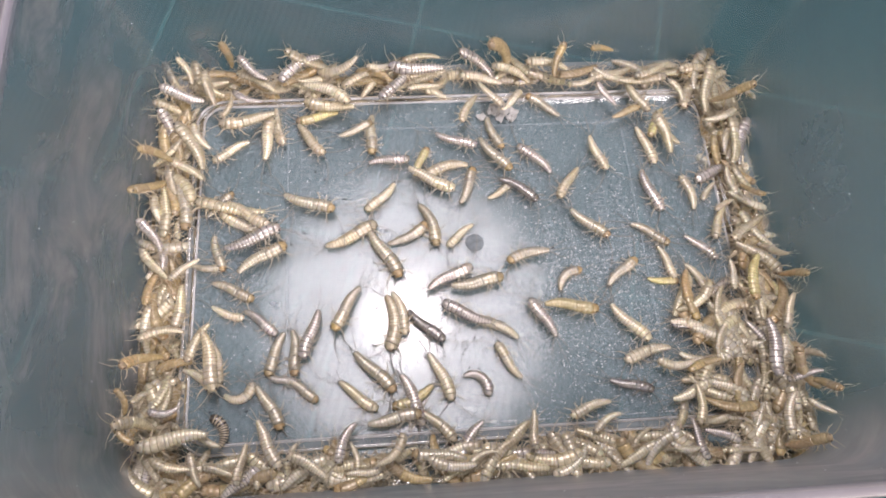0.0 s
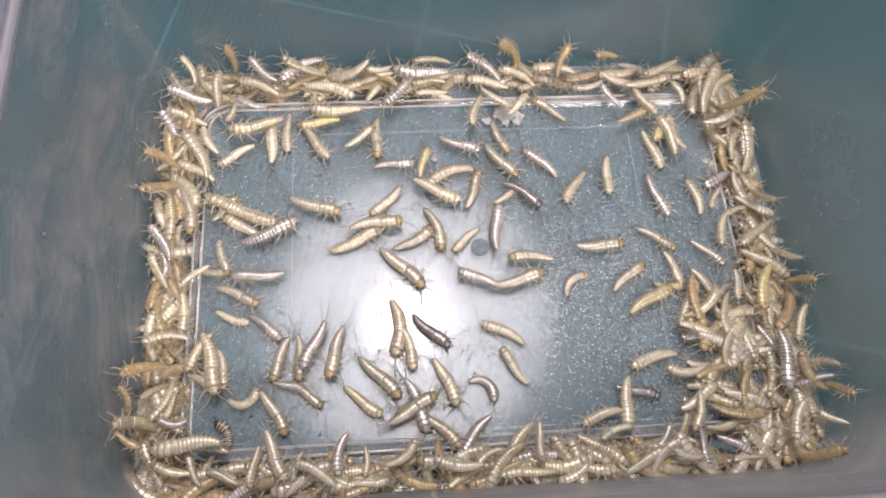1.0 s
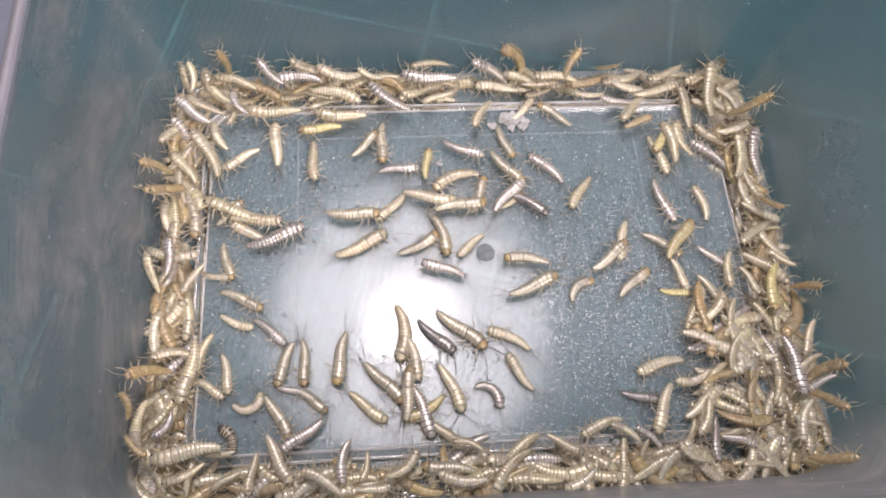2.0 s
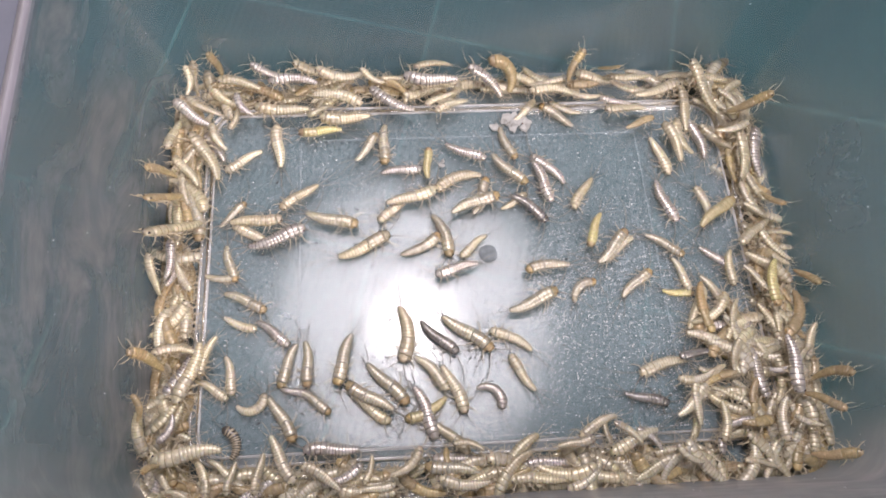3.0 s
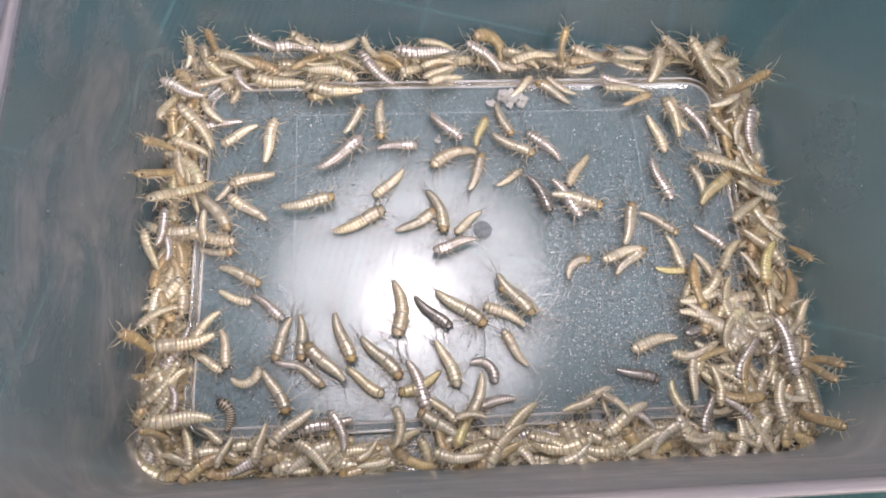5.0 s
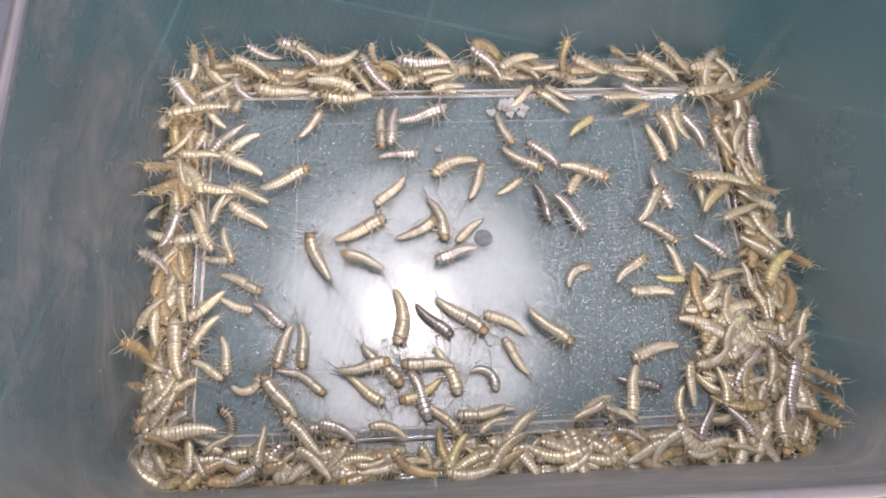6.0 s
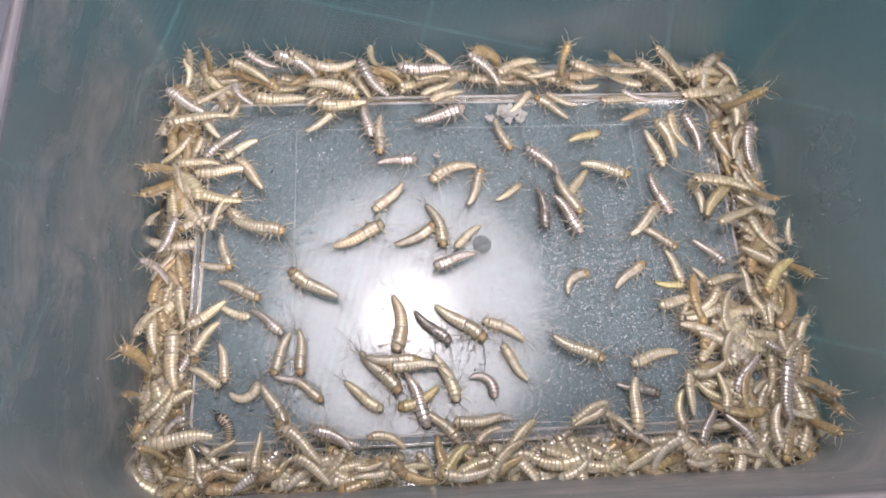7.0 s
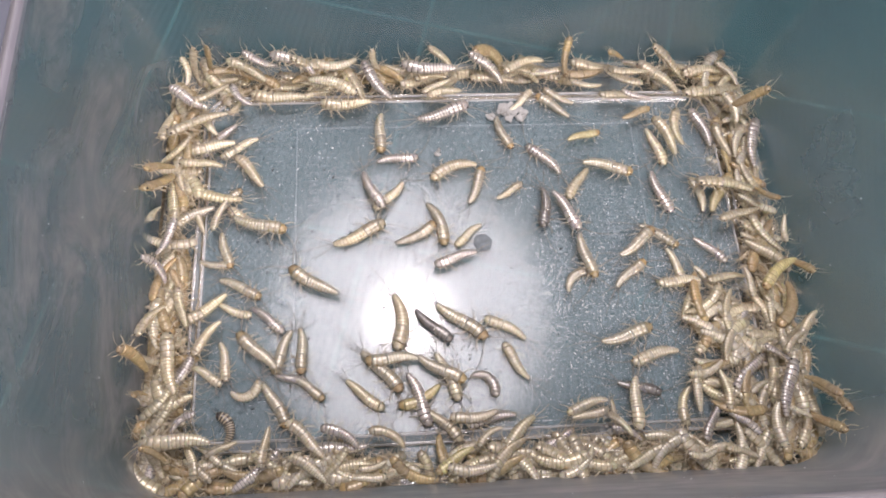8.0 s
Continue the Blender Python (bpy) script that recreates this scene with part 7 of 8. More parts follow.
    jostle(fish_161, [(0.0, 19.6, -32.2, 4.8, -149, -0), (0.5, 20.3, -32.4, 4.8, -155, -0), (1.0, 19.9, -32.8, 4.8, -161, -0), (2.3, 20.5, -31.5, 4.8, -221, -0), (3.5, 20.4, -31.7, 4.8, -219, -0), (4.5, 19.6, -30.8, 4.8, -226, -0), (5.8, 20.7, -31.4, 4.8, -208, -0), (7.0, 20.4, -31.7, 4.8, -219, -0), (8.0, 20.2, -32.0, 4.8, -224, -0)], 19)
    jostle(fish_162, [(0.0, 28.9, -33.9, 3.9, 38, -0), (0.5, 28.2, -33.2, 3.9, 37, -0), (1.0, 27.7, -33.3, 3.9, 51, -0), (1.4, 26.2, -33.0, 3.9, 93, 0), (1.7, 24.6, -32.6, 3.9, 135, -0), (3.5, 24.0, -32.7, 3.9, 136, -0), (4.6, 25.0, -32.8, 3.9, 135, -0), (5.7, 22.0, -34.8, 3.9, 154, -0), (7.0, 23.1, -33.9, 3.9, 154, -0), (8.0, 21.5, -33.5, 3.9, 154, -0)], -4)
    jostle(fish_163, [(0.0, 27.1, -37.5, 3.3, 179, -0), (0.5, 27.4, -38.0, 3.3, 180, -0), (1.4, 27.5, -38.2, 3.3, 174, -0), (2.6, 24.8, -36.0, 3.3, 168, -0), (3.5, 24.8, -36.3, 3.3, 173, -0), (4.2, 24.5, -36.5, 3.3, 172, -0), (5.5, 26.2, -35.5, 3.3, 207, -0), (7.0, 26.8, -36.3, 3.3, 208, -0), (8.0, 26.5, -35.8, 3.3, 211, -0)], -22)
    jostle(fish_164, [(0.0, 29.0, -36.3, 3.4, -17, -0), (0.5, 29.7, -36.4, 3.4, -18, -0), (1.3, 29.4, -36.8, 3.4, -12, -0), (2.1, 29.6, -36.1, 3.4, -8, -0), (3.5, 29.7, -36.4, 3.4, -18, -0), (4.4, 30.0, -36.5, 3.4, -15, -0), (5.2, 29.9, -36.8, 3.4, -17, -0), (7.0, 29.7, -36.4, 3.4, -18, -0), (8.0, 29.0, -35.9, 3.4, -22, -0)], 15)
    jostle(fish_165, [(0.0, 18.9, -34.8, 3.3, -26, -0), (0.5, 17.8, -35.2, 3.3, -33, -0), (1.7, 18.3, -35.9, 3.3, -37, -0), (1.9, 19.1, -36.6, 3.3, -86, 0), (2.2, 19.9, -37.3, 3.3, -135, 0), (2.4, 20.7, -38.0, 3.3, -185, -0), (3.5, 21.3, -38.0, 3.3, -180, -0), (4.5, 21.4, -36.8, 3.3, -175, -0), (5.5, 19.3, -36.9, 3.3, -161, -0), (7.0, 19.5, -37.0, 3.3, -162, -0), (8.0, 18.7, -37.3, 3.3, -170, -0)], -8)
    jostle(fish_166, [(0.0, 14.1, -37.6, 3.1, 184, -0), (0.5, 14.4, -38.0, 3.1, 180, -0), (1.1, 15.3, -38.7, 3.1, 175, -0), (1.5, 15.2, -38.4, 3.1, 116, 0), (1.9, 15.2, -38.1, 3.1, 57, 0), (2.3, 15.1, -37.8, 3.1, -2, -0), (3.5, 14.9, -38.0, 3.1, 0, -0), (4.3, 15.5, -37.9, 3.1, 1, -0), (4.6, 15.5, -38.1, 3.1, 60, 0), (5.0, 15.6, -38.2, 3.1, 119, 0), (5.3, 15.7, -38.4, 3.1, 177, -0), (7.0, 15.3, -38.0, 3.1, 180, -0), (8.0, 15.5, -37.2, 3.1, 178, -0)], 25)
    jostle(fish_167, [(0.0, 29.8, -37.5, 3.1, -3, -0), (0.5, 29.9, -38.0, 3.1, 0, -0), (1.5, 30.5, -38.6, 3.1, -8, -0), (2.2, 29.6, -37.8, 3.1, -8, -0), (3.5, 29.9, -38.0, 3.1, 0, -0), (4.2, 30.9, -37.7, 3.1, -6, -0), (5.6, 36.4, -37.4, 3.1, 6, -0), (7.0, 36.3, -37.3, 3.1, 10, -0), (8.0, 36.6, -37.4, 3.1, 7, -0)], 17)
    jostle(fish_168, [(0.0, 32.1, -30.7, 2.9, 69, -0), (0.5, 31.7, -29.9, 2.9, 76, -0), (1.2, 31.8, -30.3, 2.9, 72, -0), (2.3, 32.1, -29.9, 2.9, 74, -0), (3.5, 31.7, -29.9, 2.9, 76, -0), (4.4, 31.0, -30.1, 2.9, 74, -0), (4.7, 31.4, -30.1, 2.9, 18, 0), (4.9, 31.9, -30.1, 2.9, -38, 0), (5.2, 32.3, -30.2, 2.9, -95, -0), (7.0, 32.6, -29.7, 2.9, -94, -0), (8.0, 33.1, -29.4, 2.9, -102, -0)], 16)
    jostle(fish_169, [(0.0, 40.7, -27.8, 4.0, -26, -0), (0.5, 41.5, -28.5, 4.0, -26, -0), (1.1, 42.9, -28.6, 4.0, -22, -0), (1.8, 38.1, -28.0, 4.0, 29, 0), (2.4, 33.3, -27.4, 4.0, 80, -0), (3.5, 33.9, -26.9, 4.0, 83, -0), (4.4, 34.6, -27.6, 4.0, 79, -0), (5.6, 34.1, -26.4, 4.0, 82, -0), (7.0, 33.9, -26.9, 4.0, 83, -0), (8.0, 35.0, -26.7, 4.0, 81, -0)], 20)
    jostle(fish_170, [(0.0, 39.3, -23.9, 3.9, -134, -0), (0.5, 39.0, -23.4, 3.9, -129, -0), (1.4, 39.4, -23.2, 3.9, -133, -0), (2.3, 36.6, -24.0, 3.9, -132, -0), (3.5, 36.7, -24.0, 3.9, -132, -0), (4.8, 36.7, -24.3, 3.9, -130, -0), (6.1, 39.7, -19.6, 3.9, -139, -0), (7.0, 39.1, -19.8, 3.9, -141, -0), (8.0, 38.9, -19.0, 3.9, -150, -0)], 10)
    jostle(fish_171, [(0.0, 34.9, -30.1, 4.9, -98, -0), (0.5, 33.8, -30.1, 4.9, -103, -0), (1.8, 33.5, -29.7, 4.9, -118, -0), (3.1, 36.3, -30.7, 4.9, -99, -0), (3.5, 35.3, -30.7, 4.9, -95, -0), (4.0, 34.6, -30.6, 4.9, -91, -0), (5.3, 37.7, -28.3, 4.9, -90, -0), (7.0, 38.3, -27.5, 4.9, -90, -0), (8.0, 38.6, -27.4, 4.9, -88, -0)], 6)
    jostle(fish_172, [(0.0, 34.6, -35.5, 4.1, -78, -0), (0.5, 34.6, -35.7, 4.1, -82, -0), (1.5, 34.1, -35.7, 4.1, -88, -0), (2.4, 36.7, -31.9, 4.1, -102, -0), (3.5, 36.6, -32.8, 4.1, -109, -0), (4.1, 36.7, -32.5, 4.1, -103, -0), (5.5, 35.1, -33.2, 4.1, -119, -0), (7.0, 35.6, -32.6, 4.1, -119, -0), (8.0, 36.1, -32.4, 4.1, -119, -0)], -14)
    jostle(fish_173, [(0.0, 42.0, -33.1, 3.7, 162, -0), (0.5, 42.2, -33.1, 3.7, 154, -0), (0.9, 42.2, -32.8, 3.7, 161, -0), (1.8, 41.4, -26.1, 3.7, 142, -0), (3.5, 41.2, -25.5, 3.7, 130, -0), (5.0, 40.4, -24.9, 3.7, 126, -0), (5.7, 43.5, -26.1, 3.7, 163, 0), (6.3, 46.6, -27.3, 3.7, 199, -0), (7.0, 46.2, -26.6, 3.7, 212, -0), (8.0, 45.7, -27.0, 3.7, 205, -0)], 8)
    jostle(fish_174, [(0.0, 49.7, -19.7, 4.0, -50, -0), (0.5, 49.8, -19.9, 4.0, -58, -0), (1.6, 50.4, -19.3, 4.0, -52, -0), (2.7, 45.4, -23.0, 4.0, -82, 0), (3.5, 44.7, -22.5, 4.0, -84, 0), (4.3, 44.5, -21.3, 4.0, -76, 0), (5.2, 43.9, -24.6, 4.0, -130, -0), (7.0, 44.0, -24.3, 4.0, -129, -0), (8.0, 44.2, -24.3, 4.0, -136, -0)], -11)
    jostle(fish_175, [(0.0, 45.1, -33.2, 4.1, -113, -0), (0.5, 45.2, -32.9, 4.1, -109, -0), (0.9, 45.6, -33.4, 4.1, -104, -0), (2.2, 41.3, -34.3, 4.1, -67, -0), (3.5, 41.2, -35.0, 4.1, -77, -0), (4.9, 41.6, -34.8, 4.1, -77, -0), (5.7, 41.9, -34.6, 4.1, -80, -0), (7.0, 41.2, -35.0, 4.1, -77, -0), (8.0, 40.5, -35.3, 4.1, -78, -0)], 19)
    jostle(fish_176, [(0.0, 48.0, -32.3, 3.0, -89, -0), (0.5, 48.2, -32.8, 3.0, -100, -0), (1.8, 48.4, -32.8, 3.0, -105, -0), (2.6, 45.5, -30.7, 3.0, -140, -0), (3.5, 45.1, -30.9, 3.0, -133, -0), (5.0, 45.2, -30.5, 3.0, -124, -0), (6.0, 44.9, -32.9, 3.0, -125, -0), (7.0, 45.2, -33.0, 3.0, -114, -0), (8.0, 45.3, -32.1, 3.0, -105, -0)], -3)
    jostle(fish_177, [(0.0, 49.5, -33.0, 7.1, -107, -0), (0.5, 49.4, -32.8, 7.1, -114, -0), (1.8, 50.2, -32.1, 7.1, -118, -0), (2.7, 46.0, -30.9, 7.1, -101, -0), (3.5, 46.2, -32.0, 7.1, -105, -0), (4.7, 47.0, -31.9, 7.1, -97, -0), (6.0, 46.7, -33.5, 7.1, -105, -0), (7.0, 45.9, -33.7, 7.1, -100, -0), (8.0, 46.0, -33.8, 7.1, -93, -0)], 22)
    jostle(fish_178, [(0.0, 53.7, -25.6, 8.0, 112, -16), (0.5, 53.2, -25.4, 8.0, 124, -16), (1.3, 53.6, -24.8, 8.0, 117, -16), (1.6, 53.8, -24.8, 8.0, 76, -31), (1.9, 54.1, -24.8, 8.1, 34, -46), (2.2, 54.3, -24.8, 8.2, -7, -60), (3.5, 54.5, -25.3, 8.2, -13, -60), (4.6, 54.3, -24.9, 8.2, -14, -60), (5.6, 53.8, -30.0, 7.0, -62, -38), (7.0, 54.0, -30.1, 7.0, -68, -38), (8.0, 55.2, -29.8, 7.0, -66, -38)], -17)
    jostle(fish_179, [(0.0, 54.6, -28.9, 9.4, -57, -57), (0.5, 55.4, -28.5, 9.4, -63, -57), (1.3, 55.5, -28.5, 9.4, -57, -57), (2.4, 52.1, -29.2, 8.4, -44, -36), (3.5, 52.5, -28.8, 8.4, -42, -36), (4.5, 52.6, -28.5, 8.4, -52, -36), (5.8, 53.6, -27.2, 8.4, -48, -38), (7.0, 53.4, -28.0, 8.4, -49, -38), (8.0, 53.6, -28.1, 8.4, -51, -38)], 3)
    jostle(fish_180, [(0.0, 50.9, -29.0, 3.9, 153, -0), (0.5, 50.3, -29.0, 3.9, 154, -0), (1.3, 50.0, -29.5, 3.9, 153, -0), (1.7, 50.3, -31.2, 3.9, 211, 0), (2.1, 50.7, -32.8, 3.9, 269, -0), (3.5, 51.0, -32.4, 3.9, 265, -0), (4.5, 51.1, -32.1, 3.9, 271, -0), (5.4, 51.7, -33.4, 3.9, 244, -0), (7.0, 51.5, -33.9, 3.9, 244, -0), (8.0, 51.4, -33.5, 3.9, 242, -0)], -12)
    jostle(fish_181, [(0.0, 50.7, -37.3, 7.2, -1, -46), (0.5, 51.3, -37.6, 7.2, 1, -46), (1.4, 52.0, -38.3, 7.2, -3, -46), (2.5, 52.6, -37.1, 7.2, -15, -32), (3.5, 52.6, -37.0, 7.2, -2, -32), (4.5, 52.3, -37.0, 7.2, -12, -32), (5.5, 53.0, -33.7, 7.2, -69, -51), (7.0, 53.1, -33.9, 7.2, -70, -51), (8.0, 53.6, -33.6, 7.2, -66, -51)], 18)
    jostle(fish_182, [(0.0, 48.8, -21.8, 6.9, -93, -0), (0.5, 49.1, -22.3, 6.9, -96, -0), (1.0, 49.3, -22.9, 6.9, -94, -0), (2.0, 49.7, -22.7, 6.9, -83, -0), (3.5, 49.1, -22.3, 6.9, -96, -0), (4.8, 49.4, -22.6, 6.9, -101, -0), (5.2, 49.4, -24.6, 6.9, -43, 0), (5.5, 49.5, -26.6, 6.9, 15, 0), (5.9, 49.5, -28.6, 6.9, 72, -0), (7.0, 48.9, -27.7, 6.9, 79, -0), (8.0, 48.9, -27.7, 6.9, 69, -0)], 11)
    jostle(fish_183, [(0.0, 52.7, -13.8, 3.7, -95, 3), (0.5, 52.8, -14.1, 3.7, -112, 3), (1.3, 51.8, -15.4, 3.7, -116, 3), (2.4, 51.1, -14.4, 3.4, -104, -0), (3.5, 51.9, -13.1, 3.4, -101, -0), (4.6, 52.4, -13.5, 3.4, -101, -0), (5.6, 52.0, -13.5, 3.4, -100, -0), (7.0, 51.9, -13.1, 3.4, -101, -0), (8.0, 52.4, -13.1, 3.4, -104, -0)], -19)
    jostle(fish_184, [(0.0, 44.0, -14.5, 3.0, -146, -0), (0.5, 43.8, -14.5, 3.0, -148, -0), (1.3, 43.6, -14.5, 3.0, -150, -0), (2.5, 41.5, -14.7, 3.0, -183, -0), (3.5, 41.8, -14.7, 3.0, -188, -0), (4.6, 42.3, -14.0, 3.0, -192, -0), (5.6, 43.5, -14.1, 3.0, -188, -0), (7.0, 42.8, -14.0, 3.0, -183, -0), (8.0, 42.9, -13.8, 3.0, -190, -0)], -13)
    jostle(fish_185, [(0.0, 44.4, -9.8, 3.9, -150, -0), (0.5, 44.0, -9.6, 3.9, -142, -0), (1.4, 43.3, -9.8, 3.9, -142, -0), (2.4, 44.2, -15.3, 3.9, -137, -0), (3.5, 44.9, -15.0, 3.9, -132, -0), (4.8, 44.3, -15.0, 3.9, -130, -0), (5.7, 45.3, -15.2, 3.9, -131, -0), (7.0, 44.9, -15.0, 3.9, -132, -0), (8.0, 45.3, -15.3, 3.9, -125, -0)], -1)
    jostle(fish_186, [(0.0, 44.7, -19.5, 3.9, -82, -0), (0.5, 45.6, -19.5, 3.9, -82, -0), (1.3, 45.5, -18.5, 3.9, -85, -0), (1.7, 45.7, -18.2, 3.9, -131, -0), (2.1, 45.9, -17.9, 3.9, -177, -0), (3.5, 45.7, -17.6, 3.9, -182, -0), (4.8, 45.9, -17.0, 3.9, -184, -0), (5.6, 49.6, -17.6, 3.9, -202, -0), (7.0, 48.8, -18.0, 3.9, -196, -0), (8.0, 48.1, -18.2, 3.9, -190, -0)], 2)
    jostle(fish_187, [(0.0, 37.6, -17.4, 4.1, -22, 0), (0.5, 37.9, -17.4, 4.1, -27, 0), (1.4, 37.6, -17.4, 4.1, -35, 0), (2.2, 37.3, -17.6, 4.1, -28, 0), (3.5, 37.9, -17.4, 4.1, -27, 0), (4.4, 38.0, -17.7, 4.1, -24, 0), (5.8, 37.6, -17.2, 4.1, -24, 0), (7.0, 37.9, -17.4, 4.1, -27, 0), (8.0, 37.9, -17.0, 4.1, -35, 0)], -6)
    jostle(fish_188, [(0.0, 36.5, -16.8, 3.9, 166, -0), (0.5, 36.7, -17.4, 3.9, 173, -0), (1.8, 36.8, -18.1, 3.9, 176, -0), (2.8, 34.6, -19.3, 3.9, 185, -0), (3.5, 35.6, -18.8, 3.9, 183, -0), (4.8, 36.3, -19.1, 3.9, 190, -0), (6.0, 42.6, -18.9, 3.9, 154, 0), (7.0, 42.7, -19.2, 3.9, 158, 0), (8.0, 42.2, -18.9, 3.9, 161, 0)], 9)
    jostle(fish_189, [(0.0, 32.8, -22.4, 4.9, -184, -0), (0.5, 33.5, -22.4, 4.9, -176, -0), (1.1, 33.2, -22.6, 4.9, -183, -0), (2.3, 33.3, -22.9, 4.9, -164, -0), (3.5, 33.5, -22.4, 4.9, -176, -0), (4.8, 33.5, -22.5, 4.9, -176, -0), (6.0, 37.6, -22.3, 4.9, -156, -0), (7.0, 37.1, -23.0, 4.9, -165, -0), (8.0, 36.2, -23.3, 4.9, -163, -0)], -21)
    jostle(fish_190, [(0.0, 46.2, 2.6, 3.9, -116, -0), (0.5, 45.9, 2.6, 3.9, -107, -0), (1.2, 45.4, 2.3, 3.9, -111, -0), (2.0, 44.2, -4.2, 3.9, -101, -0), (3.5, 44.4, -3.6, 3.9, -95, -0), (4.5, 45.1, -3.5, 3.9, -91, -0), (5.0, 44.7, -5.6, 3.9, -128, -0), (5.4, 44.2, -7.7, 3.9, -166, -0), (7.0, 43.3, -7.5, 3.9, -171, -0), (8.0, 43.4, -7.5, 3.9, -176, -0)], 16)
    jostle(fish_191, [(0.0, 49.4, -9.2, 6.6, -105, -0), (0.5, 49.5, -9.8, 6.6, -111, -0), (1.4, 49.9, -10.0, 6.6, -110, -0), (2.6, 50.5, -7.7, 6.6, -97, 0), (3.5, 50.1, -8.4, 6.6, -103, 0), (4.8, 50.1, -8.6, 6.6, -107, 0), (6.1, 52.1, -7.9, 6.6, -132, -0), (7.0, 52.1, -8.3, 6.6, -134, -0), (8.0, 52.1, -8.1, 6.6, -142, -0)], -7)
    jostle(fish_192, [(0.0, 50.9, -5.2, 5.4, -43, -0), (0.5, 50.5, -5.0, 5.4, -41, -0), (1.4, 51.1, -5.7, 5.4, -36, -0), (2.4, 49.1, -4.6, 5.4, -44, -0), (3.5, 50.5, -5.0, 5.4, -41, -0), (4.9, 50.1, -5.2, 5.4, -53, -0), (6.1, 50.2, -4.4, 5.4, -44, -0), (7.0, 50.5, -5.0, 5.4, -41, -0), (8.0, 51.1, -4.2, 5.4, -42, -0)], 22)
    jostle(fish_193, [(0.0, 45.0, -8.4, 6.4, -93, -0), (0.5, 44.5, -8.9, 6.4, -90, -0), (1.5, 44.3, -9.2, 6.4, -101, -0), (2.3, 46.8, -6.4, 6.4, -48, 0), (3.5, 46.7, -6.9, 6.4, -58, 0), (4.6, 47.0, -7.5, 6.4, -52, 0), (5.5, 46.2, -9.2, 6.4, -77, -0), (7.0, 45.9, -9.0, 6.4, -85, -0), (8.0, 46.2, -9.3, 6.4, -85, -0)], -6)
    jostle(fish_194, [(0.0, 55.0, -9.5, 8.1, -49, -62), (0.5, 55.0, -9.5, 8.1, -49, -62), (1.8, 54.6, -9.7, 8.1, -45, -62), (2.9, 55.2, -7.4, 7.4, -77, -44), (3.5, 55.3, -7.5, 7.4, -75, -44), (4.8, 55.4, -7.1, 7.4, -86, -44), (6.1, 55.2, -6.7, 7.4, -80, -44), (7.0, 55.3, -7.5, 7.4, -75, -44), (8.0, 55.4, -6.9, 7.4, -70, -44)], 15)
    jostle(fish_195, [(0.0, 53.8, -15.5, 6.2, -115, 5), (0.5, 54.1, -16.6, 6.2, -114, 5), (1.4, 54.3, -16.4, 6.2, -118, 5), (2.3, 53.7, -18.7, 6.4, -115, 8), (3.5, 53.5, -18.4, 6.4, -121, 8), (4.2, 53.2, -18.0, 6.4, -129, 8), (5.3, 53.6, -18.3, 6.4, -116, 8), (7.0, 53.5, -18.4, 6.4, -121, 8), (8.0, 54.4, -17.7, 6.4, -130, 8)], 5)
    jostle(fish_196, [(0.0, 4.1, 37.9, 5.5, 156, -31), (0.5, 4.3, 37.7, 5.5, 153, -31), (1.9, 4.6, 37.9, 5.5, 166, -31), (2.9, 3.0, 35.7, 6.0, 145, -23), (3.5, 3.6, 36.4, 6.0, 141, -23), (4.7, 3.2, 35.5, 6.0, 149, -23), (5.8, 3.8, 36.4, 6.0, 142, -23), (7.0, 3.6, 36.4, 6.0, 141, -23), (8.0, 3.8, 36.3, 6.0, 145, -23)], -5)
    jostle(fish_197, [(0.0, 8.1, 38.0, 6.5, 157, -55), (0.5, 8.5, 38.3, 6.5, 158, -55), (1.7, 9.4, 39.0, 6.5, 159, -55), (2.7, 5.9, 37.3, 5.5, 137, -38), (3.5, 6.0, 36.9, 5.5, 136, -38), (4.1, 6.9, 37.3, 5.5, 130, -38), (5.4, 3.7, 37.9, 5.2, 168, -34), (7.0, 4.4, 37.8, 5.2, 169, -34), (8.0, 4.5, 37.6, 5.2, 167, -34)], -16)
    jostle(fish_198, [(0.0, 20.0, 36.2, 8.6, 68, -33), (0.5, 20.0, 36.3, 8.6, 73, -33), (1.0, 19.7, 36.9, 8.6, 63, -33), (2.0, 20.4, 37.2, 8.6, 56, -36), (3.5, 20.8, 37.2, 8.6, 56, -36), (4.0, 20.3, 37.4, 8.6, 63, -36), (4.9, 18.9, 36.6, 8.6, 84, -41), (7.0, 19.4, 36.9, 8.6, 76, -41), (8.0, 19.7, 37.4, 8.6, 82, -41)], 19)
    jostle(fish_199, [(0.0, 6.7, 30.8, 5.3, -53, -0), (0.5, 6.5, 30.9, 5.3, -40, -0), (1.4, 7.3, 30.9, 5.3, -41, -0), (2.2, 15.8, 36.2, 5.3, 12, 0), (3.5, 15.7, 35.8, 5.3, 9, 0), (4.2, 15.5, 36.8, 5.3, -5, 0), (5.1, 16.5, 36.6, 5.3, -1, 0), (7.0, 15.7, 35.8, 5.3, 9, 0), (8.0, 16.3, 36.0, 5.3, 9, 0)], -25)
    jostle(fish_200, [(0.0, 17.7, 36.2, 6.6, 167, 0), (0.5, 17.8, 36.0, 6.6, 174, 0), (1.8, 17.2, 35.5, 6.6, 172, 0), (3.1, 15.3, 32.4, 6.6, 176, -0), (3.5, 15.1, 32.5, 6.6, 177, -0), (4.3, 15.3, 32.9, 6.6, 178, -0), (5.6, 10.2, 35.8, 6.6, 199, -0), (7.0, 10.1, 36.3, 6.6, 200, -0), (8.0, 11.2, 36.2, 6.6, 199, -0)], -9)
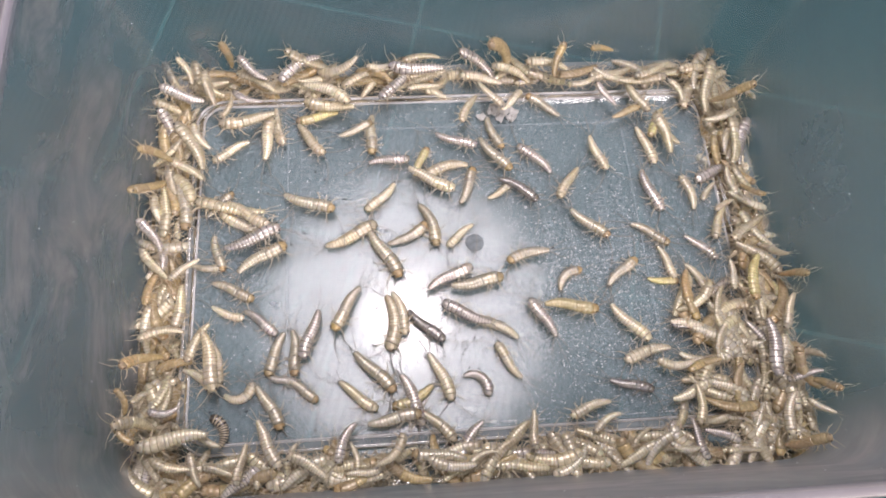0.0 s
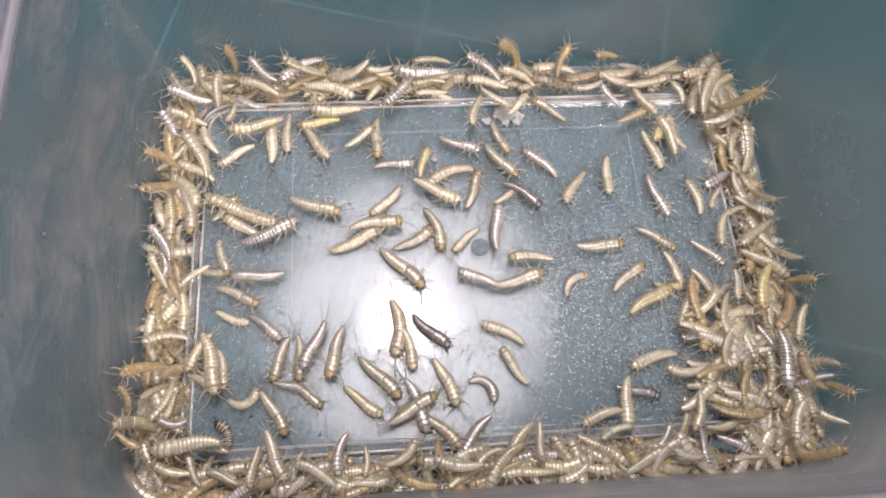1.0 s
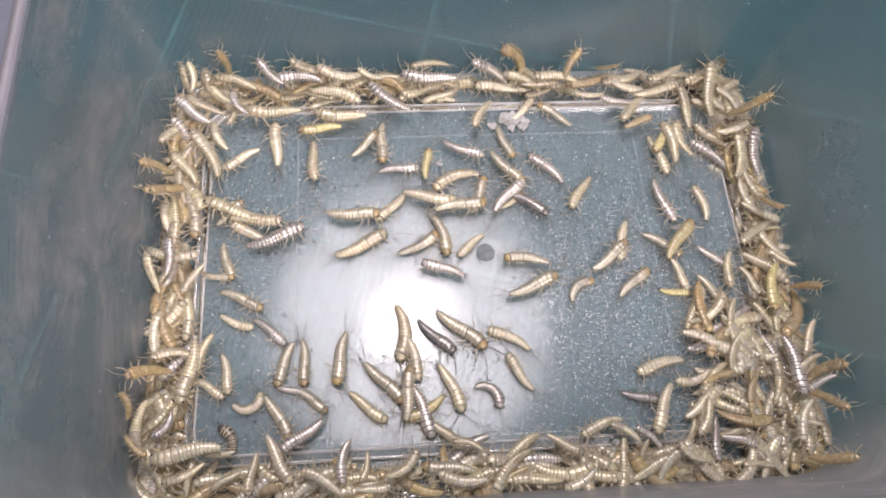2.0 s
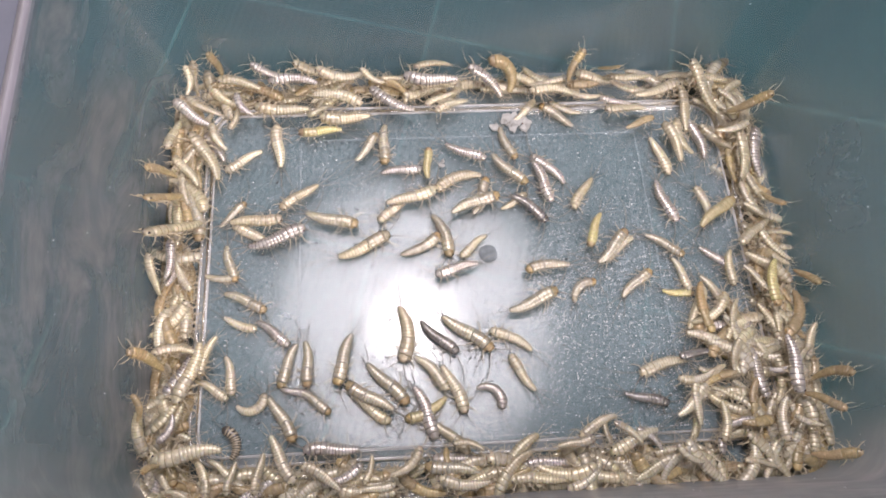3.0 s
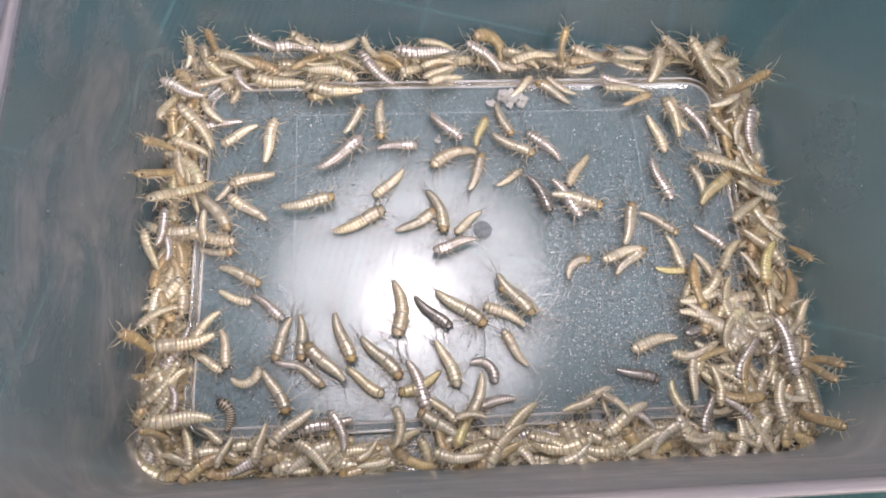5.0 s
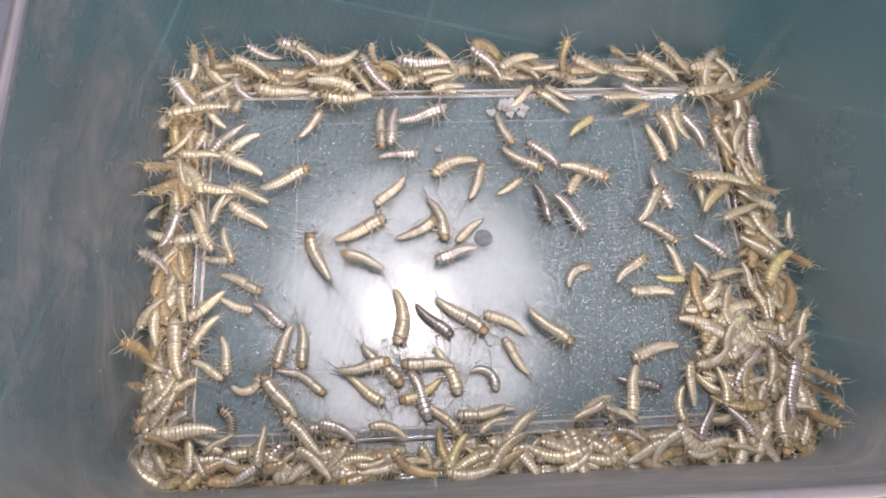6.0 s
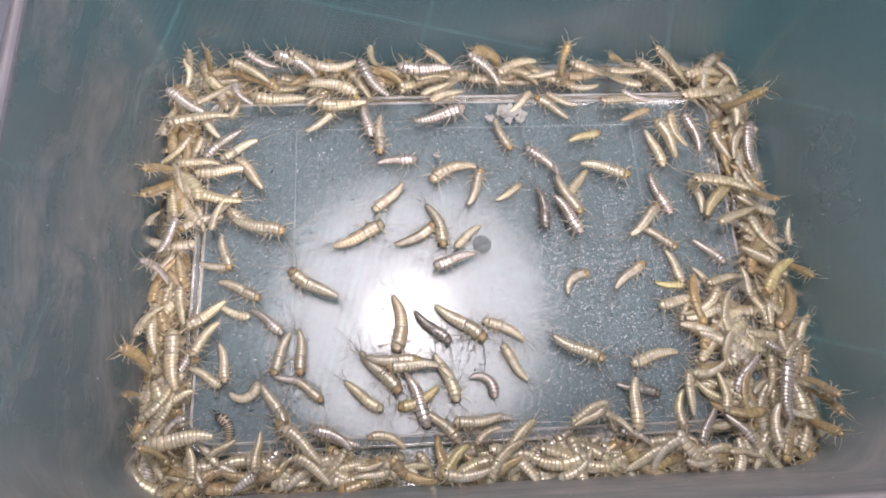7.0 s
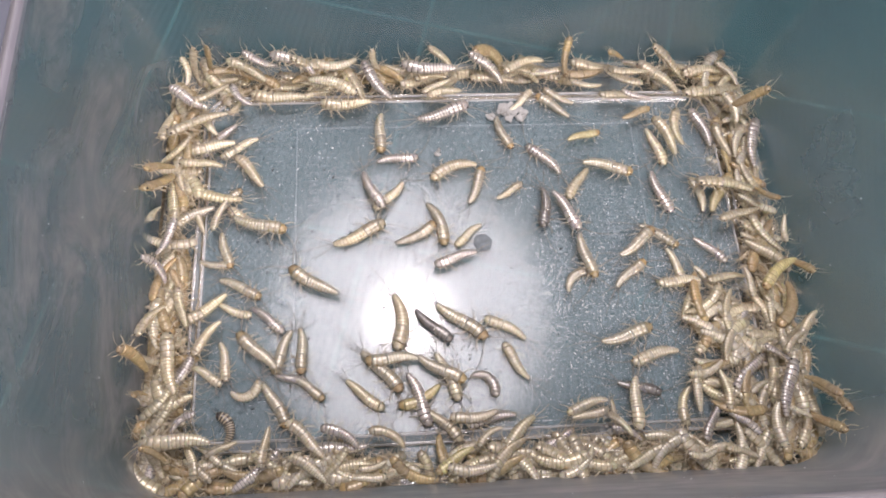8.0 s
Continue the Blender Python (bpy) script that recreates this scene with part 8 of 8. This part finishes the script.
    jostle(fish_201, [(0.0, 30.7, 36.0, 4.2, -168, -0), (0.5, 30.9, 37.1, 4.2, -174, -0), (1.7, 31.9, 37.0, 4.2, -162, -0), (2.8, 25.5, 37.2, 4.7, -184, -6), (3.5, 25.0, 37.5, 4.7, -194, -6), (5.0, 24.8, 37.2, 4.7, -195, -6), (6.1, 24.9, 36.9, 4.7, -200, -6), (7.0, 25.0, 37.6, 4.7, -193, -6), (8.0, 25.1, 37.9, 4.7, -184, -6)], -17)
    jostle(fish_202, [(0.0, 38.2, 34.9, 6.6, -158, -0), (0.5, 38.7, 36.1, 6.6, -159, -0), (1.9, 38.8, 36.3, 6.6, -157, -0), (2.7, 31.2, 36.1, 6.6, -177, -0), (3.5, 31.2, 35.6, 6.6, -183, -0), (4.2, 30.5, 36.3, 6.6, -188, -0), (5.6, 31.5, 34.5, 6.6, -190, -0), (7.0, 31.2, 35.6, 6.6, -183, -0), (8.0, 31.5, 35.1, 6.6, -184, -0)], 18)
    jostle(fish_203, [(0.0, 28.7, 38.6, 8.1, -170, -18), (0.5, 28.9, 38.0, 8.1, -160, -18), (1.1, 28.2, 37.9, 8.1, -168, -18), (1.4, 27.9, 37.7, 7.8, -123, -26), (1.7, 27.7, 37.6, 7.6, -78, -34), (2.0, 27.4, 37.5, 7.3, -33, -42), (3.5, 27.6, 37.5, 7.3, -39, -42), (4.7, 27.6, 36.1, 7.3, -45, -42), (5.1, 28.7, 36.9, 7.2, -104, -41), (5.5, 29.8, 37.7, 7.1, -163, -39), (7.0, 29.7, 37.6, 7.1, -164, -39), (8.0, 29.5, 38.1, 7.1, -163, -39)], -19)
    jostle(fish_204, [(0.0, 29.1, 30.5, 5.2, 117, 0), (0.5, 29.7, 31.1, 5.2, 114, 0), (0.9, 29.0, 31.1, 5.2, 116, 0), (1.9, 28.5, 31.3, 5.2, 165, 0), (3.5, 27.9, 31.4, 5.2, 161, 0), (4.8, 28.0, 30.9, 5.2, 161, 0), (5.7, 32.8, 30.9, 5.2, 157, -0), (7.0, 33.0, 30.5, 5.2, 152, -0), (8.0, 32.9, 30.4, 5.2, 158, -0)], 9)
    jostle(fish_205, [(0.0, 24.6, 33.8, 5.2, -164, 0), (0.5, 24.5, 33.8, 5.2, -169, 0), (1.3, 24.2, 33.6, 5.2, -166, 0), (2.3, 22.8, 33.0, 5.2, -192, -0), (3.5, 22.0, 33.1, 5.2, -189, -0), (4.1, 21.6, 32.9, 5.2, -195, -0), (5.1, 21.9, 33.4, 5.2, -174, -0), (7.0, 22.8, 33.2, 5.2, -181, -0), (8.0, 23.3, 33.4, 5.2, -192, -0)], 21)
    jostle(fish_206, [(0.0, 14.8, 35.9, 3.1, -160, 0), (0.5, 14.2, 35.9, 3.1, -154, 0), (1.9, 14.4, 35.5, 3.1, -155, 0), (3.1, 18.8, 31.3, 3.1, -206, -0), (3.5, 18.9, 31.5, 3.1, -207, -0), (5.0, 18.5, 31.1, 3.1, -217, -0), (6.1, 18.4, 31.7, 3.1, -209, -0), (7.0, 18.9, 31.5, 3.1, -207, -0), (8.0, 18.2, 31.9, 3.1, -213, -0)], 9)
    jostle(fish_207, [(0.0, 35.3, 30.0, 5.0, -66, 0), (0.5, 35.2, 30.1, 5.0, -62, 0), (1.3, 35.5, 30.2, 5.0, -65, 0), (1.9, 32.7, 29.6, 5.0, -122, 0), (2.5, 30.0, 29.1, 5.0, -179, -0), (3.5, 29.9, 29.5, 5.0, -181, -0), (4.9, 30.1, 28.6, 5.0, -188, -0), (5.8, 30.0, 28.8, 5.0, -183, -0), (7.0, 29.9, 29.5, 5.0, -181, -0), (8.0, 29.6, 30.1, 5.0, -187, -0)], 17)
    jostle(fish_208, [(0.0, 36.9, 33.6, 5.5, 3, -0), (0.5, 36.9, 33.7, 5.5, 16, -0), (1.1, 36.7, 34.1, 5.5, 11, -0), (2.2, 37.2, 33.3, 5.5, 15, -0), (3.5, 36.9, 33.7, 5.5, 16, -0), (4.6, 36.9, 33.3, 5.5, 8, -0), (4.9, 37.1, 34.1, 5.5, 52, -1), (5.3, 37.3, 34.9, 5.6, 95, -2), (5.6, 37.6, 35.7, 5.7, 139, -3), (7.0, 37.4, 35.1, 5.7, 134, -3), (8.0, 37.5, 34.1, 5.7, 134, -3)], -10)
    jostle(fish_209, [(0.0, 47.2, 32.5, 3.2, -117, -0), (0.5, 47.1, 32.0, 3.2, -120, -0), (1.1, 47.1, 32.4, 3.2, -111, -0), (1.4, 45.5, 32.0, 3.2, -166, -0), (1.8, 44.0, 31.5, 3.2, -222, -0), (2.1, 42.4, 31.0, 3.2, -277, -0), (3.5, 42.1, 30.7, 3.2, -271, -0), (4.1, 42.1, 30.7, 3.2, -272, -0), (4.5, 42.3, 33.7, 4.3, -235, -16), (4.9, 42.4, 36.6, 5.4, -197, -32), (7.0, 41.3, 37.3, 5.4, -211, -32), (8.0, 40.7, 37.3, 5.4, -210, -32)], 11)
    jostle(fish_210, [(0.0, 48.0, 13.3, 3.0, -162, -0), (0.5, 48.4, 13.5, 3.0, -161, -0), (1.3, 48.3, 13.0, 3.0, -163, -0), (1.9, 46.0, 18.2, 3.0, -214, -0), (2.4, 43.7, 23.3, 3.0, -265, -0), (3.5, 43.3, 23.5, 3.0, -251, -0), (4.9, 43.5, 22.5, 3.0, -243, -0), (6.3, 43.1, 22.8, 3.0, -250, -0), (7.0, 43.5, 23.4, 3.0, -260, -0), (8.0, 45.1, 24.1, 3.0, -254, -0)], -15)
    jostle(fish_211, [(0.0, 50.0, 31.8, 5.0, 74, -4), (0.5, 49.0, 32.0, 5.0, 72, -4), (1.5, 49.2, 32.9, 5.0, 63, -4), (2.7, 46.1, 33.7, 6.0, 112, -14), (3.5, 46.3, 33.5, 6.0, 108, -14), (4.8, 46.8, 34.6, 6.0, 111, -14), (5.3, 47.8, 33.0, 5.2, 152, -7), (5.9, 48.7, 31.4, 4.5, 194, -0), (7.0, 47.8, 31.9, 4.5, 190, -0), (8.0, 48.4, 31.8, 4.5, 188, -0)], 8)
    jostle(fish_212, [(0.0, 55.6, 28.6, 7.0, 96, 36), (0.5, 55.2, 29.0, 7.0, 99, 36), (1.1, 55.7, 29.0, 7.0, 105, 36), (1.9, 50.5, 30.9, 5.2, 123, -0), (3.5, 50.4, 30.5, 5.2, 119, -0), (4.9, 49.8, 30.9, 5.2, 113, -0), (6.3, 51.6, 35.3, 5.5, 122, -3), (7.0, 51.9, 35.0, 5.5, 122, -3), (8.0, 51.6, 34.7, 5.5, 125, -3)], 9)
    jostle(fish_213, [(0.0, 52.5, 27.8, 8.6, -3, -41), (0.5, 52.6, 27.3, 8.6, -2, -41), (1.8, 53.2, 27.2, 8.6, 2, -41), (2.9, 53.0, 27.9, 8.6, -0, -41), (3.5, 52.6, 27.3, 8.6, -2, -41), (5.0, 52.8, 27.4, 8.6, 5, -41), (6.1, 52.9, 27.9, 8.6, 2, -41), (7.0, 52.6, 27.3, 8.6, -2, -41), (8.0, 52.9, 27.0, 8.6, 0, -41)], -11)
    jostle(fish_214, [(0.0, 43.4, 31.8, 3.8, 112, -0), (0.5, 42.9, 32.4, 3.8, 105, -0), (1.3, 42.4, 32.0, 3.8, 112, -0), (2.1, 46.2, 29.8, 3.8, 138, 0), (3.5, 45.4, 30.2, 3.8, 136, 0), (4.4, 44.3, 30.8, 3.8, 136, 0), (5.4, 47.9, 36.0, 3.8, 99, -0), (7.0, 47.7, 35.9, 3.8, 110, -0), (8.0, 47.3, 35.5, 3.8, 105, -0)], -2)
    jostle(fish_215, [(0.0, 38.4, 21.3, 5.0, 103, -0), (0.5, 37.9, 22.0, 5.0, 104, -0), (0.9, 38.0, 22.0, 5.0, 105, -0), (1.9, 37.3, 21.7, 5.0, 99, -0), (3.5, 37.9, 22.0, 5.0, 104, -0), (4.8, 38.3, 22.4, 5.0, 102, -0), (5.8, 37.2, 21.6, 5.0, 106, -0), (7.0, 37.1, 21.0, 5.0, 109, -0), (8.0, 36.8, 21.2, 5.0, 111, -0)], -16)
    jostle(fish_216, [(0.0, 40.1, 22.7, 5.0, 110, -0), (0.5, 40.4, 23.2, 5.0, 102, -0), (0.9, 40.5, 22.8, 5.0, 104, -0), (2.2, 40.8, 22.6, 5.0, 100, -0), (3.5, 40.4, 23.2, 5.0, 102, -0), (4.9, 40.4, 23.1, 5.0, 105, -0), (5.8, 40.9, 23.4, 5.0, 100, -0), (7.0, 40.4, 23.2, 5.0, 102, -0), (8.0, 40.5, 23.1, 5.0, 87, -0)], 7)
    jostle(fish_217, [(0.0, 50.2, 21.9, 4.0, 126, -0), (0.5, 49.7, 20.9, 4.0, 133, -0), (1.0, 48.9, 21.9, 4.0, 125, -0), (1.7, 46.3, 23.7, 4.0, 136, 0), (3.5, 47.1, 23.4, 4.0, 130, 0), (4.3, 46.6, 24.0, 4.0, 128, 0), (5.4, 48.7, 20.1, 4.0, 110, -0), (7.0, 48.5, 20.2, 4.0, 106, -0), (8.0, 48.7, 20.9, 4.0, 101, -0)], -25)
    jostle(fish_218, [(0.0, 50.0, 24.3, 6.5, 19, 0), (0.5, 49.1, 24.3, 6.5, 16, 0), (1.1, 48.4, 24.8, 6.5, 20, 0), (2.0, 49.7, 23.8, 6.5, 17, 0), (3.5, 49.1, 24.3, 6.5, 16, 0), (4.8, 48.4, 24.9, 6.5, 16, 0), (5.3, 49.5, 25.6, 6.5, 54, 0), (5.9, 50.6, 26.4, 6.5, 92, 0), (7.0, 50.5, 26.1, 6.5, 95, 0), (8.0, 50.0, 26.2, 6.5, 102, 0)], -17)
    jostle(fish_219, [(0.0, 51.3, 19.9, 5.6, 82, 0), (0.5, 52.0, 19.0, 5.6, 78, 0), (1.1, 52.3, 19.0, 5.6, 77, 0), (2.2, 49.4, 19.4, 5.6, 81, -0), (3.5, 50.2, 19.1, 5.6, 83, -0), (4.1, 50.3, 19.2, 5.6, 83, -0), (4.7, 47.9, 14.5, 5.6, 126, -0), (5.3, 45.4, 9.7, 5.6, 170, -0), (7.0, 46.2, 10.4, 5.6, 165, -0), (8.0, 46.7, 9.5, 5.6, 166, -0)], 22)
    jostle(fish_220, [(0.0, 54.4, 19.3, 4.6, 69, -3), (0.5, 54.1, 19.3, 4.6, 83, -3), (1.2, 53.8, 19.1, 4.6, 84, -3), (2.0, 54.5, 19.5, 4.6, 81, -3), (3.5, 54.1, 19.3, 4.6, 83, -3), (4.9, 54.0, 19.7, 4.6, 80, -3), (5.7, 54.4, 19.5, 4.6, 81, -3), (7.0, 54.1, 19.3, 4.6, 83, -3), (8.0, 54.7, 19.6, 4.6, 77, -3)], 20)
    jostle(fish_221, [(0.0, 52.1, 7.6, 3.2, 65, -0), (0.5, 51.5, 8.0, 3.2, 64, -0), (0.9, 51.9, 8.8, 3.2, 57, -0), (2.0, 49.7, 11.8, 3.2, 67, -0), (3.5, 50.5, 12.0, 3.2, 65, -0), (4.0, 50.0, 11.9, 3.2, 56, -0), (5.0, 52.8, 15.2, 3.2, 95, -0), (7.0, 53.3, 15.6, 3.2, 91, -0), (8.0, 53.4, 16.2, 3.2, 97, -0)], 9)
    jostle(fish_222, [(0.0, 51.6, 7.0, 8.4, -66, -40), (0.5, 52.2, 7.0, 8.4, -59, -40), (1.8, 52.3, 6.7, 8.4, -66, -40), (2.9, 52.6, 7.5, 8.4, -68, -40), (3.5, 52.2, 7.0, 8.4, -59, -40), (4.0, 52.3, 6.5, 8.4, -56, -40), (5.2, 51.8, 7.1, 8.4, -54, -40), (7.0, 52.2, 7.0, 8.4, -59, -40), (8.0, 52.4, 6.9, 8.4, -67, -40)], -5)
    jostle(fish_223, [(0.0, 50.4, 0.7, 5.3, -144, 0), (0.5, 50.5, 0.3, 5.3, -150, 0), (1.1, 50.7, 1.0, 5.3, -143, 0), (2.2, 49.7, 2.4, 5.3, -145, 0), (3.5, 49.2, 2.4, 5.3, -140, 0), (5.0, 48.9, 2.6, 5.3, -141, 0), (6.2, 47.9, 4.1, 5.3, -157, -0), (7.0, 47.6, 4.3, 5.3, -157, -0), (8.0, 47.8, 4.2, 5.3, -164, -0)], 17)
    jostle(fish_224, [(0.0, 46.0, 9.6, 3.0, -128, -0), (0.5, 45.9, 9.4, 3.0, -119, -0), (1.3, 46.2, 8.8, 3.0, -122, -0), (1.9, 48.2, 5.3, 3.0, -84, 0), (2.4, 50.3, 1.7, 3.0, -46, -0), (3.5, 50.7, 1.2, 3.0, -43, -0), (4.5, 50.6, 0.9, 3.0, -39, -0), (5.7, 55.2, 0.0, 7.8, -88, 14), (7.0, 55.2, -0.3, 7.8, -93, 14), (8.0, 54.4, -0.0, 7.8, -91, 14)], 19)
    jostle(fish_225, [(0.0, 53.6, -3.9, 6.3, 124, 44), (0.5, 53.9, -3.9, 6.3, 129, 44), (1.3, 54.7, -3.4, 6.3, 130, 44), (2.4, 52.4, -1.9, 4.3, 136, 5), (3.5, 52.3, -1.5, 4.3, 134, 5), (4.6, 52.2, -1.7, 4.3, 142, 5), (5.7, 51.8, 2.1, 4.0, 83, 0), (7.0, 51.2, 1.7, 4.0, 83, 0), (8.0, 52.0, 1.3, 4.0, 73, 0)], -16)
    jostle(fish_226, [(0.0, 47.9, 6.2, 3.9, -154, -0), (0.5, 48.5, 5.8, 3.9, -156, -0), (1.2, 48.6, 6.0, 3.9, -166, -0), (2.5, 54.0, 1.6, 4.9, -195, 31), (3.5, 53.5, 2.6, 4.9, -209, 31), (4.5, 53.8, 2.3, 4.9, -203, 31), (5.5, 50.4, 0.2, 3.9, -209, -0), (7.0, 50.3, -0.5, 3.9, -216, -0), (8.0, 49.7, -0.2, 3.9, -219, -0)], 2)
    jostle(fish_227, [(0.0, 38.0, -35.4, 4.8, -23, -0), (0.5, 38.9, -35.8, 4.8, -26, -0), (1.5, 38.7, -35.8, 4.8, -35, -0), (2.7, 39.2, -31.2, 4.8, 9, -0), (3.5, 38.7, -31.4, 4.8, 2, -0), (4.2, 38.2, -31.7, 4.8, 6, -0), (4.8, 39.3, -32.3, 4.8, -25, 0), (5.3, 40.3, -32.9, 4.8, -56, -0), (7.0, 40.2, -33.5, 4.8, -52, -0), (8.0, 41.0, -32.9, 4.8, -41, -0)], 15)
    jostle(fish_228, [(0.0, 41.0, -38.0, 4.7, 179, -0), (0.5, 40.7, -38.0, 4.7, 180, -0), (1.4, 40.9, -38.0, 4.7, 186, -0), (2.6, 41.5, -37.8, 4.7, 165, 0), (3.5, 40.4, -37.5, 4.7, 169, 0), (5.0, 40.0, -37.8, 4.7, 159, 0), (6.1, 39.9, -37.7, 4.7, 168, 0), (7.0, 40.4, -37.5, 4.7, 169, 0), (8.0, 39.6, -37.5, 4.7, 164, 0)], 18)
    jostle(fish_229, [(0.0, 31.1, -36.5, 6.3, 168, -0), (0.5, 30.4, -36.9, 6.3, 167, -0), (1.2, 30.7, -36.2, 6.3, 161, -0), (2.1, 30.3, -35.2, 6.3, 138, -0), (3.5, 29.5, -35.5, 6.3, 145, -0), (4.2, 29.5, -35.7, 6.3, 154, -0), (5.3, 32.5, -37.1, 6.3, 174, -0), (7.0, 32.2, -38.0, 6.3, 180, -0), (8.0, 32.5, -37.0, 6.3, 183, -0)], 2)
    jostle(fish_230, [(0.0, 53.4, -23.9, 8.7, 150, 51), (0.5, 54.5, -24.6, 8.7, 158, 51), (1.3, 54.3, -24.1, 8.7, 158, 51), (1.8, 52.8, -23.2, 7.9, 193, 25), (2.3, 51.4, -22.2, 7.0, 228, -0), (3.5, 51.2, -21.4, 7.0, 224, -0), (5.0, 51.1, -21.1, 7.0, 227, -0), (6.2, 51.9, -21.6, 7.0, 214, -0), (7.0, 51.2, -21.4, 7.0, 224, -0), (8.0, 51.5, -20.4, 7.0, 221, -0)], -18)
    jostle(fish_231, [(0.0, 52.7, -26.9, 7.5, -173, 32), (0.5, 53.1, -26.6, 7.5, -176, 32), (1.9, 53.0, -26.1, 7.5, -166, 32), (2.3, 51.5, -25.0, 7.0, -111, 22), (2.6, 49.9, -23.9, 6.5, -56, 11), (3.0, 48.4, -22.8, 6.0, -1, -0), (3.5, 48.9, -23.0, 6.0, -3, -0), (4.5, 48.6, -22.7, 6.0, -7, -0), (5.0, 48.9, -22.1, 6.0, 42, 0), (5.4, 49.2, -21.5, 6.0, 92, 0), (5.9, 49.5, -21.0, 6.0, 141, -0), (7.0, 49.2, -21.1, 6.0, 140, -0), (8.0, 48.8, -22.0, 6.0, 141, -0)], 20)
    jostle(fish_232, [(0.0, 41.9, -37.0, 3.4, 8, -0), (0.5, 41.8, -37.6, 3.4, 6, -0), (1.0, 41.5, -37.6, 3.4, 6, -0), (2.2, 41.5, -36.8, 3.4, 6, -0), (3.5, 41.8, -37.6, 3.4, 6, -0), (4.3, 41.4, -37.7, 3.4, 8, -0), (5.2, 41.8, -37.4, 3.4, 5, -0), (7.0, 41.8, -37.6, 3.4, 6, -0), (8.0, 41.6, -37.8, 3.4, 11, -0)], -1)
    jostle(fish_233, [(0.0, 54.3, -31.9, 7.4, 134, 25), (0.5, 54.4, -32.7, 7.4, 137, 25), (1.2, 54.6, -32.4, 7.4, 144, 25), (2.1, 49.7, -31.5, 6.7, 158, -0), (3.5, 49.7, -31.6, 6.7, 154, -0), (4.5, 49.0, -31.8, 6.7, 164, -0), (5.6, 49.4, -31.1, 6.7, 163, -0), (7.0, 49.7, -31.6, 6.7, 154, -0), (8.0, 49.4, -31.3, 6.7, 147, -0)], -19)
    jostle(fish_234, [(0.0, 50.7, -13.1, 4.0, 15, 0), (0.5, 50.6, -13.8, 4.0, 14, 0), (1.0, 50.1, -13.5, 4.0, 10, 0), (2.2, 51.2, -13.8, 4.0, 8, 0), (3.5, 50.6, -13.8, 4.0, 14, 0), (4.5, 52.2, -14.5, 4.0, 11, 0), (5.5, 53.7, -17.5, 5.5, 35, -34), (7.0, 53.4, -17.6, 5.5, 32, -34), (8.0, 54.3, -17.8, 5.5, 27, -34)], 23)
    crawl(fish_235, [(0, 10.0, 11.1, -36), (0.8, 9.6, 11.1, -39), (1.6, 9.6, 10.4, -30), (3.2, 9.2, 9.1, -46), (4.0, 10.9, 7.7, -55), (8.0, 12.3, 7.6, -96)], 3.4)
    sway(fish_235, 235, 10, 1.8, 24, ("antenna",))
    crawl(fish_236, [(0.0, 38.0, 24.0, -120), (2.3, 36.0, 22.0, -130), (2.8, 23.6, 9.2, -118), (3.2, 18.4, 1.0, -114), (3.5, 14.0, -3.1, -118), (3.8, 12.1, -9.3, -116), (4.0, 9.8, -13.9, -124), (4.3, 8.9, -17.1, -127), (4.5, 5.5, -20.0, -138), (5.2, -6.0, -36.0, -120), (8.0, -6.5, -36.4, -150)], 4.4)
    sway(fish_236, 236, 10, 1.8, 24, ("antenna",))
    crawl(fish_237, [(0.0, -50.5, 10.0, -80), (4.7, -50.5, 9.0, -70), (5.2, -40.0, 2.0, -20), (5.7, -27.8, -1.6, 111), (6.0, -27.8, -1.6, 111), (6.2, -28.2, -2.1, 111), (6.4, -28.4, -5.4, 147), (8.0, -28.6, -5.1, 147)], 3.9)
    sway(fish_237, 237, 10, 1.8, 24, ("antenna",))
    crawl(fish_238, [(0.0, 35.0, -27.5, 20), (3.2, 32.0, -26.5, 40), (3.5, 25.0, -17.9, 36), (3.7, 28.7, -14.7, 40), (3.8, 29.4, -13.5, 26), (4.3, 32.3, -13.0, 21), (5.2, 38.5, -13.0, 10), (8.0, 39.0, -13.5, 20)], 4.0)
    sway(fish_238, 238, 10, 1.8, 24, ("antenna",))
    crawl(fish_239, [(0.0, -8.0, -35.6, 170), (4.7, -8.0, -35.4, 165), (5.3, -9.0, -28.0, 120), (5.8, -9.3, -22.2, 172), (6.0, -10.2, -21.6, 175), (6.5, -11.4, -21.0, 178), (7.0, -12.4, -20.6, 178), (8.0, -15.9, -19.6, 180)], 3.9)
    sway(fish_239, 239, 10, 1.8, 24, ("antenna",))
    for i, ob in enumerate(UNDER):
        if ob:
            fidget(ob, 500 + i, 0.8, 5)

motions()
